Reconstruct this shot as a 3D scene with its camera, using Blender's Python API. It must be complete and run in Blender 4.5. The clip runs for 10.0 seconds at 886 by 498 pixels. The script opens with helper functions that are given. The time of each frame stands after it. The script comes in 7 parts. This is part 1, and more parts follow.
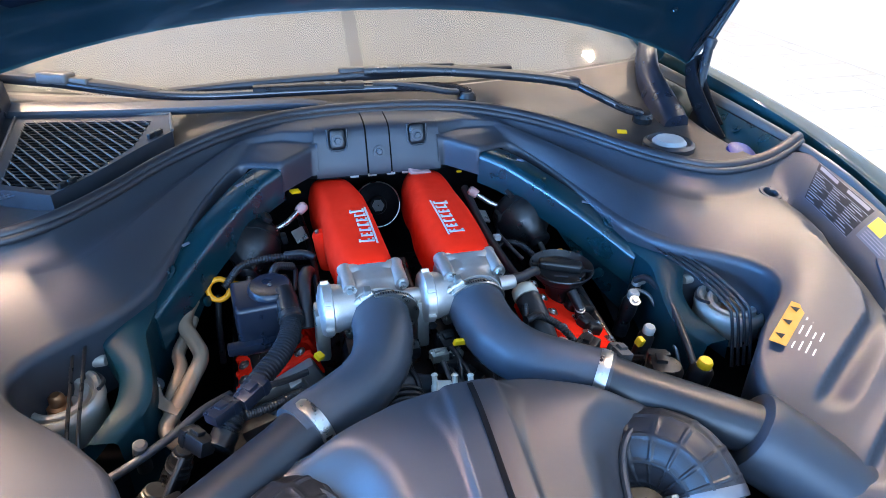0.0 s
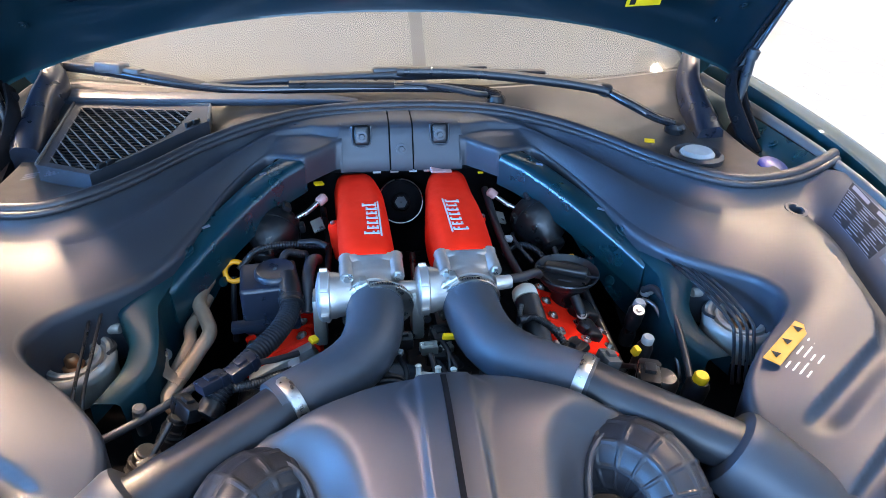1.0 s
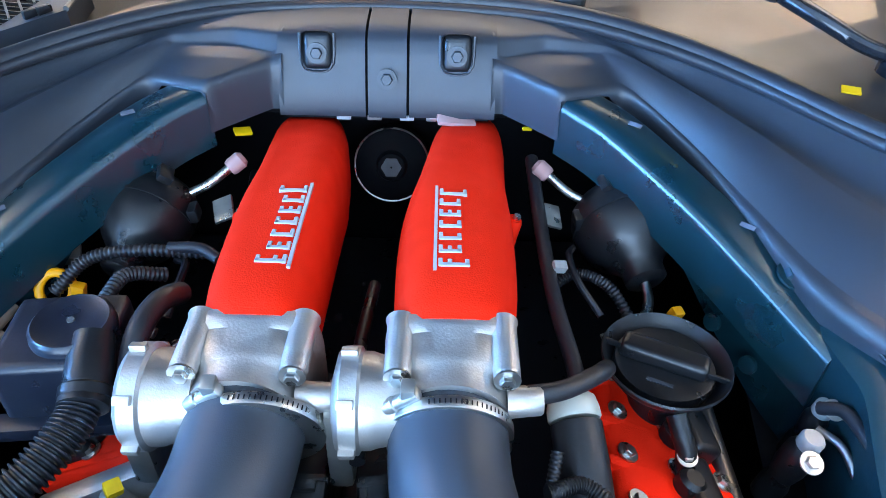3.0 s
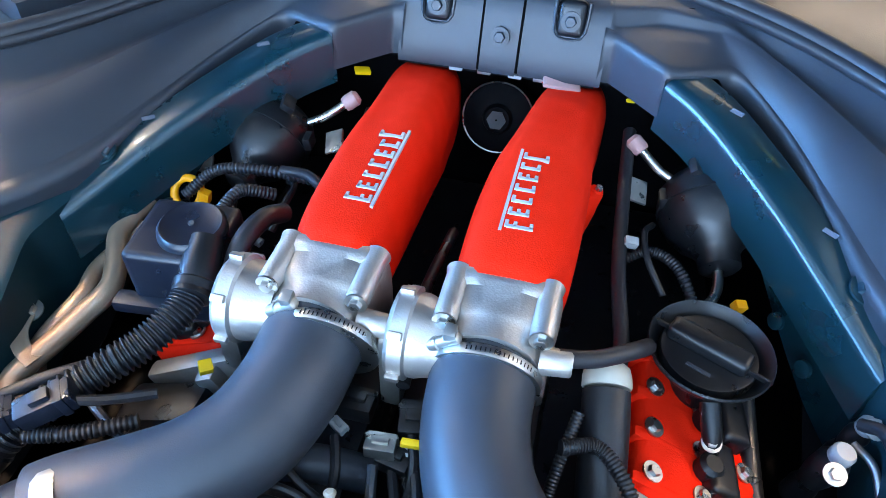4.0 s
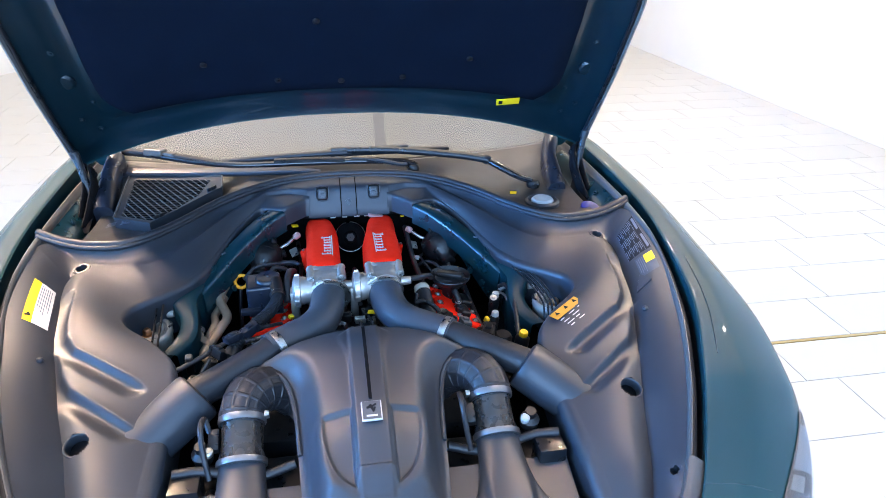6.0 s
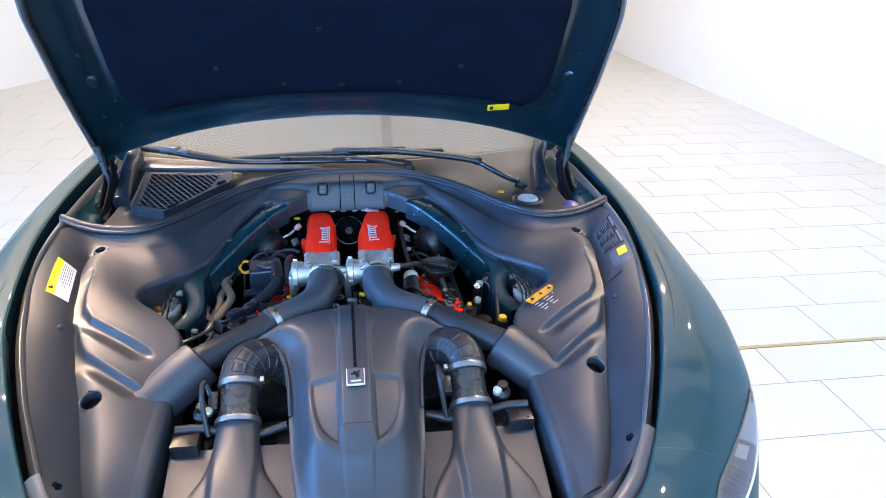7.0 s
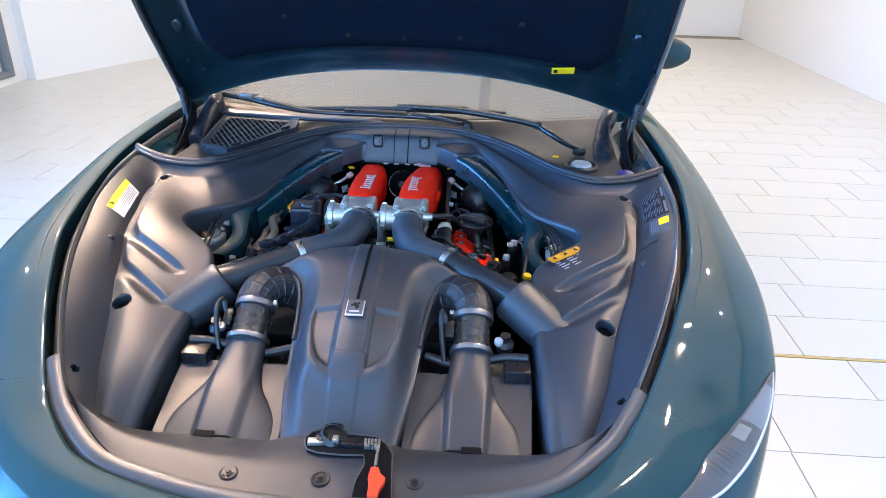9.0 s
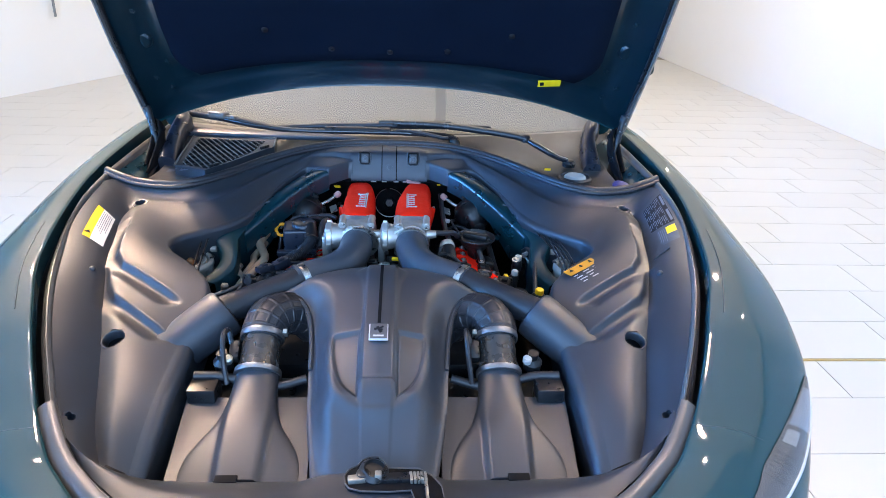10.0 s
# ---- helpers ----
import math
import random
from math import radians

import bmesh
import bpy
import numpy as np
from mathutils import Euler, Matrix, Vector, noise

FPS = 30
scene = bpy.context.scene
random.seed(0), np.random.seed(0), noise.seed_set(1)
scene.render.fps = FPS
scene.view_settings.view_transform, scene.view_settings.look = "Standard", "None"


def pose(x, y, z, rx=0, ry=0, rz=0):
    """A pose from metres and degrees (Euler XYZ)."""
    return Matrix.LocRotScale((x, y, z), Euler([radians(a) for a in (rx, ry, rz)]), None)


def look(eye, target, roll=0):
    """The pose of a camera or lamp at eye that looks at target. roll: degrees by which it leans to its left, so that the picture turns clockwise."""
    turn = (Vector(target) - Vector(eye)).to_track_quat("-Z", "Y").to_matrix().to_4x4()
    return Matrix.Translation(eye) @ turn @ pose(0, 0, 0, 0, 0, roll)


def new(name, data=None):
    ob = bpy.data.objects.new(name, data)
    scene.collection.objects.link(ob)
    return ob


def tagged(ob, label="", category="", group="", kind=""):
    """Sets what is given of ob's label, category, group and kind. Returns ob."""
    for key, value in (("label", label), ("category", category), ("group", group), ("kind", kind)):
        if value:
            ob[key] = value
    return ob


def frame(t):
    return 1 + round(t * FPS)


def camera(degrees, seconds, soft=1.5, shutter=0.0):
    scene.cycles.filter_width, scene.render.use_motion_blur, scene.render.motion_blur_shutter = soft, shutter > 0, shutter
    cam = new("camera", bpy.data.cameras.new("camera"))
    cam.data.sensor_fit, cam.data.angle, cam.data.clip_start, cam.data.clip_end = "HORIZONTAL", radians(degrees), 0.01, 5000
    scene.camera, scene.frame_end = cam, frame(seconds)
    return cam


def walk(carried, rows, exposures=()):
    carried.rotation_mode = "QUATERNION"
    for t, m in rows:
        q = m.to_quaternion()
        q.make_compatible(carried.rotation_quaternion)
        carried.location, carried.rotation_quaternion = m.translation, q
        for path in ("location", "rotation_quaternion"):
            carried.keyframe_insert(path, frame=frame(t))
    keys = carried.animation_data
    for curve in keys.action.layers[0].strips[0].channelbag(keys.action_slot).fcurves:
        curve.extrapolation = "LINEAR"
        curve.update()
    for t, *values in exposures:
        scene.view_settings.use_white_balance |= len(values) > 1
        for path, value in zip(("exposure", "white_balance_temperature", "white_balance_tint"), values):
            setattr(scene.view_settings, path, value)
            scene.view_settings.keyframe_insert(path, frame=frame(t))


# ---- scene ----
cam = camera(65.7, 10.0, soft=0.8)
PATH = [
    (0, (-0.214, -0.787, 1.484), (0.259, 0.875, 0.475), 1.5),
    (0.5, (-0.153, -0.811, 1.483), (0.202, 0.88, 0.475), 1.4),
    (1, (-0.105, -0.838, 1.486), (0.155, 0.875, 0.487), 1.4),
    (1.5, (-0.099, -0.732, 1.467), (0.09, 0.989, 0.465), 1.1),
    (2, (-0.098, -0.447, 1.384), (0.122, 1.261, 0.368), 1.3),
    (2.2, (-0.062, -0.367, 1.341), (0.217, 1.313, 0.293), 1.6),
    (3.3, (0.079, -0.282, 1.295), (-0.043, 1.24, 0.003), 1.7),
    (3.5, (0.09, -0.29, 1.307), (-0.112, 1.186, -0.027), 1.8),
    (4, (0.111, -0.304, 1.344), (-0.218, 1.108, -0.034), 1.6),
    (4.5, (0.116, -0.47, 1.474), (-0.116, 0.983, 0.119), 2.9),
    (5, (-0.018, -0.771, 1.623), (0.087, 0.837, 0.439), 1.0),
    (5.5, (-0.051, -1.208, 1.717), (0.256, 0.519, 0.757), 0.7),
    (6.8, (-0.045, -1.686, 1.77), (0.248, 0.106, 0.931), 1.0),
    (7, (-0.001, -1.69, 1.759), (0.269, 0.109, 0.927), 1.0),
    (7.5, (0.101, -1.705, 1.724), (0.256, 0.107, 0.893), 1.0),
    (8, (0.17, -1.735, 1.692), (0.218, 0.082, 0.857), 1.2),
    (8.5, (0.247, -1.752, 1.66), (0.204, 0.062, 0.82), 1.4),
    (9, (0.27, -1.75, 1.659), (0.169, 0.055, 0.804), 1.5),
    (9.5, (0.23, -1.712, 1.619), (0.127, 0.084, 0.746), 1.8),
    (10, (0.056, -1.69, 1.611), (0.164, 0.144, 0.821), 1.9),
]
walk(cam, [(t, look(eye, target, roll)) for t, eye, target, roll in PATH], [(0, 0.20, 6600, 10), (2.0, 0.38, 7000, 10), (3.5, 0.72, 7400, 10), (4.5, 0.64, 7400, 10), (5.5, 0.22, 6600, 10), (7.0, 0.0, 6500, 10), (10.0, -0.12, 6500, 10)])


# ---- light ----
def lamp(name, at, aim, size, watts, colour, size_y=None):
    data = bpy.data.lights.new(name, "AREA")
    data.shape = "RECTANGLE" if size_y else "DISK"
    data.size = size
    if size_y:
        data.size_y = size_y
    data.energy, data.color = watts, colour
    ob = new(name, data)
    ob.matrix_world = look(at, aim)
    return ob


CEILING = 3.7
KEY, WARM = (1.0, 0.85, 0.68), (1.0, 0.88, 0.76)
SPOTS = [(-1.5, 2.8, 0), (1.5, 2.8, 0), (-3.4, 1.2, 0), (3.4, 1.2, 0), (0.9, 6.0, 0), (3.4, 6.0, 0)]
for sx, sy, key in SPOTS:
    lamp("downlight_glow", (sx, sy, CEILING - 0.05), (sx, sy, 0), 0.08, 30, WARM)
# two strong warm downlights beside the windscreen, and luminous panels behind the car
MAIN_SPOTS = [(-2.30, 2.05, 54), (-1.43, 0.19, 13), (2.40, 2.05, 17), (1.53, 0.19, 8)]
for sx, sy, watts in MAIN_SPOTS:
    lamp("key_downlight_glow", (sx, sy, CEILING - 0.05), (sx * 0.3, -0.2, 0.8), 0.09, watts, (1.0, 0.71, 0.50)).data.spread = radians(64)
PANELS = [(-2.05, 4.8, 172, KEY), (2.45, 4.0, 138, (1.0, 0.83, 0.60))]
for sx, wide, watts, tone in PANELS:
    lamp("ceiling_panel_glow", (sx, 5.3, CEILING - 0.045), (sx, 5.3, 0), wide, watts, tone, 11.0)
# added cool fill panel over the forecourt side, and the window behind the camera
lamp("cool_panel_glow", (0, -3.1, CEILING - 0.045), (0, -3.1, 0), 6.4, 80, (0.22, 0.52, 1.0), 3.2)
lamp("front_daylight", (-0.7, -5.9, 1.9), (0, 0.3, 0.9), 5.6, 640, (0.32, 0.57, 1.0), 3.0)
lamp("side_daylight", (-5.05, -1.5, 1.9), (0, -0.3, 1.0), 5.6, 290, (0.10, 0.38, 1.0), 2.6).data.spread = radians(64)

world = bpy.data.worlds.new("daylight")
scene.world = world
world.use_nodes = True
wn = world.node_tree
sky = wn.nodes.new("ShaderNodeTexSky")
sky.sky_type, sky.sun_disc = "NISHITA", False
sky.sun_elevation, sky.sun_rotation = radians(40), radians(200)
wn.links.new(sky.outputs[0], wn.nodes["Background"].inputs[0])
wn.nodes["Background"].inputs[1].default_value = 0.12


# ---- materials ----
def mat(name, base, rough=0.5, metal=0.0, other=None, scale=30.0, bump=0.0, bump_scale=300.0, coat=0.0, spread=0.12, fine=None,
        random_tint=0.0, transmission=0.0, ior=1.45, island=False):
    m = bpy.data.materials.new(name)
    m.use_nodes = True
    nt = m.node_tree
    b = nt.nodes["Principled BSDF"]
    link = nt.links.new
    other = other or tuple(c * 0.75 for c in base)
    tc = nt.nodes.new("ShaderNodeTexCoord")
    big = nt.nodes.new("ShaderNodeTexNoise")
    big.inputs["Scale"].default_value, big.inputs["Detail"].default_value = scale, 6
    small = nt.nodes.new("ShaderNodeTexNoise")
    small.inputs["Scale"].default_value, small.inputs["Detail"].default_value = bump_scale, 3
    link(tc.outputs["Object"], big.inputs["Vector"])
    link(tc.outputs["Object"], small.inputs["Vector"])
    mix = nt.nodes.new("ShaderNodeMix")
    mix.data_type = "RGBA"
    mix.inputs["A"].default_value, mix.inputs["B"].default_value = (*base, 1), (*other, 1)
    link(big.outputs["Fac"], mix.inputs["Factor"])
    colour = mix.outputs["Result"]
    if random_tint:
        info = nt.nodes.new("ShaderNodeObjectInfo")
        hsv = nt.nodes.new("ShaderNodeHueSaturation")
        ramp = nt.nodes.new("ShaderNodeMapRange")
        ramp.inputs["To Min"].default_value, ramp.inputs["To Max"].default_value = 1 - random_tint, 1 + random_tint
        link(info.outputs["Random"], ramp.inputs["Value"])
        link(ramp.outputs["Result"], hsv.inputs["Value"])
        link(colour, hsv.inputs["Color"])
        colour = hsv.outputs["Color"]
    link(colour, b.inputs["Base Color"])
    rr = nt.nodes.new("ShaderNodeMapRange")
    rr.inputs["From Min"].default_value, rr.inputs["From Max"].default_value = 0.3, 0.7
    rr.inputs["To Min"].default_value, rr.inputs["To Max"].default_value = max(rough - spread / 2, 0.02), min(rough + spread / 2, 1)
    link(big.outputs["Fac"], rr.inputs["Value"])
    link(rr.outputs["Result"], b.inputs["Roughness"])
    b.inputs["Metallic"].default_value = metal
    b.inputs["Coat Weight"].default_value = coat
    b.inputs["Coat Roughness"].default_value = 0.04
    b.inputs["Transmission Weight"].default_value = transmission
    b.inputs["IOR"].default_value = ior
    if bump:
        bp = nt.nodes.new("ShaderNodeBump")
        bp.inputs["Strength"].default_value, bp.inputs["Distance"].default_value = bump, 0.002
        link(small.outputs["Fac"], bp.inputs["Height"])
        link(bp.outputs["Normal"], b.inputs["Normal"])
    return m


PANEL = mat("grained_plastic", (0.019, 0.023, 0.029), 0.44, scale=9, bump=0.05, bump_scale=900, other=(0.017, 0.020, 0.026), ior=1.5, spread=0.05)
COVER = mat("satin_plastic", (0.022, 0.026, 0.033), 0.43, scale=12, bump=0.05, bump_scale=900, other=(0.021, 0.025, 0.031), ior=1.5, spread=0.06)
COWL = mat("cowl_plastic", (0.026, 0.026, 0.027), 0.46, scale=14, bump=0.08, bump_scale=700)
BLACK = mat("black_plastic", (0.008, 0.0085, 0.010), 0.34, scale=40, bump=0.05, spread=0.2)
NAVY = mat("box_plastic", (0.008, 0.011, 0.019), 0.33, scale=30, bump=0.05, spread=0.2)
# near-black with hardly any gloss: shade of deep gaps put into the colour
DARK = mat("void_shade", (0.006, 0.006, 0.007), 0.7, ior=1.15, scale=20)
RUBBER = mat("rubber", (0.016, 0.016, 0.019), 0.42, scale=60, bump=0.06, bump_scale=500)
TRIM = mat("trim_rubber", (0.014, 0.014, 0.015), 0.36, scale=25, bump=0.03, bump_scale=200, spread=0.12)
HOSE = mat("silicone_hose", (0.034, 0.040, 0.050), 0.46, scale=25, bump=0.06, bump_scale=900)
PIPE = mat("pipe_plastic", (0.012, 0.014, 0.018), 0.37, scale=25)
PAINT = mat("teal_paint", (0.005, 0.034, 0.039), 0.55, other=(0.005, 0.032, 0.037), scale=2, coat=0.6, spread=0.01, ior=1.2)
BAY = mat("teal_underbonnet_paint", (0.002, 0.026, 0.036), 0.29, metal=0.3, other=(0.003, 0.028, 0.038), scale=18, coat=0.6, spread=0.06)
# darker copy of the bay teal, the bonnet's underside shade put into the colour
UNDER = mat("bonnet_paint_shaded", (0.0015, 0.013, 0.020), 0.34, metal=0.2, other=(0.001, 0.010, 0.016), scale=18, coat=0.6, spread=0.04)
GUTTER = mat("gutter_paint", (0.010, 0.013, 0.017), 0.36, ior=1.45, scale=20)
RED = mat("wrinkle_red", (0.94, 0.016, 0.003), 0.72, ior=1.2, other=(0.78, 0.016, 0.003), scale=45, bump=0.28, bump_scale=700)
CAST = mat("cast_aluminium", (0.52, 0.48, 0.44), 0.44, metal=0.85, other=(0.44, 0.41, 0.38), scale=60, bump=0.15, bump_scale=500, spread=0.2)
STEEL = mat("bright_steel", (0.56, 0.55, 0.52), 0.30, metal=1.0, scale=90)
CLAMP = mat("dull_clamp_steel", (0.24, 0.24, 0.25), 0.36, metal=0.9, scale=70)
ZINC = mat("zinc_plate", (0.50, 0.49, 0.45), 0.36, metal=0.9, scale=70, bump=0.1, spread=0.25)
COPPER = mat("copper_nut", (0.45, 0.20, 0.09), 0.35, metal=0.9, scale=120)
TAN = mat("heat_tinted_pipe", (0.40, 0.29, 0.20), 0.38, metal=0.4, other=(0.17, 0.12, 0.085), scale=22, bump=0.1)
GREYHOSE = mat("grey_hose", (0.075, 0.076, 0.078), 0.5, scale=60, bump=0.1)
WHITE = mat("white_plastic", (0.34, 0.34, 0.33), 0.4, scale=40)
YELLOW = mat("yellow_plastic", (0.95, 0.36, 0.004), 0.45, scale=60)
LEMON = mat("lemon_label", (0.88, 0.52, 0.006), 0.5, scale=60)
ORANGE = mat("orange_label", (0.50, 0.21, 0.006), 0.5, scale=60)
SEALGREY = mat("nose_seal_rubber", (0.060, 0.058, 0.057), 0.34, scale=8)
PAPER = mat("white_label", (0.62, 0.61, 0.58), 0.55, scale=50)
INK = mat("label_ink", (0.010, 0.011, 0.014), 0.6, ior=1.25, scale=80)
PRINT = mat("pale_print", (0.10, 0.115, 0.145), 0.5, scale=80)
CREAM = mat("cream_collar", (0.50, 0.46, 0.38), 0.5, scale=40)
BEIGE = mat("beige_nylon", (0.56, 0.53, 0.45), 0.45, scale=60, bump=0.05)
BLUE = mat("blue_cap", (0.012, 0.020, 0.15), 0.35, scale=60)
PINK = mat("faded_pink_tape", (0.46, 0.25, 0.23), 0.6, scale=60)
SCARLET = mat("red_lever", (0.80, 0.06, 0.02), 0.4, scale=60)
LINER = mat("bonnet_felt", (0.004, 0.007, 0.014), 0.9, ior=1.12, other=(0.003, 0.005, 0.010), scale=6, bump=0.3, bump_scale=900)
SILVER = mat("silver_paint", (0.50, 0.50, 0.50), 0.45, metal=0.25, scale=50)
TILE = mat("pale_floor_tile", (0.56, 0.545, 0.51), 0.30, other=(0.545, 0.53, 0.495), scale=1.3, random_tint=0.02, spread=0.04)
GROUT = mat("grout", (0.34, 0.31, 0.27), 0.9, scale=60, bump=0.2)
BRASS = mat("brass_strip", (0.62, 0.46, 0.20), 0.35, metal=0.8, scale=40)
WALL = mat("white_wall_paint", (0.80, 0.79, 0.765), 0.75, other=(0.785, 0.775, 0.75), scale=2.5, bump=0.05, bump_scale=180)
CEIL = mat("white_ceiling", (0.80, 0.79, 0.77), 0.85, other=(0.77, 0.76, 0.74), scale=2)
FRAME = mat("grey_window_frame", (0.25, 0.28, 0.32), 0.4, metal=0.4, scale=20)
GLASS = mat("clear_glass", (0.9, 0.95, 0.97), 0.03, transmission=1.0, ior=1.45, spread=0.02)
SCREEN = mat("windscreen_glass", (0.62, 0.66, 0.64), 0.02, other=(0.61, 0.65, 0.63), transmission=1.0, ior=1.5, spread=0.02)
LENS = mat("headlight_lens", (0.55, 0.56, 0.57), 0.04, transmission=0.9, ior=1.45, spread=0.02)
LAMPGLASS = mat("lamp_reflector", (0.045, 0.038, 0.033), 0.3, metal=0.3, other=(0.03, 0.027, 0.025), scale=8)
GLOSS = mat("gloss_black_plastic", (0.010, 0.011, 0.014), 0.20, scale=40, spread=0.10, coat=0.3)
# pale grey; on flange and hem it stands in for glints
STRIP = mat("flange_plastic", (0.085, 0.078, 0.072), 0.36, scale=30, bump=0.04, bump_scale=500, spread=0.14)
SLATE = mat("grey_blue_label", (0.045, 0.062, 0.080), 0.55, scale=60)
ALLOY = mat("dull_alloy", (0.34, 0.31, 0.27), 0.40, metal=0.35, other=(0.27, 0.25, 0.22), scale=60, bump=0.1, spread=0.2)
METER = mat("dark_meter_metal", (0.075, 0.070, 0.066), 0.28, metal=0.7, scale=50)
ARCH = mat("matt_teal_primer", (0.003, 0.024, 0.032), 0.45, ior=1.25, other=(0.003, 0.019, 0.026), scale=20, bump=0.05)
# lightened so the glass above looks bright with ceiling reflection
DASH = mat("dashboard_glare", (0.15, 0.155, 0.145), 0.7, scale=30)


# ---- mesh helpers ----
def V(*a):
    return Vector(a)


def spline(pts, per=8):
    """Points on a smooth curve through pts."""
    p = [np.array(q, float) for q in pts]
    p = [2 * p[0] - p[1]] + p + [2 * p[-1] - p[-2]]
    out = []
    for i in range(1, len(p) - 2):
        a, b, c, d = p[i - 1:i + 3]
        for k in range(per):
            t = k / per
            out.append(0.5 * (2 * b + (c - a) * t + (2 * a - 5 * b + 4 * c - d) * t * t + (3 * b - a - 3 * c + d) * t ** 3))
    out.append(p[-2])
    return out


def sheet(bm, rows, closed=False):
    """Quads between rows of points."""
    vs = [[bm.verts.new(tuple(p)) for p in r] for r in rows]
    n = len(vs[0])
    for a, b in zip(vs[:-1], vs[1:]):
        for j in range(n if closed else n - 1):
            k = (j + 1) % n
            bm.faces.new((a[j], a[k], b[k], b[j]))
    return vs


def loft(bm, rings, caps=True):
    vs = sheet(bm, rings, True)
    if caps:
        bm.faces.new(vs[0][::-1])
        bm.faces.new(vs[-1])
    return vs


def tube(bm, path, r, seg=14, caps=True):
    """A tube along points; r is a number or a function of the share of the way."""
    path = [Vector(p) for p in path]
    n = len(path)
    side = None
    rings = []
    for i, p in enumerate(path):
        d = (path[min(i + 1, n - 1)] - path[max(i - 1, 0)]).normalized()
        if side is None:
            side = d.orthogonal().normalized()
        side = (side - d * side.dot(d)).normalized()
        up = d.cross(side)
        rad = r(i / (n - 1)) if callable(r) else r
        rings.append([p + rad * (math.cos(2 * math.pi * k / seg) * side + math.sin(2 * math.pi * k / seg) * up) for k in range(seg)])
    loft(bm, rings, caps)


def strap(bm, path, wide, high, lean=0.0):
    """A flat rounded bar along points; wide and high are numbers or functions of the share of the way, lean tips it sideways."""
    path = [Vector(p) for p in path]
    n = len(path)
    rings = []
    for i, p in enumerate(path):
        d = (path[min(i + 1, n - 1)] - path[max(i - 1, 0)]).normalized()
        side = d.cross(Vector((0, 0, 1))).normalized()
        up = side.cross(d)
        side, up = side * math.cos(lean) + up * math.sin(lean), up * math.cos(lean) - side * math.sin(lean)
        f = i / (n - 1)
        w, h = (wide(f) if callable(wide) else wide) / 2, (high(f) if callable(high) else high) / 2
        rings.append([p + side * w * a + up * h * b for a, b in ((-1, -0.4), (-1, 0.4), (-0.75, 0.9), (-0.3, 1.0), (0.3, 1.0), (0.75, 0.9), (1, 0.4), (1, -0.4), (0.75, -0.9), (-0.75, -0.9))])
    loft(bm, rings)


def facing(at, axis, spin=0):
    """Pose whose z axis points along axis."""
    return Matrix.Translation(at) @ Vector(axis).to_track_quat("Z", "Y").to_matrix().to_4x4() @ Matrix.Rotation(radians(spin), 4, "Z")


def lathe(bm, at, axis, profile, seg=24):
    """profile: (radius, height) along axis."""
    m = facing(at, axis)
    rings = [[m @ V(max(r, 1e-4) * math.cos(2 * math.pi * k / seg), max(r, 1e-4) * math.sin(2 * math.pi * k / seg), h) for k in range(seg)] for r, h in profile]
    loft(bm, rings)


def block(bm, size, m, bevel=0.004, segs=2):
    made = bmesh.ops.create_cube(bm, size=1.0)["verts"]
    for v in made:
        v.co = Vector((v.co.x * size[0], v.co.y * size[1], v.co.z * size[2]))
    if bevel:
        edges = list({e for v in made for e in v.link_edges})
        res = bmesh.ops.bevel(bm, geom=edges, offset=bevel, segments=segs, affect="EDGES", profile=0.6)
        made = list({v for f in res["faces"] for v in f.verts} | {v for v in made if v.is_valid})
    for v in made:
        v.co = m @ v.co


def at(x, y, z, rx=0, ry=0, rz=0):
    return pose(x, y, z, rx, ry, rz)


def base_of(ob):
    spot = Vector((0, 0, 0))
    while ob:
        spot += ob.location
        ob = ob.parent
    return spot


def finish(ob_name, bm, material, sharp=40):
    bmesh.ops.recalc_face_normals(bm, faces=bm.faces[:])
    me = bpy.data.meshes.new(ob_name)
    bm.to_mesh(me)
    bm.free()
    me.materials.append(material)
    me.shade_smooth()
    me.set_sharp_from_angle(angle=radians(sharp))
    return me


def thing(name, spot, label, category, group="", kind=""):
    ob = new(name)
    ob.location = spot
    return tagged(ob, label, category, group, kind)


def part(name, bm, material, parent, label="", sharp=40):
    """A mesh, given in world places, under a thing or a part."""
    bmesh.ops.translate(bm, verts=bm.verts[:], vec=-base_of(parent))
    ob = new(name, finish(name, bm, material, sharp))
    ob.parent = parent
    return tagged(ob, label)


def solo(name, bm, material, label, category, kind="", group="", sharp=40):
    ob = new(name, finish(name, bm, material, sharp))
    return tagged(ob, label, category, group, kind)


def nb():
    return bmesh.new()


def flip(p, s):
    return (s * p[0], p[1], p[2])


def bolt(name, spot, axis, r, material, parent, washer=True):
    bm = nb()
    prof = [(r * 1.7, 0), (r * 1.7, r * 0.3)] if washer else [(r * 1.05, 0)]
    m = facing(spot, axis)
    if washer:
        lathe(bm, spot, axis, prof, 18)
    rings = [[m @ V(r * q * math.cos(math.pi * k / 3), r * q * math.sin(math.pi * k / 3), h) for k in range(6)] for q, h in ((1, 0), (1, r * 0.85), (0.86, r * 1.05))]
    loft(bm, rings)
    return part(name, bm, material, parent)


# ---- room ----
X0, X1, Y0, Y1 = -4.8, 4.62, -6.2, 11.0


def slab(name, size, m, material, label, category, bevel=0.0):
    bm = nb()
    block(bm, size, m, bevel)
    return solo(name, bm, material, label, category, "structure")


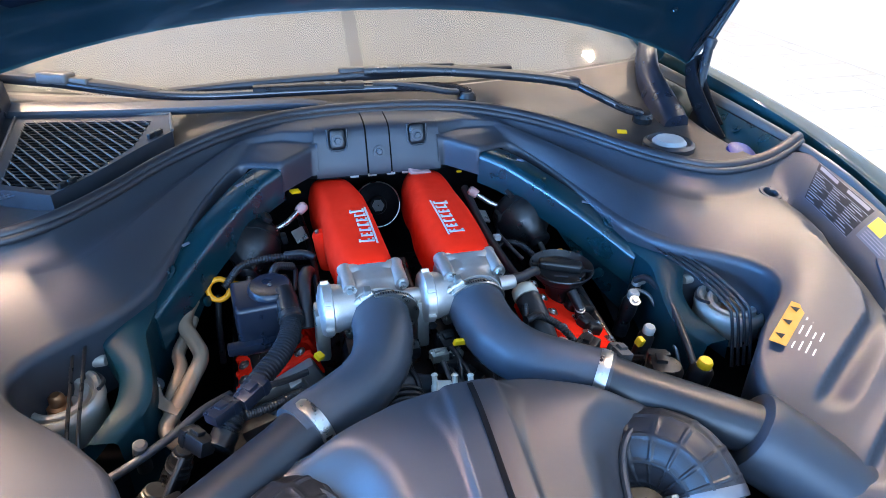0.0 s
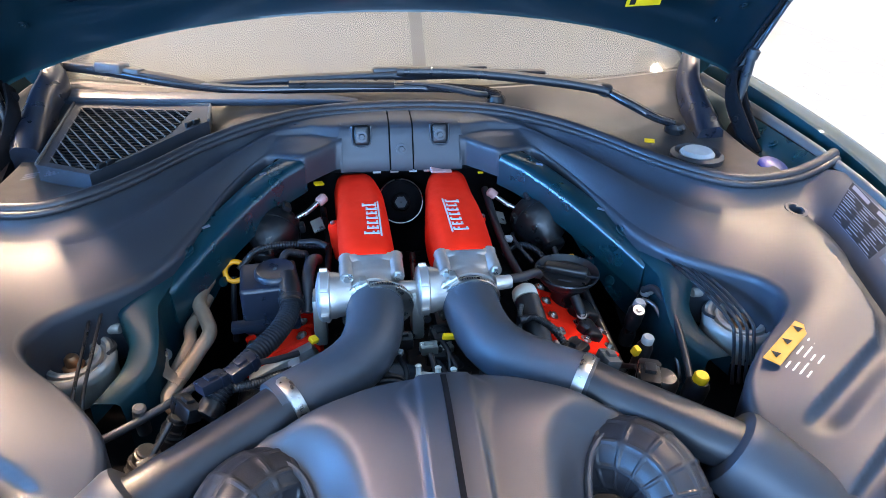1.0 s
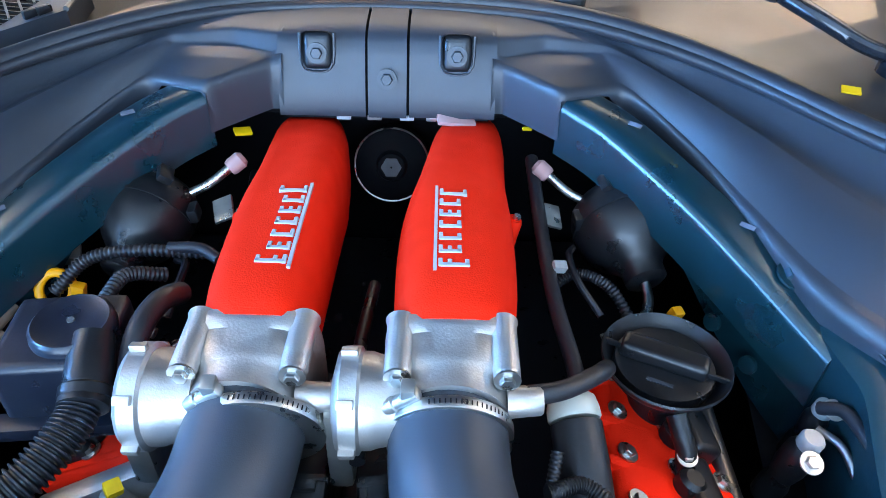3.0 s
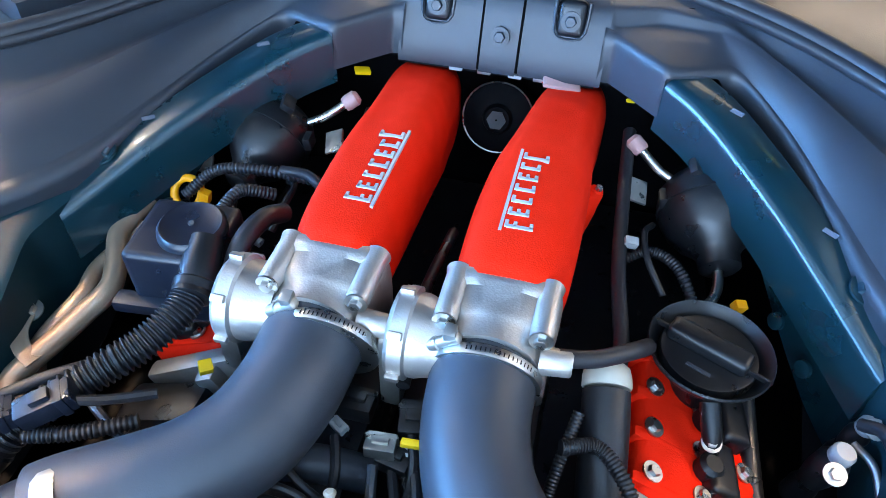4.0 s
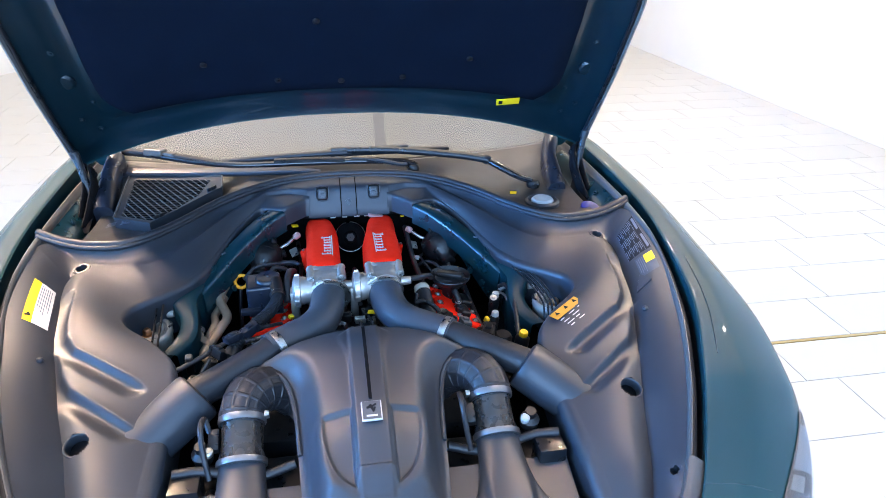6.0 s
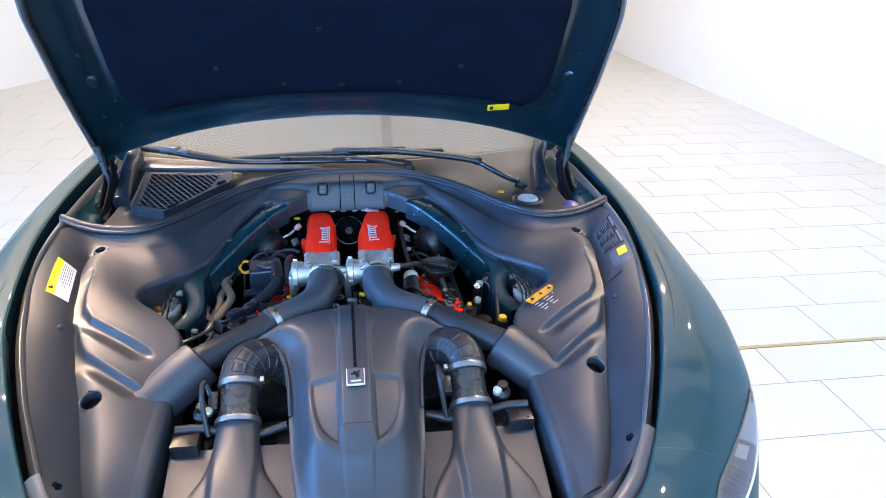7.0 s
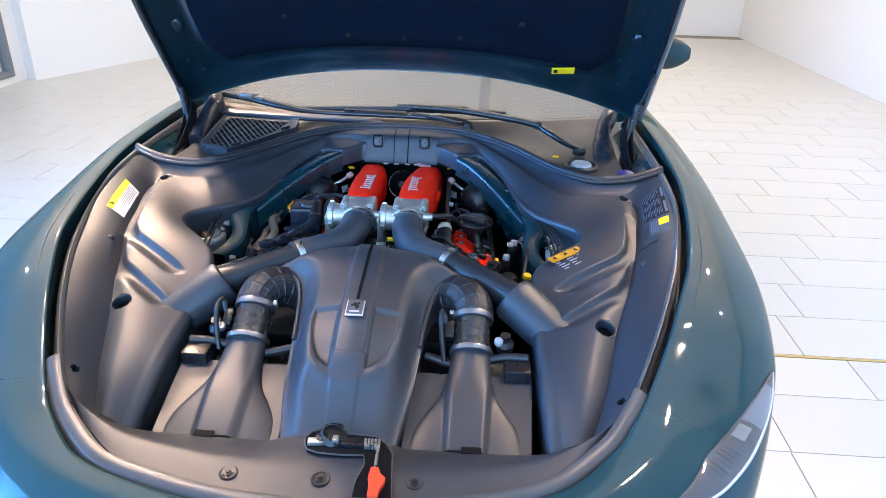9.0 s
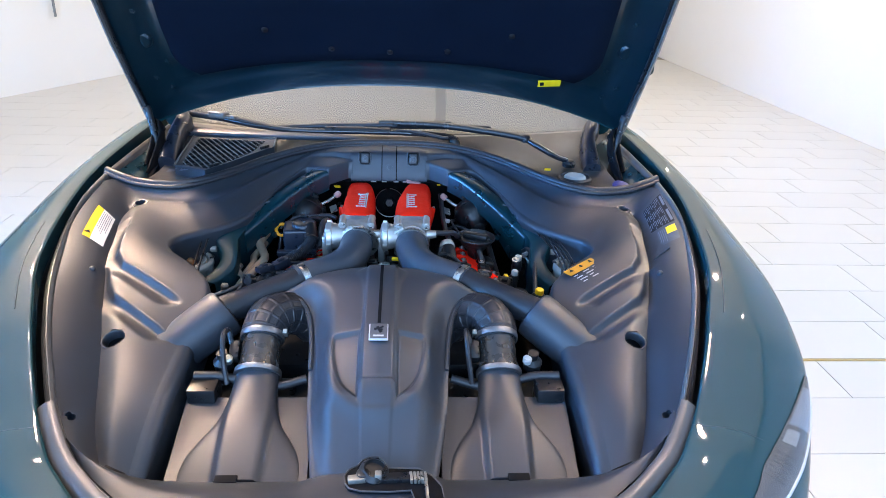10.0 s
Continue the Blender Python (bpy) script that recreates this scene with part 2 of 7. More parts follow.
slab("floor", (X1 - X0 + 0.4, Y1 - Y0 + 0.4, 0.1), at((X0 + X1) / 2, (Y0 + Y1) / 2, -0.0565), GROUT, "pale tiled showroom floor with thin grey joints", "floor")
slab("ceiling", (X1 - X0 + 0.4, Y1 - Y0 + 0.4, 0.1), at((X0 + X1) / 2, (Y0 + Y1) / 2, CEILING + 0.05), CEIL, "plain white showroom ceiling", "ceiling")
slab("wall_east", (0.2, Y1 - Y0 + 0.4, CEILING), at(X1 + 0.1, (Y0 + Y1) / 2, CEILING / 2), WALL, "plain white painted showroom wall", "wall")
slab("wall_north", (X1 - X0, 0.2, CEILING), at((X0 + X1) / 2, Y1 + 0.1, CEILING / 2), WALL, "white painted back wall", "wall")
slab("wall_northwest", (0.2, 5.4, CEILING), at(-3.75, 8.1, CEILING / 2, 0, 0, -22), WALL, "white painted wall beside the window", "wall")
# window wall with a wide glazed opening
for name, y0, y1, z0, z1 in (("wall_west", -6.4, -4.4, 0, CEILING), ("wall_west", 5.35, 11.2, 0, CEILING), ("wall_west", -4.4, 5.35, 0, 0.08), ("wall_west", -4.4, 5.35, 3.2, CEILING)):
    slab(name, (0.2, y1 - y0, z1 - z0), at(X0 - 0.1, (y0 + y1) / 2, (z0 + z1) / 2), WALL, "white painted wall around a tall window", "wall")
for name, x0, x1, z0, z1 in (("wall_south", -4.8, -3.8, 0, CEILING), ("wall_south", 3.8, 4.62, 0, CEILING), ("wall_south", -3.8, 3.8, 0, 0.3), ("wall_south", -3.8, 3.8, 3.4, CEILING)):
    slab(name, (x1 - x0, 0.2, z1 - z0), at((x0 + x1) / 2, Y0 - 0.1, (z0 + z1) / 2), WALL, "white painted wall around the shopfront window", "wall")


def window(name, a, b, z0, z1, panes):
    """A glazed window between two plan points."""
    a, b = Vector((*a, 0)), Vector((*b, 0))
    d = (b - a)
    yaw = math.degrees(math.atan2(d.y, d.x))
    w = thing(name, (a + b) / 2 + V(0, 0, z0), "tall window with a slim grey-blue metal frame", "window", kind="structure")
    for k in range(panes + 1):
        p = a + d * (k / panes)
        bm = nb()
        block(bm, (0.07, 0.10, z1 - z0), at(p.x, p.y, (z0 + z1) / 2, 0, 0, yaw), 0.006)
        part("mullion", bm, FRAME, w)
    for z in (z0 + 0.03, z1 - 0.03):
        bm = nb()
        block(bm, (d.length, 0.09, 0.06), at(*((a + b) / 2).xy, z, 0, 0, yaw), 0.005)
        part("rail", bm, FRAME, w)
    for k in range(panes):
        p = a + d * ((k + 0.5) / panes)
        bm = nb()
        block(bm, (d.length / panes - 0.06, 0.012, z1 - z0 - 0.1), at(p.x, p.y, (z0 + z1) / 2, 0, 0, yaw), 0)
        ob = part("pane", bm, GLASS, w)
        ob.visible_shadow = False
    return w


window("window_1", (X0 - 0.02, -4.4), (X0 - 0.02, 5.35), 0.08, 3.2, 6)
window("window_2", (-3.8, Y0 - 0.05), (3.8, Y0 - 0.05), 0.3, 3.4, 4)
bm = nb()
block(bm, (0.03, 0.012, 0.30), at(-4.05, 6.93, 0.95, 0, 0, 68), 0.003)
solo("wall_strip", bm, FRAME, "thin dark vertical strip on the white wall", "wall strip")

# luminous ceiling panels and downlights
for sx, wide, watts, tone in PANELS:
    panel = thing("ceiling_panel", (sx, 5.3, CEILING - 0.02), "long flat luminous ceiling panel with a white frame", "ceiling lamp", "ceiling panels")
    for dx, dy, w, d in ((-wide / 2 - 0.03, 0, 0.05, 11.1), (wide / 2 + 0.03, 0, 0.05, 11.1), (0, 5.53, wide, 0.05), (0, -5.53, wide, 0.05)):
        bm = nb()
        block(bm, (w, d, 0.05), at(sx + dx, 5.3 + dy, CEILING - 0.025), 0.004)
        part("frame", bm, WHITE, panel)
# frame for the added cool fill, no known fixture
cool = thing("ceiling_panel", (0, -3.1, CEILING - 0.02), "added cool fill panel with a white frame", "ceiling lamp", "ceiling panels")
for dx, dy, w, d in ((-3.23, 0, 0.05, 3.3), (3.23, 0, 0.05, 3.3), (0, 1.63, 6.4, 0.05), (0, -1.63, 6.4, 0.05)):
    bm = nb()
    block(bm, (w, d, 0.05), at(dx, -3.1 + dy, CEILING - 0.025), 0.004)
    part("frame", bm, WHITE, cool)
for sx, sy, key in SPOTS + MAIN_SPOTS:
    d = thing("downlight", (sx, sy, CEILING - 0.035), "round recessed ceiling downlight with a white rim", "ceiling lamp", "ceiling downlights")
    bm = nb()
    lathe(bm, (sx, sy, CEILING - 0.035), (0, 0, 1), [(0.17, 0), (0.20, 0.006), (0.20, 0.034), (0.16, 0.034), (0.16, 0.012)], 32)
    part("rim", bm, WHITE, d)


# ---- body ----
EDGE = [(0.835, 2.2, 1.0), (0.84, 1.0, 1.025), (0.84, 0.72, 1.03), (0.845, 0.36, 1.012), (0.838, 0.11, 0.982), (0.785, -0.20, 0.945), (0.722, -0.385, 0.902),
        (0.68, -0.49, 0.860), (0.628, -0.60, 0.815), (0.59, -0.665, 0.790), (0.545, -0.725, 0.768), (0.43, -0.82, 0.748), (0.20, -0.88, 0.735), (0.0, -0.895, 0.730)]
SHOULDER = [(0.985, 2.2, 0.93), (0.987, 1.0, 0.93), (0.99, 0.70, 0.93), (0.988, 0.35, 0.92), (0.98, 0.08, 0.90), (0.965, -0.20, 0.875), (0.935, -0.40, 0.832),
            (0.905, -0.50, 0.797), (0.86, -0.61, 0.755), (0.80, -0.72, 0.712), (0.72, -0.82, 0.685), (0.52, -0.93, 0.665), (0.24, -1.0, 0.655), (0.0, -1.02, 0.650)]
FLANGE = [(0.79, 1.0, 1.0), (0.80, 0.72, 1.0), (0.80, 0.226, 0.995), (0.80, 0.03, 0.962), (0.742, -0.228, 0.912), (0.684, -0.40, 0.868), (0.637, -0.51, 0.826), (0.596, -0.593, 0.792),
          (0.54, -0.67, 0.757), (0.463, -0.738, 0.738), (0.376, -0.79, 0.724), (0.20, -0.83, 0.714), (0.0, -0.845, 0.710)]
PER = 8
edge_s, shoulder_s = spline(EDGE, PER), spline(SHOULDER, PER)


def skin_point(i, q):
    """Body skin: station i, q from 0 at the bonnet gap over 1 at the shoulder to 2 at the sill."""
    a, b = edge_s[i], shoulder_s[i]
    out = np.array((b[0] - a[0], b[1] - a[1], 0.0))
    out /= np.linalg.norm(out) + 1e-9
    h = a[2] - b[2]
    pts = [a, a + out * 0.012 + (0, 0, 0.003), a * 0.62 + b * 0.38 + np.array((0, 0, 0.30 * h + 0.004)), a * 0.25 + b * 0.75 + np.array((0, 0, 0.24 * h + 0.004)), b,
           b + out * 0.022 + (0, 0, -0.07), b + out * 0.012 + (0, 0, -0.20), b - out * 0.03 + (0, 0, -0.40), b - out * 0.09 + (0, 0, 0.20 - b[2])]
    line = spline(pts, 5)
    return np.array(line[min(int(round(q * 20)), len(line) - 1)])


def skin(name, i0, i1, s, parent, label):
    bm = nb()
    rows = []
    for i in range(i0, i1 + 1):
        a = edge_s[i]
        inward = np.array((a[0] - shoulder_s[i][0], a[1] - shoulder_s[i][1], 0.0))
        inward /= np.linalg.norm(inward) + 1e-9
        col = [a + (0, 0, -0.045), a + (0, 0, -0.006)] + [skin_point(i, k / 20) for k in range(0, 41)]
        rows.append([flip(p, s) for p in col])
    sheet(bm, rows)
    return part(name, bm, PAINT, parent, label, 60)


car = thing("car", (0, 0.9, 0), "dark teal sports car with its bonnet raised", "car")
SEAM = 9 * PER - 3
for s in (1, -1):
    skin("fender", 0, SEAM, s, car, "glossy dark teal fender")
skin_front = nb()
rows = []
for s, order in ((-1, range(SEAM, len(edge_s))), (1, range(len(edge_s) - 2, SEAM - 1, -1))):
    for i in order:
        a = edge_s[i]
        rows.append([flip(p, s) for p in [a + (0, 0, -0.045), a + (0, 0, -0.006)] + [skin_point(i, k / 20) for k in range(0, 41)]])
sheet(skin_front, rows)
part("bumper", skin_front, PAINT, car, "glossy dark teal front bumper", 60)
for s in (1, -1):
    # shut line between fender and bumper
    bm = nb()
    tube(bm, [flip(skin_point(SEAM, k / 20) + (0, 0, -0.001), s) for k in range(0, 14)], 0.0014, 6)
    part("shut_line", bm, BAY, car)
    # narrow crease line on the fender
    bm = nb()
    tube(bm, [flip(skin_point(i, 0.34) + (0, 0, 0.0005), s) for i in range(int(4.6 * PER), int(6.2 * PER))], 0.0012, 6)
    part("crease", bm, BAY, car)
    # headlight: dark bowl, domed clear lens and a pale edge strip
    nrm = np.array((0.50, -0.42, 0.75))

    def lamp_point(st, f, lift):
        q0 = 0.675 + 0.345 * max((9.3 - st) / 2.55, 0) ** 1.6 + 0.045 * max((st - 9.3) / 1.2, 0) ** 2
        q1 = 1.055 - 0.335 * max((st - 7.3) / 3.2, 0) ** 1.5 - 0.025 * max((7.3 - st) / 0.55, 0)
        k0 = (q0 + (q1 - q0) * f) * 20
        i = min(st * PER, len(edge_s) - 1.001)
        i0 = int(i)
        grid = [skin_point(i0 + di, (math.floor(k0) + dk) / 20) for di in (0, 1) for dk in (0, 1)]
        u, v = i - i0, k0 - math.floor(k0)
        p = (grid[0] * (1 - v) + grid[1] * v) * (1 - u) + (grid[2] * (1 - v) + grid[3] * v) * u
        return flip(p + nrm * lift, s)

    stations = np.linspace(6.75, 10.5, 41)
    bowl, lens, strip = nb(), nb(), nb()
    sheet(bowl, [[lamp_point(st, k / 10, 0.002) for k in range(11)] for st in stations])
    sheet(lens, [[lamp_point(st, k / 10, 0.003 + 0.010 * math.sin(math.pi * k / 10) ** 0.7 * math.sin(math.pi * (st - 6.75) / 3.75) ** 0.5) for k in range(11)] for st in stations[1:-1]])
    tube(strip, [lamp_point(st, 0.965, 0.004) for st in stations], lambda t: 0.0012 + 0.0030 * math.sin(math.pi * min(t * 1.1, 1)) ** 0.6, 10)
    head = part("headlight", bowl, LAMPGLASS, car, "slim headlight behind a clear lens", 60)
    clear = part("lens", lens, LENS, head, sharp=60)
    clear.visible_shadow = False
    part("edge_strip", strip, SILVER, head, "pale glossy edge strip")
    for n in range(6):
        bm = nb()
        tube(bm, [lamp_point(8.75 + 0.11 * n, f, 0.0045) for f in (0.12, 0.3, 0.5, 0.66)], 0.0022, 6)
        part("reflector_rib", bm, BLACK, head)
    bm = nb()
    sheet(bm, [[lamp_point(st, f, 0.0035) for f in (0.08, 0.4, 0.8)] for st in np.linspace(7.2, 8.1, 8)])
    part("marker_reflector", bm, FRAME, head)
    bm = nb()
    sheet(bm, [[lamp_point(st, f, 0.0040) for f in (0.1, 0.3, 0.5)] for st in np.linspace(8.2, 8.5, 4)])
    part("projector_bezel", bm, ZINC, head)

# gutter between the skin and the bay, with sealing strips
flange_s = spline(FLANGE, PER)


def rim(f):
    """Point of the flange line, f from 0 at the windscreen to 1 at the nose centre."""
    k = f * (len(flange_s) - 1)
    i = min(int(k), len(flange_s) - 2)
    return flange_s[i] + (flange_s[i + 1] - flange_s[i]) * (k - i)


def gap(f):
    """The nearest point of the skin edge to the flange point."""
    p = rim(f)
    dist = [np.linalg.norm((q - p)[:2]) for q in edge_s]
    return edge_s[int(np.argmin(dist))]


for s in (1, -1):
    bm = nb()
    rows = []
    for k in range(0, 97):
        f = k / 96
        p, e = rim(f), gap(f)
        rows.append([flip(q, s) for q in (e + (0, 0, -0.04), e * 0.8 + p * 0.2 + np.array((0, 0, -0.085)), e * 0.35 + p * 0.65 + np.array((0, 0, -0.075)), e * 0.25 + p * 0.75 + np.array((0, 0, -0.008)), p + (0, 0, -0.002), p)])
    sheet(bm, rows)
    part("gutter", bm, GUTTER, car, "black painted gutter")
    # flange strip along the cover, its glint put into the colour, a thin bead beside it and the rubber strip against
    # the body
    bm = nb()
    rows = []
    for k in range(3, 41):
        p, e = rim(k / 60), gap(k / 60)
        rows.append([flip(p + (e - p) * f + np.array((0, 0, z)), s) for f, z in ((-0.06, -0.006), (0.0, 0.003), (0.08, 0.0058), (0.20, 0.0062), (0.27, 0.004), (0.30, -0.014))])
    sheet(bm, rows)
    part("flange_strip", bm, STRIP, car, "grey plastic flange strip, paled for its glint")
    bm = nb()
    tube(bm, [flip(rim(k / 60) * 0.58 + gap(k / 60) * 0.42 + np.array((0, 0, -0.012)), s) for k in range(6, 40)], 0.0055, 8)
    part("side_seal", bm, TRIM, car, "dark rubber sealing strip")
    # painted channel wall between the scuttle end and the wing
    bm = nb()
    rows = []
    for y in np.linspace(0.262, 0.80, 15):
        rows.append([flip(q, s) for q in ((0.800, y, 0.985), (0.796, y, 0.990), (0.786, y, 0.984), (0.758, y, 0.962), (0.742, y, 0.940), (0.738, y, 0.90))])
    sheet(bm, rows)
    part("channel_wall", bm, BAY, car, "dark painted channel wall", 60)
    for y in (0.40, 0.56):
        bolt("bolt", flip((0.772, y, 0.977), s), (-0.6 * s, 0, 0.8), 0.006, BAY, car)
# nose seal in one piece round the front
bm = nb()
rows = []
line = [flip(rim(k / 80) * 0.45 + gap(k / 80) * 0.55, 1) for k in range(46, 81)]
line = line + [flip(p, -1) for p in line[-2::-1]]
for p, q in zip(line, line[1:] + [line[-1]]):
    p = Vector(p)
    d = (Vector(q) - p)
    if d.length < 1e-6:
        d = last
    last = d.normalized()
    out = Vector((last.y, -last.x, 0)).normalized()
    if out.dot(Vector((p.x, p.y + 0.3, 0))) < 0:
        out = -out
    ring = []
    for k in range(12):
        a = 2 * math.pi * k / 12
        ring.append(p + out * (0.0175 * math.cos(a)) + V(0, 0, 0.009 * math.sin(a) + 0.002 - 0.006 * math.cos(a)))
    rows.append(ring)
loft(bm, rows)
part("nose_seal", bm, SEALGREY, car, "grey-black rubber nose seal")

# windscreen, scuttle and cabin
MIRROR_Y = 1.42


def screen_point(u, w):
    """u across from -1 to 1, w up the glass from 0 to 1."""
    x = 0.76 * u * (1 - 0.18 * w)
    y0 = 0.635 + 0.115 * u * u
    z0 = 1.034 + 0.012 * u * u
    return np.array((x, y0 + 0.80 * w, z0 + 0.80 * w * 0.50 - 0.05 * w * w))


bm = nb()
sheet(bm, [[screen_point(-1 + k / 12, j / 8) for k in range(25)] for j in range(9)])
glass = part("windscreen", bm, SCREEN, car, "curved windscreen reflecting the pale ceiling", 60)
glass.visible_shadow = False
# dashboard colour carries part of the windscreen's pale reflection
bm = nb()
sheet(bm, [[screen_point(-1 + k / 12, w) + (0, 0.01, -0.03 - 0.12 * w) for k in range(25)] for w in (0.02, 0.2, 0.5, 0.8)])
part("dashboard", bm, DASH, car, "dashboard top, paled for the windscreen's reflection")
bm = nb()
sheet(bm, [[screen_point(-1 + k / 12, 1) + (0, 0.02 + 0.2 * j, 0.004 + 0.06 * math.sin(j * 0.5) - 0.035 * max(j - 3, 0)) for k in range(25)] for j in range(9)])
part("roof", bm, PAINT, car, "glossy dark teal roof", 60)
for s in (1, -1):
    bm = nb()
    tube(bm, [flip(screen_point(1.0, w / 6) + (0.006, 0.0, -0.002), s) for w in range(7)], 0.028, 10)
    part("pillar", bm, PAINT, car)
    bm = nb()
    sheet(bm, [[flip((0.835 - 0.012 * j, 0.95 + 1.25 * k / 8, 1.01 + 0.02 * math.sin(k / 8 * 3.1) + (0.06 * j) * math.sin(min(k / 8 + 0.05, 1) * 3.0)), s) for k in range(9)] for j in range(6)])
    part("side_window", bm, GLASS, car)
    # door mirror on its stalk
    mir = nb()
    rings = []
    for k in range(9):
        a = k / 8
        r = 0.062 * math.sin(math.pi * (0.12 + 0.80 * a)) ** 0.7
        rings.append([flip((0.975 + 0.19 * a, MIRROR_Y + r * 0.65 * math.cos(t) + 0.02 * a, 1.165 + 1.1 * r * math.sin(t)), s) for t in [2 * math.pi * j / 16 for j in range(16)]])
    loft(mir, rings)
    mirror = part("door_mirror", mir, PAINT, car, "dark teal door mirror")
    bm = nb()
    tube(bm, [flip(p, s) for p in spline([(0.84, MIRROR_Y + 0.05, 0.99), (0.92, MIRROR_Y + 0.02, 1.03), (1.02, MIRROR_Y, 1.12)], 5)], 0.018, 8)
    part("stalk", bm, BLACK, mirror)
    # wheel
    bm = nb()
    lathe(bm, (s * 0.72, 0.02, 0.335), (s, 0, 0), [(0.20, 0), (0.30, 0.0), (0.335, 0.03), (0.335, 0.22), (0.30, 0.25), (0.24, 0.25), (0.24, 0.0)], 40)
    wheel = part("wheel", bm, RUBBER, car, "black tyre")
    bm = nb()
    lathe(bm, (s * 0.90, 0.02, 0.335), (s, 0, 0), [(0.04, 0.02), (0.05, 0.05), (0.20, 0.03), (0.24, 0.055), (0.24, 0.0), (0.04, 0.0)], 40)
    part("rim", bm, CAST, wheel)

# ---- bonnet ----
HOOD = (np.array((0.0, 0.70, 1.04)), np.array((0.0, -0.565, 0.825)), np.array((0.0, 0.825, 0.565)))
WIDTH = [(0, 0.825), (0.37, 0.835), (0.62, 0.83), (0.94, 0.775), (1.13, 0.715), (1.24, 0.672), (1.36, 0.62), (1.50, 0.53), (1.59, 0.42), (1.65, 0.25), (1.675, 0.05)]


def half(v):
    return float(np.interp(v, [a for a, b in WIDTH], [b for a, b in WIDTH]))


def hood_point(u, t, w):
    """u from -1 to 1 across, t from 0 at the windscreen to 1 at the nose, w out of the skin."""
    vv = 1.675 * t
    x = u * half(vv)
    v = vv + 0.195 * (1 - abs(u) ** 2.3) * max(1 - t * 1.6, 0) ** 2
    o, d, n = HOOD
    crown = 0.016 * (1 - u * u) - 0.010
    rise = 0.045 * min(max((min((1 - abs(u)) * half(vv), vv + 0.02, (1.675 - vv)) - 0.01) / 0.09, 0), 1)
    return o + d * v + n * (w + crown + rise) + np.array((x, 0, 0))


bm = nb()
rings = loft(bm, [[hood_point(-1 + k / 16, t / 40, 0.014) for k in range(33)] + [hood_point(1 - k / 16, t / 40, 0.0) for k in range(33)] for t in range(41)], False)
for ring in (rings[0], rings[-1]):
    for k in range(32):
        bm.faces.new((ring[k], ring[k + 1], ring[64 - k], ring[65 - k]))
car_hood = part("bonnet", bm, PAINT, car, "raised teal bonnet", 50)
# uses the shaded copy of the bay teal
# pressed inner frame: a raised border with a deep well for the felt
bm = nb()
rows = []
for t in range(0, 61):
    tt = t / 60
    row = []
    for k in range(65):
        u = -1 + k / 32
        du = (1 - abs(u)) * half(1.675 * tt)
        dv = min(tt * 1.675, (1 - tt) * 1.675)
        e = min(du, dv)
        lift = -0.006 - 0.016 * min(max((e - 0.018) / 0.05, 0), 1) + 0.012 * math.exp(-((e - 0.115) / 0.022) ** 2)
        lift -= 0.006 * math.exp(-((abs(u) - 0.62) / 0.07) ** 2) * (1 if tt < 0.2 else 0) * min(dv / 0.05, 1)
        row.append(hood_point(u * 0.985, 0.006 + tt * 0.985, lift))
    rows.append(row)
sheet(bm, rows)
inner = part("inner_frame", bm, UNDER, car_hood, "pressed teal inner panel, darkened for its shade", 60)
for s in (1, -1):
    bm = nb()
    tube(bm, [hood_point(s * 0.975, 0.03 + 0.86 * t / 30, -0.012) for t in range(31)], 0.006, 8)
    part("edge_seal", bm, BLACK, car_hood)
    # folded rim that faces sideways, its pale reflection put into the colour
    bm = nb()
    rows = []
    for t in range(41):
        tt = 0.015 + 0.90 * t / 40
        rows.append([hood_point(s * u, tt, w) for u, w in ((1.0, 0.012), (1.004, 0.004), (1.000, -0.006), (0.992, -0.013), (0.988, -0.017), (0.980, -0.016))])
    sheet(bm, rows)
    part("hem", bm, STRIP, car_hood, "folded sealing hem, paled for its reflection")
    bm = nb()
    lathe(bm, hood_point(s * 0.90, 0.20, -0.012), -HOOD[2], [(0.030, -0.01), (0.030, 0.0), (0.024, 0.007), (0.010, 0.009), (0, 0.009)], 24)
    part("buffer_cup", bm, UNDER, car_hood)
    for u, t in ((0.86, 0.07), (0.90, 0.11), (0.84, 0.14), (0.89, 0.27)):
        bolt("bolt", hood_point(s * u, t, -0.024), -HOOD[2], 0.005, UNDER, car_hood)
bm = nb()
rows = []
top = []
for t in range(0, 41):
    tt = 0.085 + 0.80 * t / 40
    wide = half(1.675 * tt) - 0.155
    f = t / 40
    wide *= 1 - 0.10 * (1 - min(f / 0.10, 1)) ** 2 - 0.16 * max((f - 0.9) / 0.1, 0) ** 2
    line = []
    for k in range(41):
        u = -1 + k / 20
        quilt = 0.0016 * math.sin(u * 26) * math.sin(f * 40)
        edge = min((1 - abs(u)) * 0.6, f * 1.3, (1 - f) * 1.3)
        p = hood_point(u * wide / half(1.675 * tt), tt, -0.036 + quilt + 0.012 * max(1 - edge / 0.02, 0))
        line.append(p)
    rows.append(line)
sheet(bm, rows)
felt = part("felt_liner", bm, LINER, car_hood, "navy felt sound liner", 60)
for u, t in ((-0.62, 0.2), (-0.3, 0.135), (0.0, 0.125), (0.3, 0.135), (0.62, 0.2), (-0.6, 0.42), (0.6, 0.42), (-0.1, 0.3), (0.25, 0.5)):
    bm = nb()
    lathe(bm, hood_point(u * 0.72, t, -0.036), -HOOD[2], [(0.010, -0.002), (0.010, 0.001), (0.006, 0.003)], 14)
    part("clip", bm, BLACK, felt)
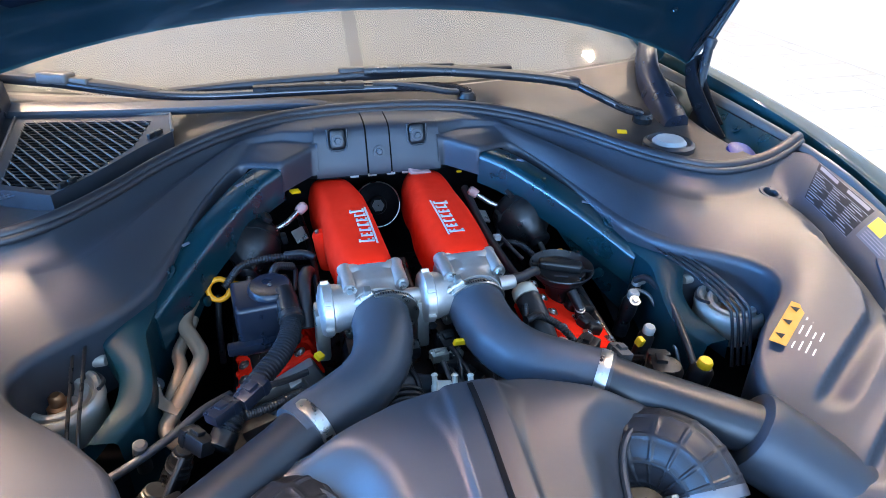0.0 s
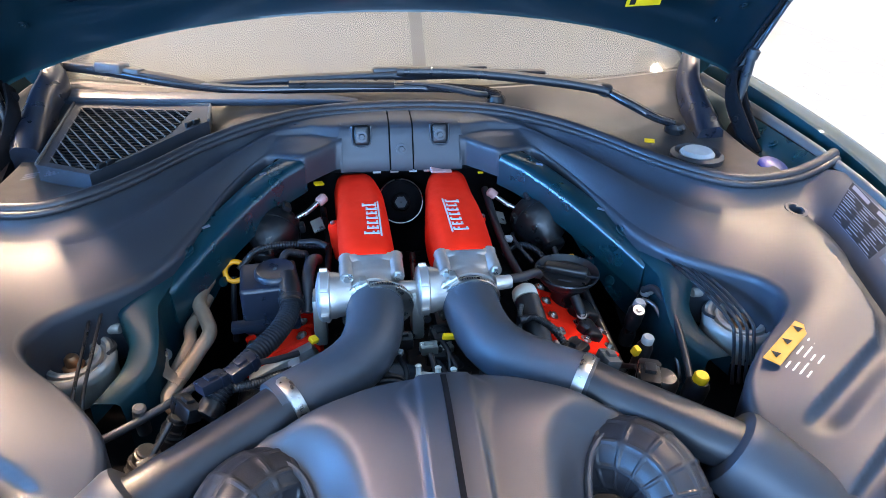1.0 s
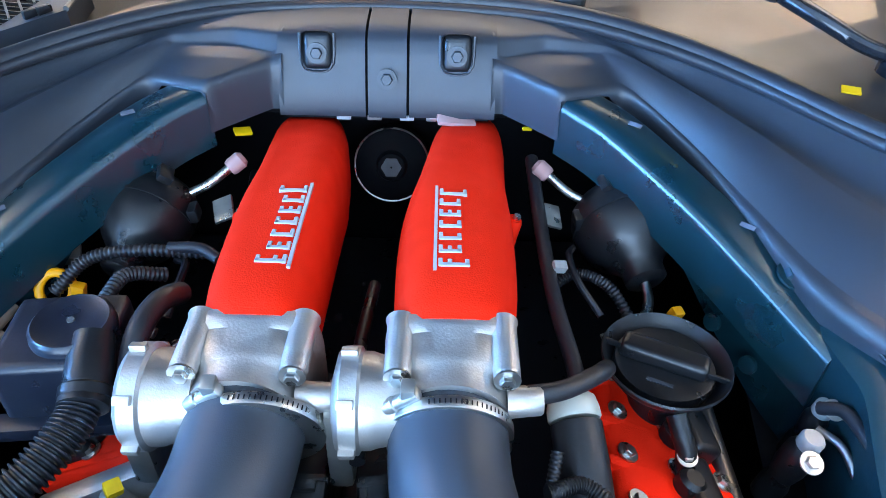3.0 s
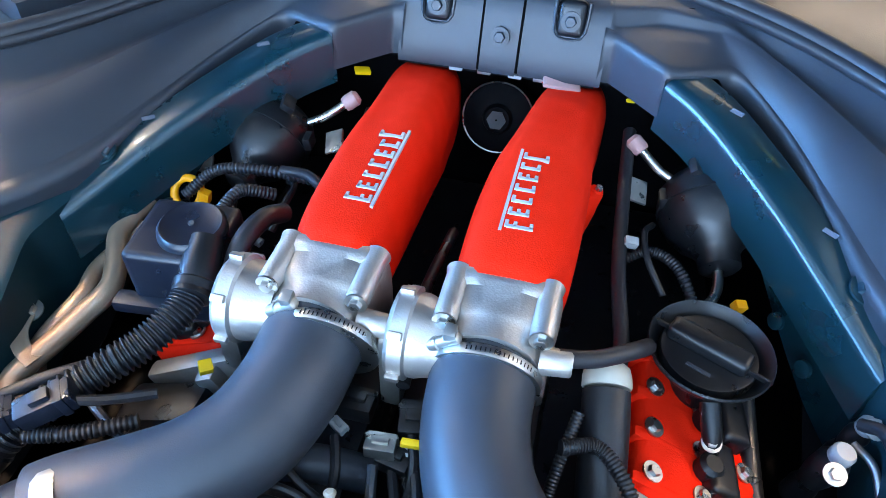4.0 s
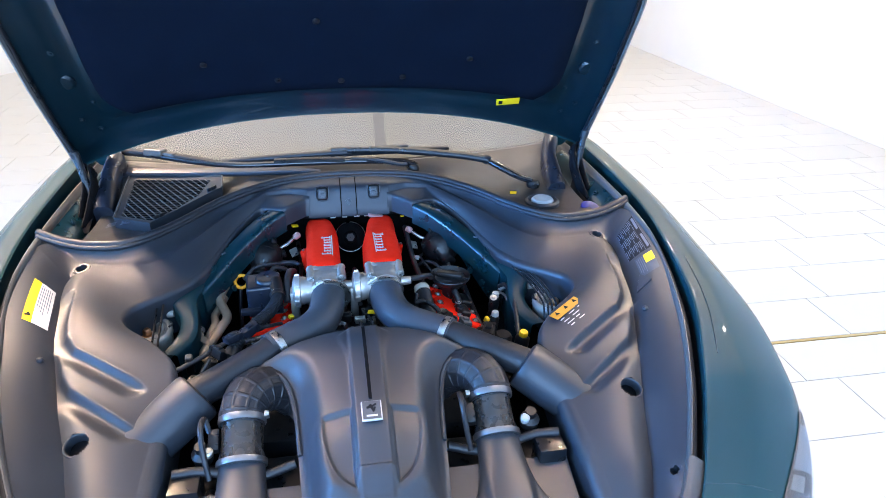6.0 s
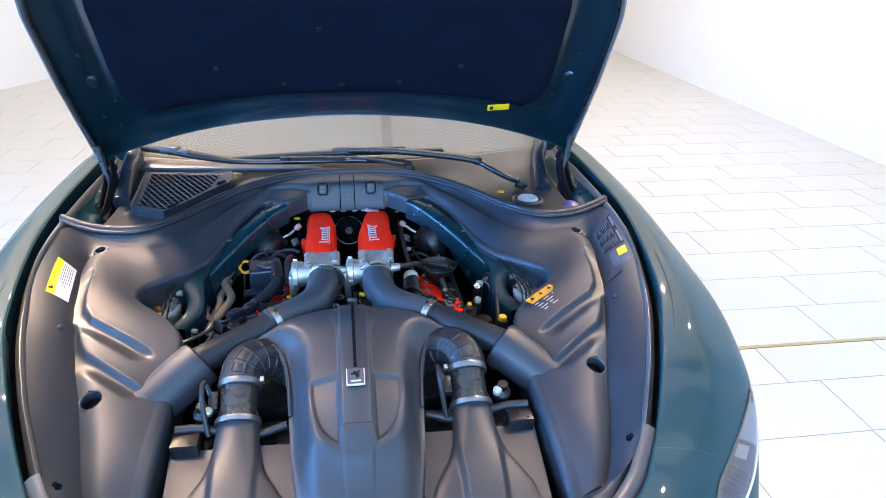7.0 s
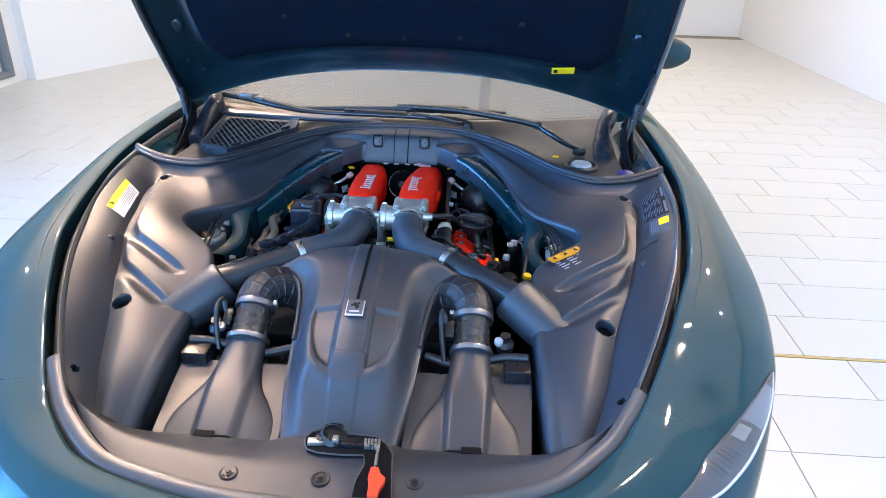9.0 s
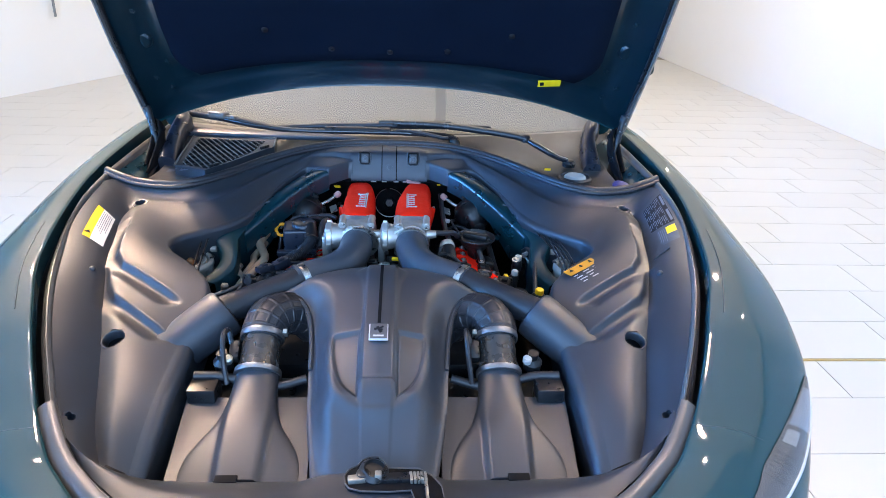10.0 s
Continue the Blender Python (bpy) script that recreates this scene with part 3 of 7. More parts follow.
# yellow notice on the inner frame
bm = nb()
tag_o = np.array((0.523, 0.593, 1.232))
block(bm, (0.075, 0.027, 0.002), Matrix.Translation(tag_o) @ Matrix(((1, 0, 0), (0, HOOD[1][1], HOOD[2][1]), (0, HOOD[1][2], HOOD[2][2]))).to_4x4() @ at(0, 0, -0.006, 0, 0, 4), 0.0005)
notice = part("notice", bm, LEMON, car_hood, "yellow printed notice")
bm = nb()
block(bm, (0.012, 0.014, 0.001), Matrix.Translation(tag_o) @ Matrix(((1, 0, 0), (0, HOOD[1][1], HOOD[2][1]), (0, HOOD[1][2], HOOD[2][2]))).to_4x4() @ at(-0.024, -0.002, -0.0078, 0, 0, 4), 0)
part("mark", bm, INK, notice)
# hinges and gas struts
for s in (1, -1):
    bm = nb()
    strap(bm, [flip(p, s) for p in spline([(0.746, 0.415, 0.945), (0.740, 0.47, 0.985), (0.738, 0.535, 1.035), (0.750, 0.575, 1.075)], 6)], 0.036, 0.010, s * 1.2)
    # arms and bracket take the void colour, shade of the gap around them
    hinge = part("hinge", bm, DARK, car, "bonnet hinge arm, blackened for the shaded gap")
    bm = nb()
    strap(bm, [flip(p, s) for p in spline([(0.764, 0.45, 0.965), (0.762, 0.53, 1.03), (0.768, 0.575, 1.09)], 6)], 0.026, 0.010, s * 1.2)
    part("second_arm", bm, DARK, hinge)
    for q in ((0.733, 0.49, 1.0), (0.740, 0.56, 1.06)):
        bolt("pivot_bolt", flip(q, s), (-s * 0.8, -0.5, 0.3), 0.006, DARK, hinge)
    bm = nb()
    block(bm, (0.05, 0.13, 0.06), at(s * 0.756, 0.46, 0.940, 20, 0, 0), 0.010)
    part("bracket", bm, DARK, hinge)
    gas = part("gas_strut", (lambda b: (tube(b, [(s * 0.745, 0.52, 0.99), (s * 0.779, 0.562, 1.117)], 0.011, 12), b)[1])(nb()), BLACK, car, "black gas strut")
    bm = nb()
    tube(bm, [(s * 0.779, 0.562, 1.117), (s * 0.815, 0.535, 1.235)], 0.0045, 10)
    part("rod", bm, PIPE, gas)
    bm = nb()
    lathe(bm, (s * 0.7785, 0.5618, 1.112), (s * 0.034, 0.0, 0.12), [(0.013, 0), (0.013, 0.018), (0.008, 0.022)], 14)
    part("collar", bm, RUBBER, gas)


# ---- bay mouldings ----
OUT = [(0.515, -0.705, 0.738), (0.565, -0.645, 0.752), (0.60, -0.588, 0.788), (0.643, -0.50, 0.828), (0.684, -0.40, 0.866), (0.725, -0.28, 0.900), (0.765, -0.15, 0.928), (0.785, -0.06, 0.948), (0.797, 0.03, 0.963), (0.800, 0.12, 0.978),
       (0.800, 0.205, 0.992), (0.766, 0.238, 0.988), (0.70, 0.222, 0.978), (0.61, 0.210, 0.976), (0.54, 0.238, 0.980), (0.47, 0.305, 0.987), (0.385, 0.40, 1.0), (0.30, 0.458, 1.014), (0.225, 0.498, 1.024), (0.165, 0.518, 1.028), (0.12, 0.528, 1.0295)]
MID = [(0.475, -0.69, 0.700), (0.52, -0.63, 0.722), (0.552, -0.555, 0.757), (0.578, -0.46, 0.795), (0.60, -0.375, 0.833), (0.635, -0.27, 0.868), (0.665, -0.167, 0.902), (0.685, -0.09, 0.920), (0.700, 0.0, 0.932), (0.712, 0.07, 0.939),
       (0.715, 0.13, 0.944), (0.695, 0.165, 0.945), (0.64, 0.162, 0.944), (0.56, 0.160, 0.945), (0.50, 0.175, 0.950), (0.44, 0.245, 0.958), (0.375, 0.335, 0.976), (0.305, 0.420, 0.994), (0.236, 0.466, 1.012), (0.178, 0.455, 1.008), (0.124, 0.487, 1.018)]
INN = [(0.468, -0.70, 0.658), (0.464, -0.65, 0.684), (0.458, -0.58, 0.728), (0.450, -0.49, 0.770), (0.442, -0.39, 0.799), (0.432, -0.30, 0.826), (0.425, -0.20, 0.868), (0.470, -0.135, 0.890), (0.541, -0.071, 0.905), (0.560, -0.030, 0.910),
       (0.550, 0.012, 0.910), (0.525, 0.040, 0.910), (0.495, 0.065, 0.910), (0.465, 0.090, 0.910), (0.432, 0.128, 0.911), (0.395, 0.185, 0.918), (0.358, 0.272, 0.934), (0.312, 0.368, 0.957), (0.252, 0.426, 0.984), (0.190, 0.394, 0.991), (0.130, 0.443, 0.999)]
FINE = 24
out_s, mid_s, inn_s = spline(OUT, FINE), spline(MID, FINE), spline(INN, FINE)


STEPS = [[(0.497, -0.226), (0.565, -0.186), (0.622, -0.150), (0.648, -0.110), (0.662, -0.05), (0.668, 0.02)], [(0.493, -0.328), (0.554, -0.290), (0.612, -0.250), (0.634, -0.215), (0.646, -0.175)]]


def step_drop(p):
    """Depth below the plain surface in front of the moulded step edges."""
    drop = 0.0
    for n, line in enumerate(STEPS):
        best = None
        for a, b in zip(line[:-1], line[1:]):
            a, b = np.array(a), np.array(b)
            t = float(np.clip(np.dot(p - a, b - a) / np.dot(b - a, b - a), 0, 1))
            q = p - a - (b - a) * t
            d = np.linalg.norm(q)
            side = ((b - a)[0] * q[1] - (b - a)[1] * q[0]) / float(np.linalg.norm(b - a))
            if best is None or d < best[0]:
                best = (d, side)
        d, side = best
        if side < 0:
            ramp = min(-side / 0.011, 1)
            tail = min(max((0.050 - d) / 0.036, 0), 1)
            drop = max(drop, 0.0135 * ramp * ramp * (3 - 2 * ramp) * tail * tail * (3 - 2 * tail))
        else:
            drop -= 0.002 * max(1 - d / 0.02, 0) ** 2
    return drop


HOLES = [((0.572, -0.375, 0.8345), 0.0235), ((0.690, 0.168, 0.9475), 0.0145), ((0.583, -0.578, 0.789), 0.0095)]


def valley(st):
    """Depth of the sharp crease between the outer slope and the flat of a side cover."""
    return 0.016 * min(max((11.3 - st) / 1.2, 0), 1) * min(st / 1.0, 1)


def moulding(s):
    bm = nb()
    rows = []
    stations = [(out_s[i], mid_s[i], inn_s[i], mid_s[i] + (inn_s[i] - mid_s[i]) * 0.2, i / FINE) for i in range(18 * FINE + 1)]
    stations = [(o, c, n, w * (1 - max(st - 17, 0)) + np.array((0.240, 0.459, 1.003)) * max(st - 17, 0), st) for o, c, n, w, st in stations]
    # straight-edged socket over the end of the brace
    corners = [(out_s[18 * FINE], mid_s[18 * FINE], inn_s[18 * FINE], (0.240, 0.459, 1.003)), ((0.178, 0.513, 1.0275), (0.176, 0.472, 1.018), (0.186, 0.394, 0.990), (0.176, 0.464, 1.002)),
               ((0.130, 0.528, 1.0280), (0.130, 0.461, 1.0195), (0.130, 0.442, 0.9970), (0.130, 0.448, 1.000)), ((0.116, 0.531, 1.0285), (0.116, 0.4595, 1.0205), (0.116, 0.4450, 1.000), (0.116, 0.448, 1.008))]
    for j in range(3):
        for k in range(0 if j == 1 else 1, 13):
            f = k / 12
            stations.append(tuple(np.array(a) * (1 - f) + np.array(b) * f for a, b in zip(corners[j], corners[j + 1])) + (18 + j + f,))
            if j == 1 and k == 0:
                stations[-1] = stations[-1][:4] + (19.001,)
    for o, c, n, crease, st in stations:
        i = st * FINE
        row = []
        calm = 1 - min(max(st - 17, 0), 1)
        for k in range(8):
            t = k / 8
            p = o + (c - np.array((0, 0, valley(st))) - o) * t
            row.append(p + (0, 0, (0.006 * valley(st) / 0.016 - 0.010 * (1 - valley(st) / 0.016)) * calm * math.sin(math.pi * t)))
        for k in range(65):
            t = k / 64
            p = c + (crease - c) * t / 0.2 if t < 0.2 else crease + (n - crease) * (t - 0.2) / 0.8
            z = 0.007 * calm * math.sin(math.pi * t)
            z -= step_drop(p[:2]) if st < 17 else 0
            away = max(1 - t * float(np.linalg.norm((n - c)[:2])) / 0.050, 0)
            z -= valley(st) * away * away
            row.append(p + (0, 0, z))
        d = (n - c)
        d[2] = 0
        d /= np.linalg.norm(d)
        for a in (20, 40, 60, 80, 90):
            a = radians(a)
            lip = 0.016 - 0.006 * (1 - calm) + 0.014 * min(max((6.0 - st) / 2.0, 0), 1)
            row.append(n + d * lip * math.sin(a) + np.array((0, 0, -lip * (1 - math.cos(a)))))
        depth = 0.12 if i < 15 * FINE else 0.12 - 0.062 * min((i - 15 * FINE) / (2.2 * FINE), 1)
        lean = 0.0
        if 18 < st <= 19:
            depth = 0.058 + (0.011 - 0.058) * min((st - 18) / 0.1, 1)
        elif st > 19:
            depth, lean = 0.056, 0.004
            if st > 20:
                d, lean = np.array((0.0, -1.0, 0.0)), 0.004 + (0.0120 - 0.004) * (st - 20)
        for f in (0.3, 0.6, 1.0):
            row.append(n + d * (lip * 0.95 + lean * f) + np.array((0, 0, -depth * f)))
        rows.append([flip(p, s) for p in row])
    sheet(bm, rows)
    # soften the corners of the socket
    soft = [v for v in bm.verts if 0.105 < abs(v.co.x) < 0.275 and v.co.y > 0.365 and not v.is_boundary]
    for k in range(9):
        bmesh.ops.smooth_vert(bm, verts=soft, factor=0.5, use_axis_x=True, use_axis_y=True, use_axis_z=True)
    cut = [f for f in bm.faces for (hx, hy, _), r in HOLES if (f.calc_center_median().xy - Vector((s * hx, hy))).length < r * 0.98]
    bmesh.ops.delete(bm, geom=list(set(cut)), context="FACES")
    cover = solo("side_cover", bm, PANEL, "large moulded dark plastic cover over the wheel arch", "engine cover", group="side covers", sharp=55)
    return cover


def hole(name, spot, axis, r, parent, squash=1.0):
    """A round pocket with a rolled lip, set on the surface."""
    tree = parent.data
    near = sorted(((v.co.xy - Vector(spot).xy).length, v.co.copy(), v.normal.copy()) for v in [tree.vertices[k] for k in range(len(tree.vertices))] if abs(v.co.x - spot[0]) < 2.2 * r and abs(v.co.y - spot[1]) < 2.2 * r)
    near = [q for q in near if q[0] < 2.2 * r and q[0] > 0.6 * r] or near[:8]
    pts = np.array([tuple(q[1]) for q in near])
    mid = pts.mean(axis=0)
    nrm = np.linalg.svd(pts - mid)[2][2]
    nrm = nrm if nrm[2] > 0 else -nrm
    spot = Vector((spot[0], spot[1], mid[2] - (nrm[0] * (spot[0] - mid[0]) + nrm[1] * (spot[1] - mid[1])) / nrm[2]))
    seg = 32
    wide = 1.12 if r > 0.02 else 1.45
    m = facing(spot, nrm)
    bm = nb()
    sheet(bm, [[m @ V(q * math.cos(2 * math.pi * k / seg), q * math.sin(2 * math.pi * k / seg), h) for k in range(seg)] for q, h in ((r * (wide + 0.08), -0.0022), (r * wide, 0.0004), (r * 1.04, 0.0006), (r * 0.98, -0.0006), (r * 0.93, -0.004), (r * 0.88, -0.022))], True)
    ob = part(name, bm, PANEL, parent)
    bm = nb()
    lathe(bm, m @ V(0, 0, -0.024), nrm, [(r * 0.95, -0.002), (r * 0.95, 0.0), (0.0, 0.0)], 24)
    part("well", bm, DARK, ob)


def label_plate(name, corners, material, parent=None, label="", category="label", group=""):
    """A thin plate on four corners."""
    bm = nb()
    c = [Vector(p) for p in corners]
    n = (c[1] - c[0]).cross(c[3] - c[0]).normalized()
    if n.z < 0:
        n = -n
    rows = [[c[0] + (c[1] - c[0]) * a + (c[3] - c[0]) * b + (c[2] - c[1] - c[3] + c[0]) * a * b for a in (0, 0.5, 1)] for b in (0, 0.5, 1)]
    top = sheet(bm, [[p + n * 0.0012 for p in r] for r in rows])
    low = sheet(bm, [r for r in rows])
    if parent:
        return part(name, bm, material, parent, label)
    return solo(name, bm, material, label, category, group=group)


def on_moulding(s, i, t, lift=0.001):
    """Point on a side cover: station i, t from -1 outside over 0 at the crease to 1 at the lip."""
    st = i + 1
    i = int((i + 1) * FINE)
    o, c, n = out_s[i], mid_s[i], inn_s[i]
    low = c - np.array((0, 0, valley(st)))
    p = low + (o - low) * -t + np.array((0, 0, (0.006 * valley(st) / 0.016 - 0.010 * (1 - valley(st) / 0.016)) * math.sin(-math.pi * t))) if t < 0 else c + (n - c) * t + np.array((0, 0, 0.007 * math.sin(math.pi * t)))
    return flip(p + np.array((0, 0, lift)), s)


covers = {}
for s in (1, -1):
    cover = covers[s] = moulding(s)
    hole("cup", (s * 0.572, -0.375, 0.8345), (s * -0.05, -0.30, 1), 0.0235, cover)
    hole("slot", (s * 0.690, 0.168, 0.9475), (0, -0.1, 1), 0.014, cover)
    hole("plug_hole", (s * 0.583, -0.578, 0.789), (s * -0.3, -0.3, 1), 0.010, cover)
    # boss that takes the end of the intake pipe
    bm = nb()
    a, b = np.array((0.360, -0.257, 0.830)), np.array((0.505, -0.360, 0.745))
    tube(bm, [flip(a + (b - a) * t, s) for t in (-0.02, 0.0, 0.04, 0.10, 0.2, 0.3, 0.4, 0.5, 0.6, 0.7, 0.8, 0.88, 0.94, 0.98, 1.0)], lambda t: 0.046 + 0.012 * min(t / 0.12, 1) ** 0.5 - 0.006 * max((t - 0.35) / 0.65, 0), 40)
    part("duct_boss", bm, PANEL, cover, sharp=30)
    # slim clip on the outer slope
    p = Vector(on_moulding(s, 4.9, -0.25, 0.002))
    bm = nb()
    lathe(bm, p, (s * -0.5, -0.1, 0.9), [(0.008, -0.002), (0.007, 0.003), (0.002, 0.006)], 12)
    part("clip", bm, PANEL, cover)

# printed notices on the covers
warn = thing("warning_label", (0.48, -0.15, 0.885), "orange warning label with white print on the plastic", "label")
A, B = np.array((0.447, -0.163, 0.893)), np.array((0.528, -0.104, 0.906))
wd = np.array((0.030, -0.030, -0.004))
label_plate("band", [A, B, B + wd * 0.55, A + wd * 0.55], ORANGE, warn)
for k in range(3):
    c = A + (B - A) * (0.16 + 0.34 * k) + wd * 0.25 + np.array((0, 0, 0.0022))
    bm = nb()
    lathe(bm, c, (0, -0.1, 1), [(0.0075, 0), (0.0075, 0.0006), (0.0, 0.0007)], 3)
    part("sign", bm, INK, warn)
for r in range(4):
    for k in range(3):
        a0 = 0.02 + 0.34 * k
        c0, c1 = A + (B - A) * a0 + wd * (0.68 + 0.22 * r), A + (B - A) * (a0 + 0.14 + 0.06 * ((r + k) % 3)) + wd * (0.68 + 0.22 * r)
        label_plate("print_bar", [c0, c1, c1 + wd * 0.055, c0 + wd * 0.055], SILVER, warn)
# data panel on the outer slope
data = thing("data_label", (0.75, 0.03, 0.97), "dark data label with pale print and a yellow square", "label")


def data_sheet(name, i0, i1, t0, t1, material, lift):
    """A thin patch on the outer slope between two stations, t across the slope."""
    bm = nb()
    sheet(bm, [[on_moulding(1, i, t, lift) for t in np.linspace(t0, t1, 7)] for i in np.linspace(i0, i1, 14)])
    return part(name, bm, material, data)


data_sheet("table", 8.77, 7.05, -0.92, -0.20, INK, 0.0012)
for t in (-0.92, -0.74, -0.56, -0.38, -0.21):
    data_sheet("rule", 8.77, 7.05, t, t + 0.010, PRINT, 0.0018)
for i in (8.77, 8.20, 7.62, 7.065):
    data_sheet("rule", i, i - 0.014, -0.92 if i in (8.77, 7.065) else -0.74, -0.20, PRINT, 0.0018)
data_sheet("heading_bar", 8.70, 8.12, -0.885, -0.805, PRINT, 0.0020)
data_sheet("heading_bar", 7.80, 7.13, -0.885, -0.805, PRINT, 0.0020)
for r in range(3):
    for k in range(3):
        for line in range(3):
            i0 = 8.72 - 0.575 * k
            t0 = -0.705 + 0.18 * r + 0.050 * line
            data_sheet("print_bar", i0, i0 - 0.24 - 0.09 * ((r + 2 * k + line) % 3), t0, t0 + 0.018, PRINT, 0.0020)
data_sheet("lower_label", 6.93, 6.10, -0.88, -0.34, SLATE, 0.0012)
data_sheet("yellow_square", 6.90, 6.52, -0.86, -0.58, LEMON, 0.0022)
for k in range(4):
    data_sheet("figure_bar", 6.86, 6.20 + 0.08 * (k % 2), -0.54 + 0.05 * k, -0.522 + 0.05 * k, PRINT, 0.0022)
bm = nb()
c3 = [Vector(on_moulding(1, i, t, 0.002)) for i, t in ((6.25, -0.30), (5.75, -0.55), (5.65, -0.12))]
loft(bm, [[p + V(0, 0, h) for p in c3] for h in (-0.004, 0.0035)])
solo("slope_clip", bm, COVER, "small triangular grey clip on the cover slope", "clip")
sticker = thing("sticker", (-0.73, 0.02, 0.97), "white notice sticker with a yellow heading band", "label")


def sticker_part(name, a0, a1, b0, b1, material, lift):
    """A thin sheet that follows the cover, a across from outside to inside, b along from rear to front."""
    bm = nb()
    sheet(bm, [[on_moulding(-1, 7.85 - 1.75 * b, -0.66 + 0.54 * a, lift) for a in np.linspace(a0, a1, 7)] for b in np.linspace(b0, b1, 22)])
    part(name, bm, material, sticker)


sticker_part("heading", 0.0, 0.37, 0, 1, LEMON, 0.0012)
sticker_part("sheet", 0.37, 1.0, 0, 1, PAPER, 0.0012)
for r in range(6):
    sticker_part("print_bar", 0.44 + 0.085 * r, 0.465 + 0.085 * r, 0.08, 0.62 + 0.05 * (r % 4), PRINT, 0.0020)
bm = nb()
lathe(bm, on_moulding(-1, 6.35, -0.56, 0.0016), (0.3, 0, 0.95), [(0.009, 0), (0.009, 0.0008), (0, 0.0009)], 3)
part("sign", bm, INK, sticker)

# bulkhead trim across the back of the bay
wall = thing("bulkhead_trim", (0, 0.45, 0.98), "blue-black moulded plastic trim across the bulkhead", "bulkhead trim")
prof = [(0.532, 1.030), (0.505, 1.0285), (0.475, 1.0265), (0.458, 1.022), (0.449, 1.014), (0.444, 1.0), (0.432, 0.97), (0.424, 0.945), (0.424, 0.936), (0.436, 0.932)]
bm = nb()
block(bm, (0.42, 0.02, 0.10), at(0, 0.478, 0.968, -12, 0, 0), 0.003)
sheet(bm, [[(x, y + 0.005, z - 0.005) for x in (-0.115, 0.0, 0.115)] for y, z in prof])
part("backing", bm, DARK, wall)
for x0, x1, off in ((-0.121, -0.0245, 0), (-0.0215, 0.0215, -0.0018), (0.0245, 0.121, 0)):
    bm = nb()
    n = max(int((x1 - x0) / 0.012), 2)
    sheet(bm, [[(x0 + (x1 - x0) * k / n, y + off - 0.9 * max(abs(x0 + (x1 - x0) * k / n) - 0.1, 0) ** 2 * 1.5, z - 0.010 * (abs(x0 + (x1 - x0) * k / n) / 0.2) ** 2 * (1 if z > 0.99 else 0)) for k in range(n + 1)] for y, z in prof])
    part("trim_panel", bm, PANEL, wall)
    if x1 - x0 > 0.1:
        bm = nb()
        tube(bm, [((x0 + x1) / 2 + (x1 - x0) / 2 * (k / 6 - 1) * 0.98 + (x1 - x0) / 2 * 0.98 * k / 6, 0.4485, 0.9985) for k in range(7)], 0.0014, 6)
        part("step_line", bm, PANEL, wall)
for s in (1, -1):
    # black block set proud of the trim, painted shade of a sunk pocket
    pocket = part("bolt_pocket", (lambda b: (block(b, (0.034, 0.010, 0.042), at(s * 0.077, 0.4460, 1.0035, -17, 0, 0), 0.010, 4), b)[1])(nb()), BLACK, wall, "proud black block for the shade in a bolt pocket")
    bm = nb()
    tube(bm, [(s * 0.077 + 0.0185 * a, 0.4475 - 0.30 * (1.012 - z), z) for a, z in ((-1, 1.022), (-1, 1.005), (-0.94, 0.992), (-0.7, 0.985), (-0.3, 0.982), (0.3, 0.982), (0.7, 0.985), (0.94, 0.992), (1, 1.005), (1, 1.022))], 0.0022, 8)
    part("pocket_rim", bm, COVER, pocket)
    bolt("bolt", (s * 0.077, 0.4405, 1.003), (0, -1, 0.25), 0.0066, COVER, pocket)
bolt("bolt", (0, 0.430, 0.979), (0, -1, 0.3), 0.0066, COVER, wall)

# bulb seal round the back of the bay
bm = nb()
bulb = [(0, 0.535, 1.034), (0.12, 0.53, 1.032), (0.21, 0.505, 1.030), (0.30, 0.462, 1.021), (0.385, 0.405, 1.007), (0.47, 0.312, 0.994), (0.54, 0.246, 0.988), (0.61, 0.218, 0.984), (0.70, 0.228, 0.986), (0.766, 0.248, 0.997), (0.812, 0.268, 1.008)]
bulb = [flip(p, -1) for p in bulb[:0:-1]] + bulb
tube(bm, spline(bulb, 8), 0.0105, 12)
seal = solo("bulb_seal", bm, RUBBER, "black rubber bulb seal curving round the bay", "rubber seal")
bm = nb()
tube(bm, [Vector(p) + V(0, -0.012, -0.006) for p in spline(bulb, 8)], 0.007, 10)
part("lip", bm, RUBBER, seal)

# scuttle between the seal and the windscreen
bm = nb()
rows = []
for k in range(-24, 25):
    u = k / 24
    x = 0.715 * u
    ys = float(np.interp(abs(x), [p[0] for p in bulb[len(bulb) // 2:]], [p[1] for p in bulb[len(bulb) // 2:]]))
    zs = float(np.interp(abs(x), [p[0] for p in bulb[len(bulb) // 2:]], [p[2] for p in bulb[len(bulb) // 2:]]))
    top = screen_point(u * 0.92, 0.0)
    row = []
    for j in range(13):
        f = j / 12
        y = ys + 0.008 + (top[1] + 0.02 - ys) * f
        z = zs - 0.012 + (top[2] - 0.012 - zs + 0.012) * f
        z -= 0.030 * math.sin(math.pi * f) * (min(max((x + 0.05) / 0.3, 0.12), 1) if x > -0.3 else 0.12 + 1.1 * min((-0.3 - x) / 0.12, 1))
        row.append((x, y, z))
    rows.append(row)
sheet(bm, rows)
scuttle = solo("scuttle_panel", bm, COWL, "dark grey-brown plastic scuttle panel below the windscreen", "scuttle panel", sharp=60)
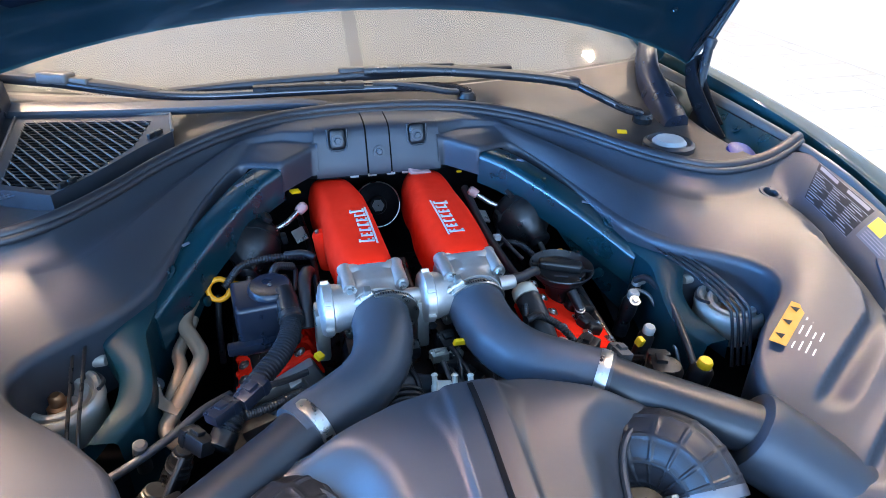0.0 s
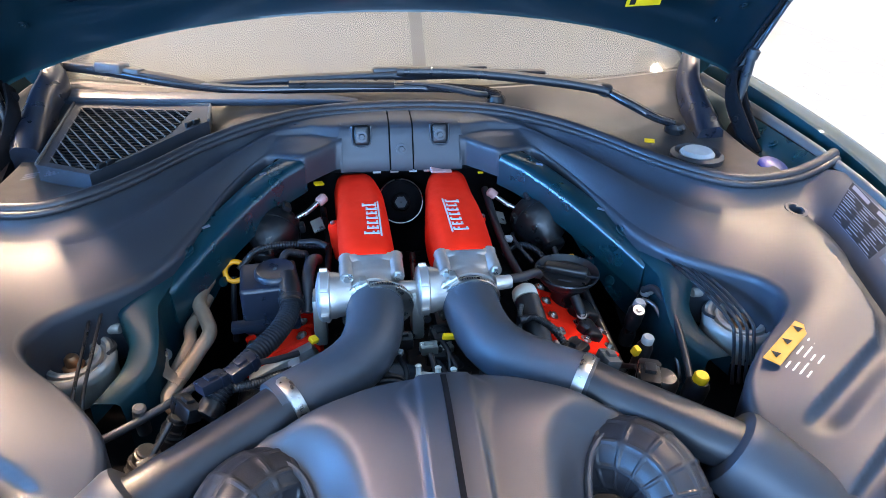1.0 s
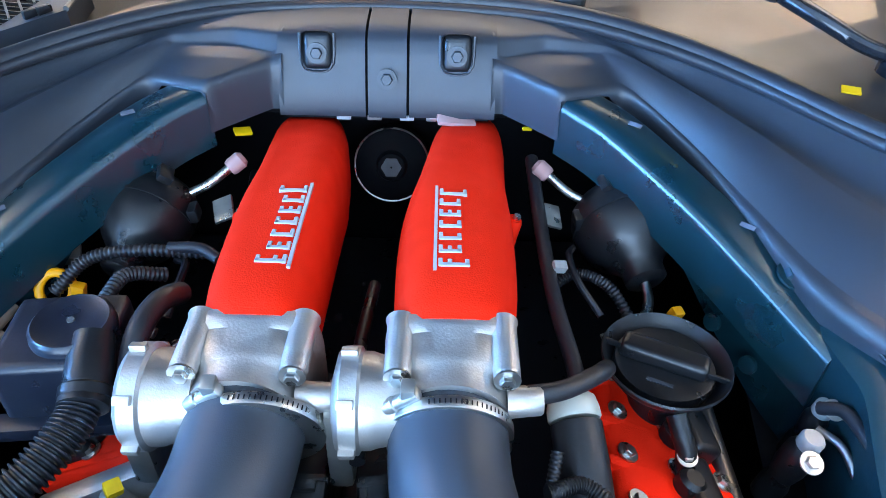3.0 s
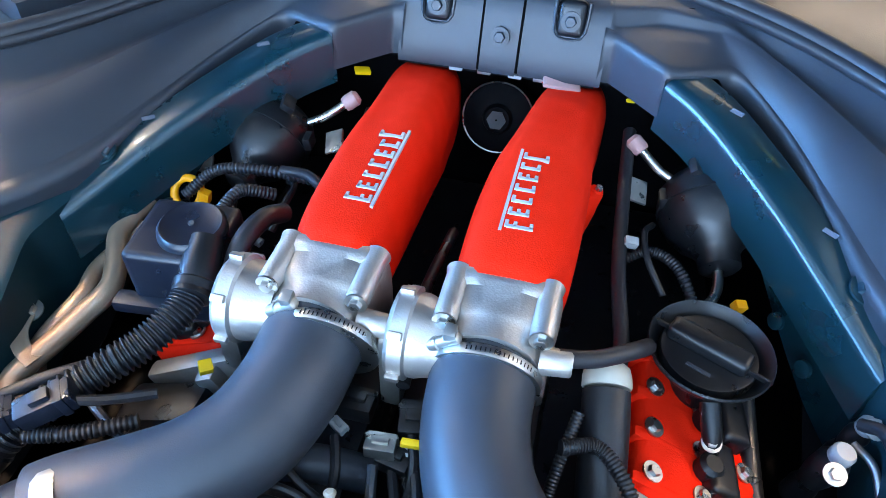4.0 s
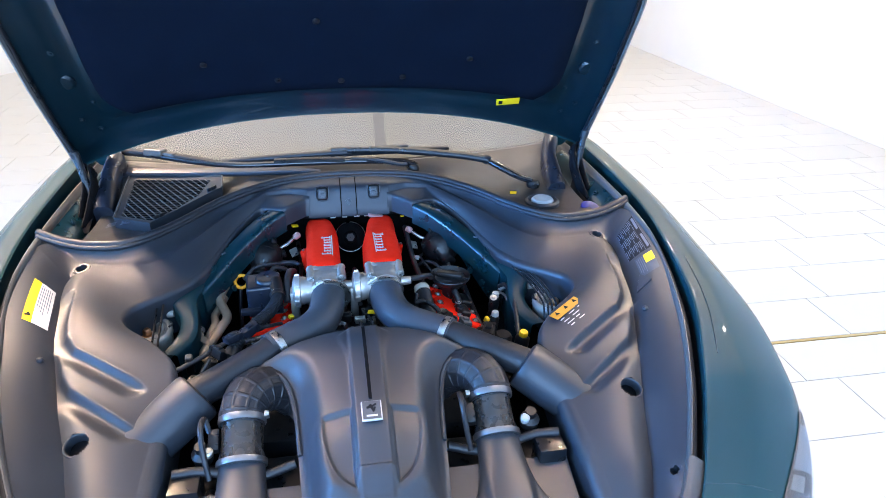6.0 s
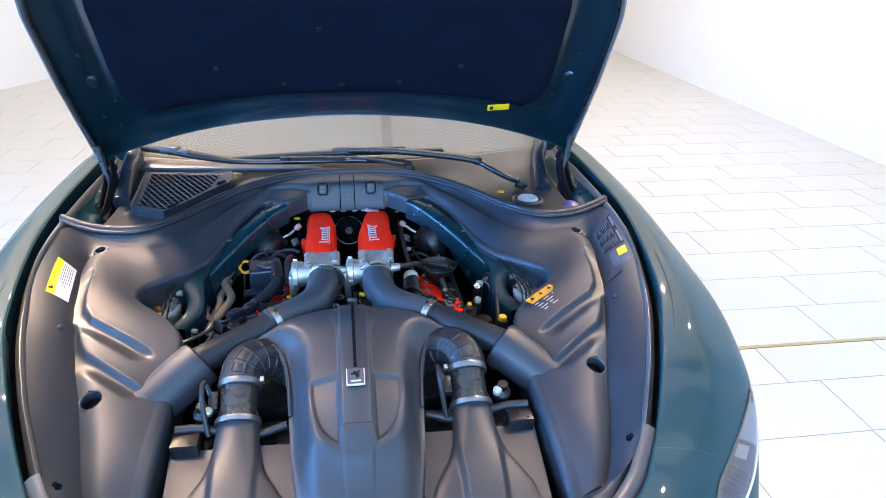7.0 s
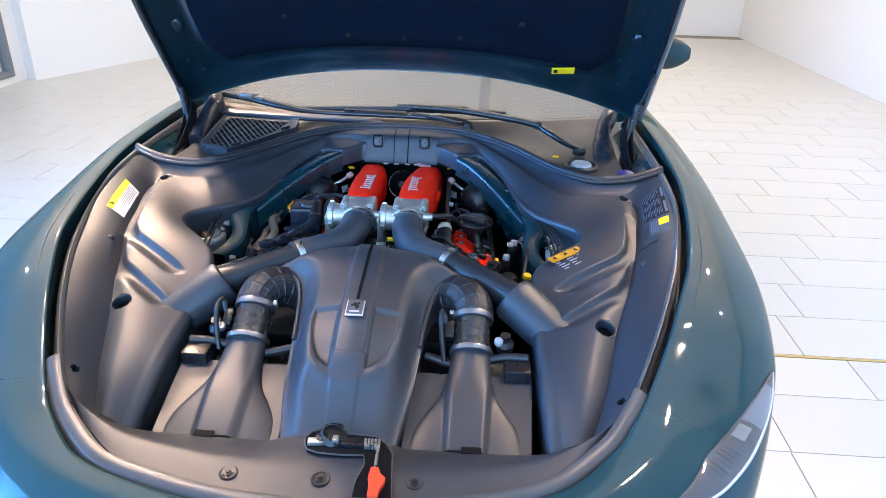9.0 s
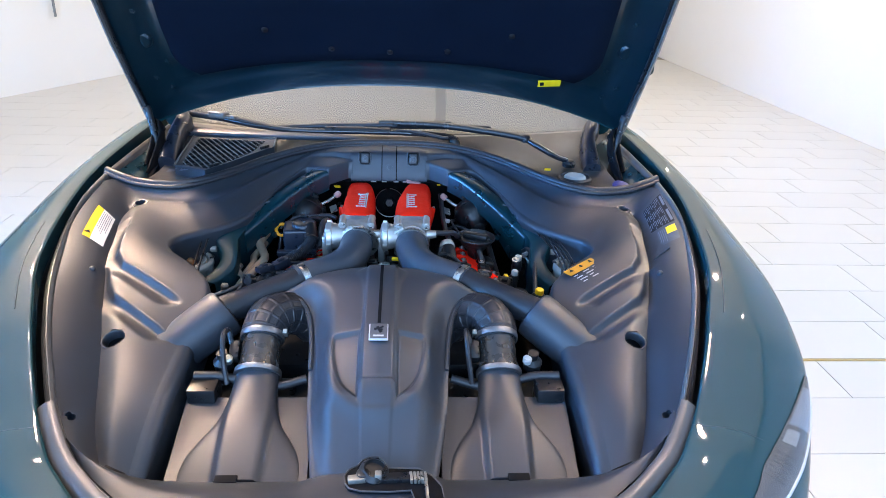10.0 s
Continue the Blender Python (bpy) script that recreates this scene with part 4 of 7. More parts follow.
for s in (1, -1):
    bm = nb()
    rings = []
    low = (0.640, 0.642, 0.652, 0.666) if s > 0 else (0.680, 0.684, 0.690, 0.697)
    for y, x0, x1, z in spline([(0.462, low[0], low[0] + 0.055, 0.992), (0.50, low[1], low[1] + 0.055, 1.010), (0.56, low[2], low[2] + 0.050, 1.030), (0.63, low[3], low[3] + 0.044, 1.056), (0.70, 0.690, 0.738, 1.082), (0.76, 0.722, 0.758, 1.100)], 5):
        rings.append([flip(p, s) for p in ((x0 - 0.006, y, z - 0.050), (x0 - 0.003, y, z - 0.016), (x0 + 0.006, y, z - 0.004), (x0 + 0.018, y, z), (x1 - 0.014, y, z + 0.002), (x1 - 0.003, y, z - 0.006), (x1 + 0.002, y, z - 0.05))])
    loft(bm, rings)
    part("end_fin", bm, NAVY, scuttle, sharp=60)

bm = nb()
strap(bm, spline([(-0.70, 0.700, 1.016), (-0.60, 0.665, 1.022), (-0.45, 0.620, 1.030), (-0.30, 0.594, 1.034), (-0.15, 0.574, 1.036), (-0.08, 0.566, 1.030)], 6), lambda t: 0.040 - 0.022 * t, lambda t: 0.022 - 0.006 * t, -0.35)
part("ledge", bm, COVER, scuttle)
# cabin air inlet grille
grille = thing("air_inlet_grille", (-0.52, 0.52, 1.0), "black mesh cabin air inlet grille in the scuttle", "grille")
FRAME_LINE = [(-0.676, 0.684), (-0.530, 0.634), (-0.381, 0.588), (-0.373, 0.506), (-0.432, 0.446), (-0.487, 0.380), (-0.5475, 0.320), (-0.655, 0.380)]
FIELD = [(-0.652, 0.645), (-0.415, 0.571), (-0.437, 0.468), (-0.487, 0.396), (-0.547, 0.337), (-0.636, 0.390)]


def on_grille(p, lift=0.0):
    return np.array((p[0], p[1], 1.0122 + 0.0741 * p[0] + 0.0694 * p[1] + lift))


def clipped(o, d, poly):
    """The stretch of the line o + t d that lies inside a convex outline."""
    hits = []
    for a, b in zip(poly, poly[1:] + poly[:1]):
        ex, ey = b[0] - a[0], b[1] - a[1]
        den = d[0] * ey - d[1] * ex
        if abs(den) < 1e-9:
            continue
        t = ((a[0] - o[0]) * ey - (a[1] - o[1]) * ex) / den
        u = ((a[0] - o[0]) * d[1] - (a[1] - o[1]) * d[0]) / den
        if 0 <= u <= 1:
            hits.append(t)
    return (min(hits), max(hits)) if len(hits) > 1 and max(hits) - min(hits) > 0.02 else None


bm = nb()
vs = [bm.verts.new(on_grille(p, -0.012)) for p in FIELD]
bm.faces.new(vs)
part("backing", bm, DARK, grille)
# flat moulded surround, sampled evenly along both outlines, with a rolled rail at its outer edge
def walk_round(poly, corners, n=10):
    out = []
    for i in range(len(corners)):
        a, b = corners[i], corners[(i + 1) % len(corners)]
        run = poly[a:b + 1] if b > a else poly[a:] + poly[:b + 1]
        u = np.linspace(0, len(run) - 1, n, endpoint=False)
        out += [(float(np.interp(v, range(len(run)), [q[0] for q in run])), float(np.interp(v, range(len(run)), [q[1] for q in run]))) for v in u]
    return out


outer = walk_round(FRAME_LINE, (0, 2, 3, 6, 7))
inner = walk_round(FIELD, (0, 1, 2, 4, 5))
mid = np.array((-0.53, 0.50))
bm = nb()
rows = [[on_grille(p, -0.030) for p in outer], [on_grille(p, 0.001) for p in outer]]
rows += [[on_grille(mid + (np.array(p) - mid) * 0.97, 0.001) for p in outer], [on_grille(p, -0.001) for p in inner], [on_grille(p, -0.012) for p in inner]]
sheet(bm, rows, True)
part("surround", bm, PANEL, grille, sharp=30)
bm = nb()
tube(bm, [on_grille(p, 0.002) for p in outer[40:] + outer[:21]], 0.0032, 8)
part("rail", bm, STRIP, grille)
dirs = np.array((0.527, -0.850))
across = np.array((0.850, 0.527))
for k in range(-11, 12):
    o = mid + across * (0.0155 * k)
    span = clipped(o, dirs, FIELD)
    if span is None:
        continue
    bm = nb()
    strap(bm, [on_grille(o + dirs * (span[0] - 0.002), 0.0005), on_grille(o + dirs * (span[1] + 0.002), 0.0005)], 0.0028, 0.003)
    part("slat", bm, STRIP, grille)
flat = np.array((0.957, -0.290))
for k in range(-14, 16):
    o = mid + np.array((0.0, 0.0115)) * k
    span = clipped(o, flat, FIELD)
    if span is None:
        continue
    bm = nb()
    tube(bm, [on_grille(o + flat * span[0], -0.004), on_grille(o + flat * span[1], -0.004)], 0.0017, 4)
    part("cross_slat", bm, BLACK, grille)
for x, y in ((-0.402, 0.497), (-0.527, 0.350)):
    for d in (-0.006, 0.006):
        bm = nb()
        p = on_grille((x + d, y + d * 0.8), 0.004)
        block(bm, (0.007, 0.017, 0.010), at(*p, 0, 0, -35), 0.002)
        part("clip", bm, BLACK, grille)
for r in range(3):
    for k in range(3):
        p = np.array((-0.665 + 0.034 * k, 0.352 + 0.014 * k - 0.010 * r, 0.984))
        label_plate("print_bar", [p, p + (0.022, 0.009, 0.001), p + (0.022, 0.0055, 0.001), p + (0, -0.0035, 0)], PRINT, grille)

# wipers
wiper = thing("wiper", (0.05, 0.62, 1.05), "black wiper arm and blade parked on the glass", "wiper", "wipers")
bm = nb()
strap(bm, spline([(0.585, 0.482, 0.998), (0.545, 0.490, 1.010), (0.50, 0.515, 1.030), (0.452, 0.560, 1.050)], 6), lambda t: 0.030 - 0.006 * t, lambda t: 0.016)
part("arm", bm, GLOSS, wiper)
bm = nb()
strap(bm, spline([(0.462, 0.552, 1.050), (0.39, 0.578, 1.058), (0.30, 0.596, 1.066), (0.215, 0.612, 1.072), (0.12, 0.632, 1.074), (0.01, 0.648, 1.072)], 6), lambda t: 0.034 - 0.010 * t, 0.020)
part("arm_shell", bm, BLACK, wiper)
bm = nb()
lathe(bm, (0.452, 0.556, 1.040), (0.1, -0.15, 1), [(0.014, 0), (0.014, 0.020), (0.009, 0.024), (0, 0.024)], 16)
part("arm_joint", bm, RUBBER, wiper)
bm = nb()
strap(bm, [(-0.385, 0.655, 1.050), (-0.25, 0.655, 1.056), (-0.1, 0.654, 1.060), (0.02, 0.65, 1.064), (0.20, 0.655, 1.062), (0.345, 0.668, 1.060)], 0.026, lambda t: 0.012 + 0.008 * math.sin(math.pi * t))
blade = part("blade", bm, RUBBER, wiper)
for x, w in ((0.0, 0.085), (0.16, 0.10)):
    bm = nb()
    block(bm, (w, 0.026, 0.018), at(x, 0.660, 1.070, -8, 0, 2), 0.005)
    part("joint_cap", bm, BLACK, blade)
bm = nb()
lathe(bm, (0.590, 0.480, 0.980), (0, -0.1, 1), [(0.022, 0), (0.022, 0.012), (0.015, 0.020), (0, 0.021)], 18)
part("pivot", bm, BLACK, wiper)
bm = nb()
tube(bm, spline([(0.20, 0.575, 1.040), (0.17, 0.56, 1.047), (0.10, 0.585, 1.055), (0.02, 0.60, 1.058)], 6), 0.007, 8)
part("washer_hose", bm, RUBBER, wiper)
wiper2 = thing("wiper", (-0.5, 0.66, 1.05), "black wiper with a grey cap at its blade joint", "wiper", "wipers")
bm = nb()
strap(bm, spline([(0.225, 0.572, 1.036), (0.19, 0.583, 1.045), (0.12, 0.592, 1.050), (0.03, 0.598, 1.052), (-0.15, 0.610, 1.050), (-0.32, 0.622, 1.048), (-0.45, 0.650, 1.054), (-0.60, 0.70, 1.068)], 8), lambda t: 0.030 - 0.008 * t, 0.016)
part("arm", bm, GLOSS, wiper2)
bm = nb()
strap(bm, [(0.0, 0.597, 1.060), (-0.10, 0.606, 1.060), (-0.22, 0.613, 1.058)], lambda t: 0.030 - 0.008 * t, 0.014)
part("arm_shell", bm, BLACK, wiper2)
bm = nb()
strap(bm, [(-0.40, 0.640, 1.054), (-0.5, 0.672, 1.062), (-0.62, 0.712, 1.069), (-0.75, 0.765, 1.072)], 0.026, lambda t: 0.010 + 0.010 * min(t * 3, 1))
blade = part("blade", bm, RUBBER, wiper2)
bm = nb()
block(bm, (0.066, 0.036, 0.024), at(-0.594, 0.705, 1.076, -8, 0, -24), 0.007, 3)
block(bm, (0.05, 0.026, 0.014), at(-0.552, 0.690, 1.071, -8, 0, -24), 0.004)
part("joint_cap", bm, STRIP, blade)
bm = nb()
lathe(bm, (0.215, 0.570, 1.018), (0, -0.1, 1), [(0.020, 0), (0.020, 0.014), (0.013, 0.024), (0, 0.025)], 18)
part("pivot", bm, BLACK, wiper2)

# fluid caps in the scuttle corner
res = thing("fluid_reservoir", (0.579, 0.345, 0.942), "round black reservoir neck with a white cap", "reservoir")
bm = nb()
lathe(bm, (0.585, 0.360, 0.955), (0, 0, 1), [(0.052, 0), (0.052, 0.022), (0.044, 0.027), (0.040, 0.018), (0.036, 0.018)], 32)
part("collar", bm, COVER, res)
bm = nb()
lathe(bm, (0.585, 0.360, 0.962), (0, 0, 1), [(0.034, 0), (0.034, 0.018), (0.028, 0.024), (0, 0.026)], 28)
part("cap", bm, WHITE, res)
filler = thing("washer_filler", (0.719, 0.310, 0.945), "blue washer-fluid cap on a short black neck", "filler cap")
bm = nb()
lathe(bm, (0.719, 0.310, 0.935), (0, -0.1, 1), [(0.036, 0), (0.036, 0.012), (0.028, 0.020), (0.024, 0.020)], 28)
part("neck", bm, BLACK, filler)
bm = nb()
lathe(bm, (0.719, 0.310, 0.955), (0.1, -0.35, 1), [(0.026, 0), (0.030, 0.006), (0.030, 0.014), (0.022, 0.019), (0, 0.020)], 28)
part("cap", bm, BLUE, filler)
bm = nb()
block(bm, (0.020, 0.014, 0.002), at(0.508, 0.418, 0.985, 10, 0, -20), 0.0005)
solo("yellow_tag", bm, LEMON, "small yellow tag on the scuttle", "tag")


# ---- centre cover ----
CENTRE = [(-0.165, 0.911), (-0.185, 0.912), (-0.205, 0.911), (-0.23, 0.908), (-0.26, 0.902), (-0.30, 0.893), (-0.36, 0.880), (-0.42, 0.864), (-0.455, 0.848), (-0.52, 0.812), (-0.545, 0.794), (-0.60, 0.750), (-0.665, 0.700)]
BORDER = [(0.150, -0.188, 0.888), (0.228, -0.206, 0.866), (0.234, -0.222, 0.860), (0.196, -0.242, 0.853), (0.172, -0.268, 0.842), (0.160, -0.31, 0.822), (0.152, -0.37, 0.797), (0.147, -0.43, 0.772), (0.144, -0.47, 0.757),
          (0.139, -0.53, 0.732), (0.135, -0.56, 0.722), (0.126, -0.61, 0.700), (0.116, -0.668, 0.676)]
def smooth(v):
    v = min(max(v, 0.0), 1.0)
    return v * v * (3 - 2 * v)


bm = nb()
cs, bs = spline(CENTRE, 20), spline(BORDER, 20)
rows = []
for (yc, zc), b in zip(cs, bs):
    half_row = []
    for k in range(73):
        u = k / 72
        x = b[0] * u
        y = yc + (b[1] - yc) * u * u
        fall = 0.40 * u ** 1.6 + 0.60 * smooth((u - 0.60) / 0.40) ** 1.3 + 0.06 * smooth((u - 0.20) / 0.07) * (1 - u)
        z = zc + (b[2] - zc) * fall
        # sunk side fields and centre pad
        horseshoe = ((x / 0.102) ** 2.3 + (max(-0.40 - y, 0) / 0.152) ** 2.3) ** (1 / 2.3)
        edge_d = (1 - horseshoe) * 0.11
        z -= 0.0090 * smooth(min(edge_d / 0.010, (x - 0.038) / 0.006, (-0.388 - y - 0.05 * x) / 0.008))
        pad = min((0.042 - x) / 0.007, (-0.508 - y) / 0.006, (y + 0.566 - 3.0 * x * x) / 0.012)
        z += 0.005 * smooth(pad)
        # rolled horseshoe rim round the sunk fields
        z += 0.0065 * math.exp(-((edge_d + 0.011) / 0.011) ** 2) * smooth((-0.385 - y) / 0.04) * (1 - smooth(pad))
        z -= 0.004 * smooth((x - 0.030) / 0.008) * smooth((y + 0.54) / 0.04)
        half_row.append((x, y, z))
    rim_p = [(b[0] + 0.004, b[1] - 0.001, b[2] - 0.006), (b[0] + 0.003, b[1] - 0.001, b[2] - 0.02), (b[0] - 0.006, b[1] - 0.001, b[2] - 0.10)]
    half_row += rim_p
    rows.append([(-x, y, z) for x, y, z in half_row[:0:-1]] + half_row)
sheet(bm, rows)
shield = thing("airbox_cover", (0, -0.40, 0.75), "satin blue-black plastic centre cover with sunk fields", "engine cover")
part("shell", bm, COVER, shield, sharp=50)
bm = nb()
tube(bm, [(x, y, z) for x, y, z in spline([(-0.234, -0.226, 0.858), (-0.19, -0.246, 0.853), (-0.168, -0.275, 0.838), (-0.156, -0.33, 0.814), (-0.148, -0.42, 0.776)], 6)], 0.005, 8)
part("rolled_edge", bm, COVER, shield)
bm = nb()
tube(bm, [(x, y, z) for x, y, z in spline([(0.234, -0.226, 0.858), (0.19, -0.246, 0.853), (0.168, -0.275, 0.838), (0.156, -0.33, 0.814), (0.148, -0.42, 0.776)], 6)], 0.005, 8)
part("rolled_edge", bm, COVER, shield)
bm = nb()
loft(bm, [[(x, y, float(np.interp(-y, [-c[0] for c in CENTRE], [c[1] for c in CENTRE])) + h) for x, h in ((-0.0036, 0.0006), (-0.0036, 0.002), (0.0036, 0.002), (0.0036, 0.0006))] for y in np.linspace(-0.171, -0.385, 14)])
part("slot_inlay", bm, DARK, shield, "gloss black centre slot")
badge = part("badge", (lambda b: (block(b, (0.041, 0.046, 0.004), at(0, -0.418, 0.8695, -163 + 180, 0, 0), 0.0015), b)[1])(nb()), SILVER, shield, "brushed silver badge plate")
bm = nb()
block(bm, (0.036, 0.041, 0.0012), at(0, -0.4178, 0.8722, 17, 0, 0), 0.0)
part("field", bm, GREYHOSE, badge)
for dx, dy, w, h, a in ((0.001, 0.004, 0.006, 0.018, 28), (-0.004, 0.006, 0.012, 0.005, 12), (0.005, 0.0, 0.004, 0.012, -25), (0.006, 0.010, 0.009, 0.004, 35)):
    bm = nb()
    block(bm, (w, h, 0.0010), at(0, -0.4178, 0.8732, 17, 0, 0) @ at(dx, dy, 0, 0, 0, a), 0)
    part("figure", bm, INK, badge)
bm = nb()
block(bm, (0.022, 0.004, 0.001), at(0, -0.4178, 0.8732, 17, 0, 0) @ at(0, -0.014, 0), 0)
part("print_bar", bm, SILVER, badge)


# ---- air boxes, meters and bellows ----
def superring(c, rx, rz, n=32, p=1.0, tilt=0.0):
    out = []
    for j in range(n):
        t = 2 * math.pi * j / n
        a, b = math.copysign(abs(math.cos(t)) ** p, math.cos(t)), math.copysign(abs(math.sin(t)) ** p, math.sin(t))
        out.append((c[0] + rx * a, c[1] + rz * b * tilt, c[2] + rz * b))
    return out


def clamp(path_point, axis, r, parent, wide=0.011, screw=None, metal=None):
    bm = nb()
    lathe(bm, path_point, axis, [(r, -wide / 2), (r + 0.0022, -wide / 2), (r + 0.0028, -wide / 4), (r + 0.0028, wide / 4), (r + 0.0022, wide / 2), (r, wide / 2)], 36)
    ob = part("clamp", bm, metal or STEEL, parent, "steel hose clamp band")
    if screw:
        m = facing(path_point, axis)
        bm = nb()
        p = Vector(path_point) + Vector(screw).normalized() * (r + 0.006)
        block(bm, (0.010, 0.022, 0.012), Matrix.Translation(p) @ m.to_3x3().to_4x4(), 0.002)
        part("screw_housing", bm, ZINC, ob)
    return ob


for s in (1, -1):
    box = thing("air_filter_box", (s * 0.267, -0.54, 0.66), "dark plastic air filter box with a flared inlet neck", "air box", "air filter boxes")
    bm = nb()
    c = [(0.406, -0.446, 0.722), (0.142, -0.446, 0.722), (0.133, -0.642, 0.668), (0.400, -0.647, 0.668)]
    rings = []
    for drop, grow in ((0.16, 0.0), (0.006, 0.0), (0.0015, -0.002), (0.0, -0.006)):
        mid = np.mean(np.array(c), axis=0)
        rings.append([flip(np.array(p) + (mid - np.array(p)) * (-grow / -0.1) * 0.25 + np.array((0, 0, -drop)), s) for p in c])
    loft(bm, rings)
    part("body", bm, PANEL, box, sharp=30)
    bm = nb()
    st = [(-0.392, 0.750, 0.048, 0.046, 1.0), (-0.408, 0.742, 0.0475, 0.0455, 1.0), (-0.44, 0.728, 0.049, 0.045, 1.0), (-0.48, 0.711, 0.055, 0.043, 0.95), (-0.52, 0.696, 0.070, 0.039, 0.9), (-0.555, 0.685, 0.094, 0.035, 0.82), (-0.59, 0.675, 0.113, 0.031, 0.75), (-0.625, 0.665, 0.121, 0.026, 0.7), (-0.655, 0.656, 0.122, 0.021, 0.65)]
    st = spline(st, 8)
    rings = []
    for k, (y, z, rx, rz, p) in enumerate(st):
        f = k / len(st)
        xc = 0.267 - 0.003 * f
        ring = []
        for q in superring((xc, y, z), rx, rz, 192, p, 0.45 * (1 - f)):
            ridge = 0.013 * smooth((f - 0.30) / 0.35) * smooth((0.060 - 0.008 * f - abs(q[0] - xc)) / 0.020) * smooth((q[2] - z) / 0.008)
            ring.append(flip((q[0], q[1], q[2] + ridge - 0.004 * smooth((f - 0.3) / 0.3)), s))
        rings.append(ring)
    loft(bm, rings)
    part("inlet_neck", bm, PANEL, box, sharp=45)
    meter = thing("air_meter", (s * 0.267, -0.38, 0.81), "round black air meter tube with steel clamps", "air meter", "air meters")
    ax = (0, 0.075, 0.050)
    bm = nb()
    tube(bm, [(s * 0.267, -0.398 + 0.075 * t * 1.15, 0.746 + 0.050 * t * 1.15) for t in (0, 0.1, 0.25, 0.5, 0.75, 0.9, 1)], lambda t: 0.0445 - 0.002 * math.sin(math.pi * t), 36)
    part("tube", bm, METER, meter)
    clamp((s * 0.267, -0.394, 0.749), ax, 0.049, meter, 0.012, (s * 0.5, -0.2, -0.4), CLAMP)
    clamp((s * 0.267, -0.320, 0.798), ax, 0.047, meter, 0.014, (s * -0.9, 0.0, 0.2), CLAMP)
    bm = nb()
    block(bm, (0.022, 0.045, 0.026), at(s * 0.267 + (-0.054 if s > 0 else -0.054), -0.359, 0.785, 30, 0, 0), 0.004)
    part("sensor_plug", bm, BLACK, meter, "black sensor plug")
    bm = nb()
    x = s * 0.267 - 0.062
    tube(bm, spline([(x, -0.35, 0.80), (x - 0.010, -0.335, 0.825), (x - 0.012, -0.37, 0.828), (x - 0.008, -0.40, 0.79), (x, -0.42, 0.74)], 6), 0.006, 8)
    part("lead", bm, RUBBER, meter)
    bm = nb()
    path = spline([(0.267, -0.328, 0.793), (0.265, -0.302, 0.810), (0.252, -0.272, 0.822), (0.226, -0.245, 0.820), (0.192, -0.225, 0.800), (0.165, -0.21, 0.765)], 16)
    side = None
    rings = []
    n = len(path)
    for i, p in enumerate(path):
        p = Vector(flip(p, s))
        d = (Vector(flip(path[min(i + 1, n - 1)], s)) - Vector(flip(path[max(i - 1, 0)], s))).normalized()
        side = d.orthogonal().normalized() if side is None else (side - d * side.dot(d)).normalized()
        up = d.cross(side)
        f = i / (n - 1)
        ring = []
        for k in range(96):
            a = 2 * math.pi * k / 96
            r = 0.0445 + 0.006 * math.sin(math.pi * min(f * 1.2, 1))
            band = 0.0018 if (i % 11) in (0, 1) else 0.0
            stripe = 0.0018 if k % 10 in (0, 1) else 0.0
            ring.append(p + (r + max(band, stripe)) * (math.cos(a) * side + math.sin(a) * up))
        rings.append(ring)
    loft(bm, rings)
    bellows = thing("intake_bellows", flip((0.245, -0.27, 0.80), s), "ribbed black rubber intake bellows", "intake hose", "intake bellows")
    part("bellows", bm, RUBBER, bellows, sharp=25)
    bm = nb()
    lathe(bm, flip((0.267, -0.314, 0.802), s), (0, 0.075, 0.050), [(0.044, -0.006), (0.0485, -0.004), (0.0495, 0.002), (0.0485, 0.008), (0.044, 0.010)], 36)
    part("cuff", bm, RUBBER, bellows)

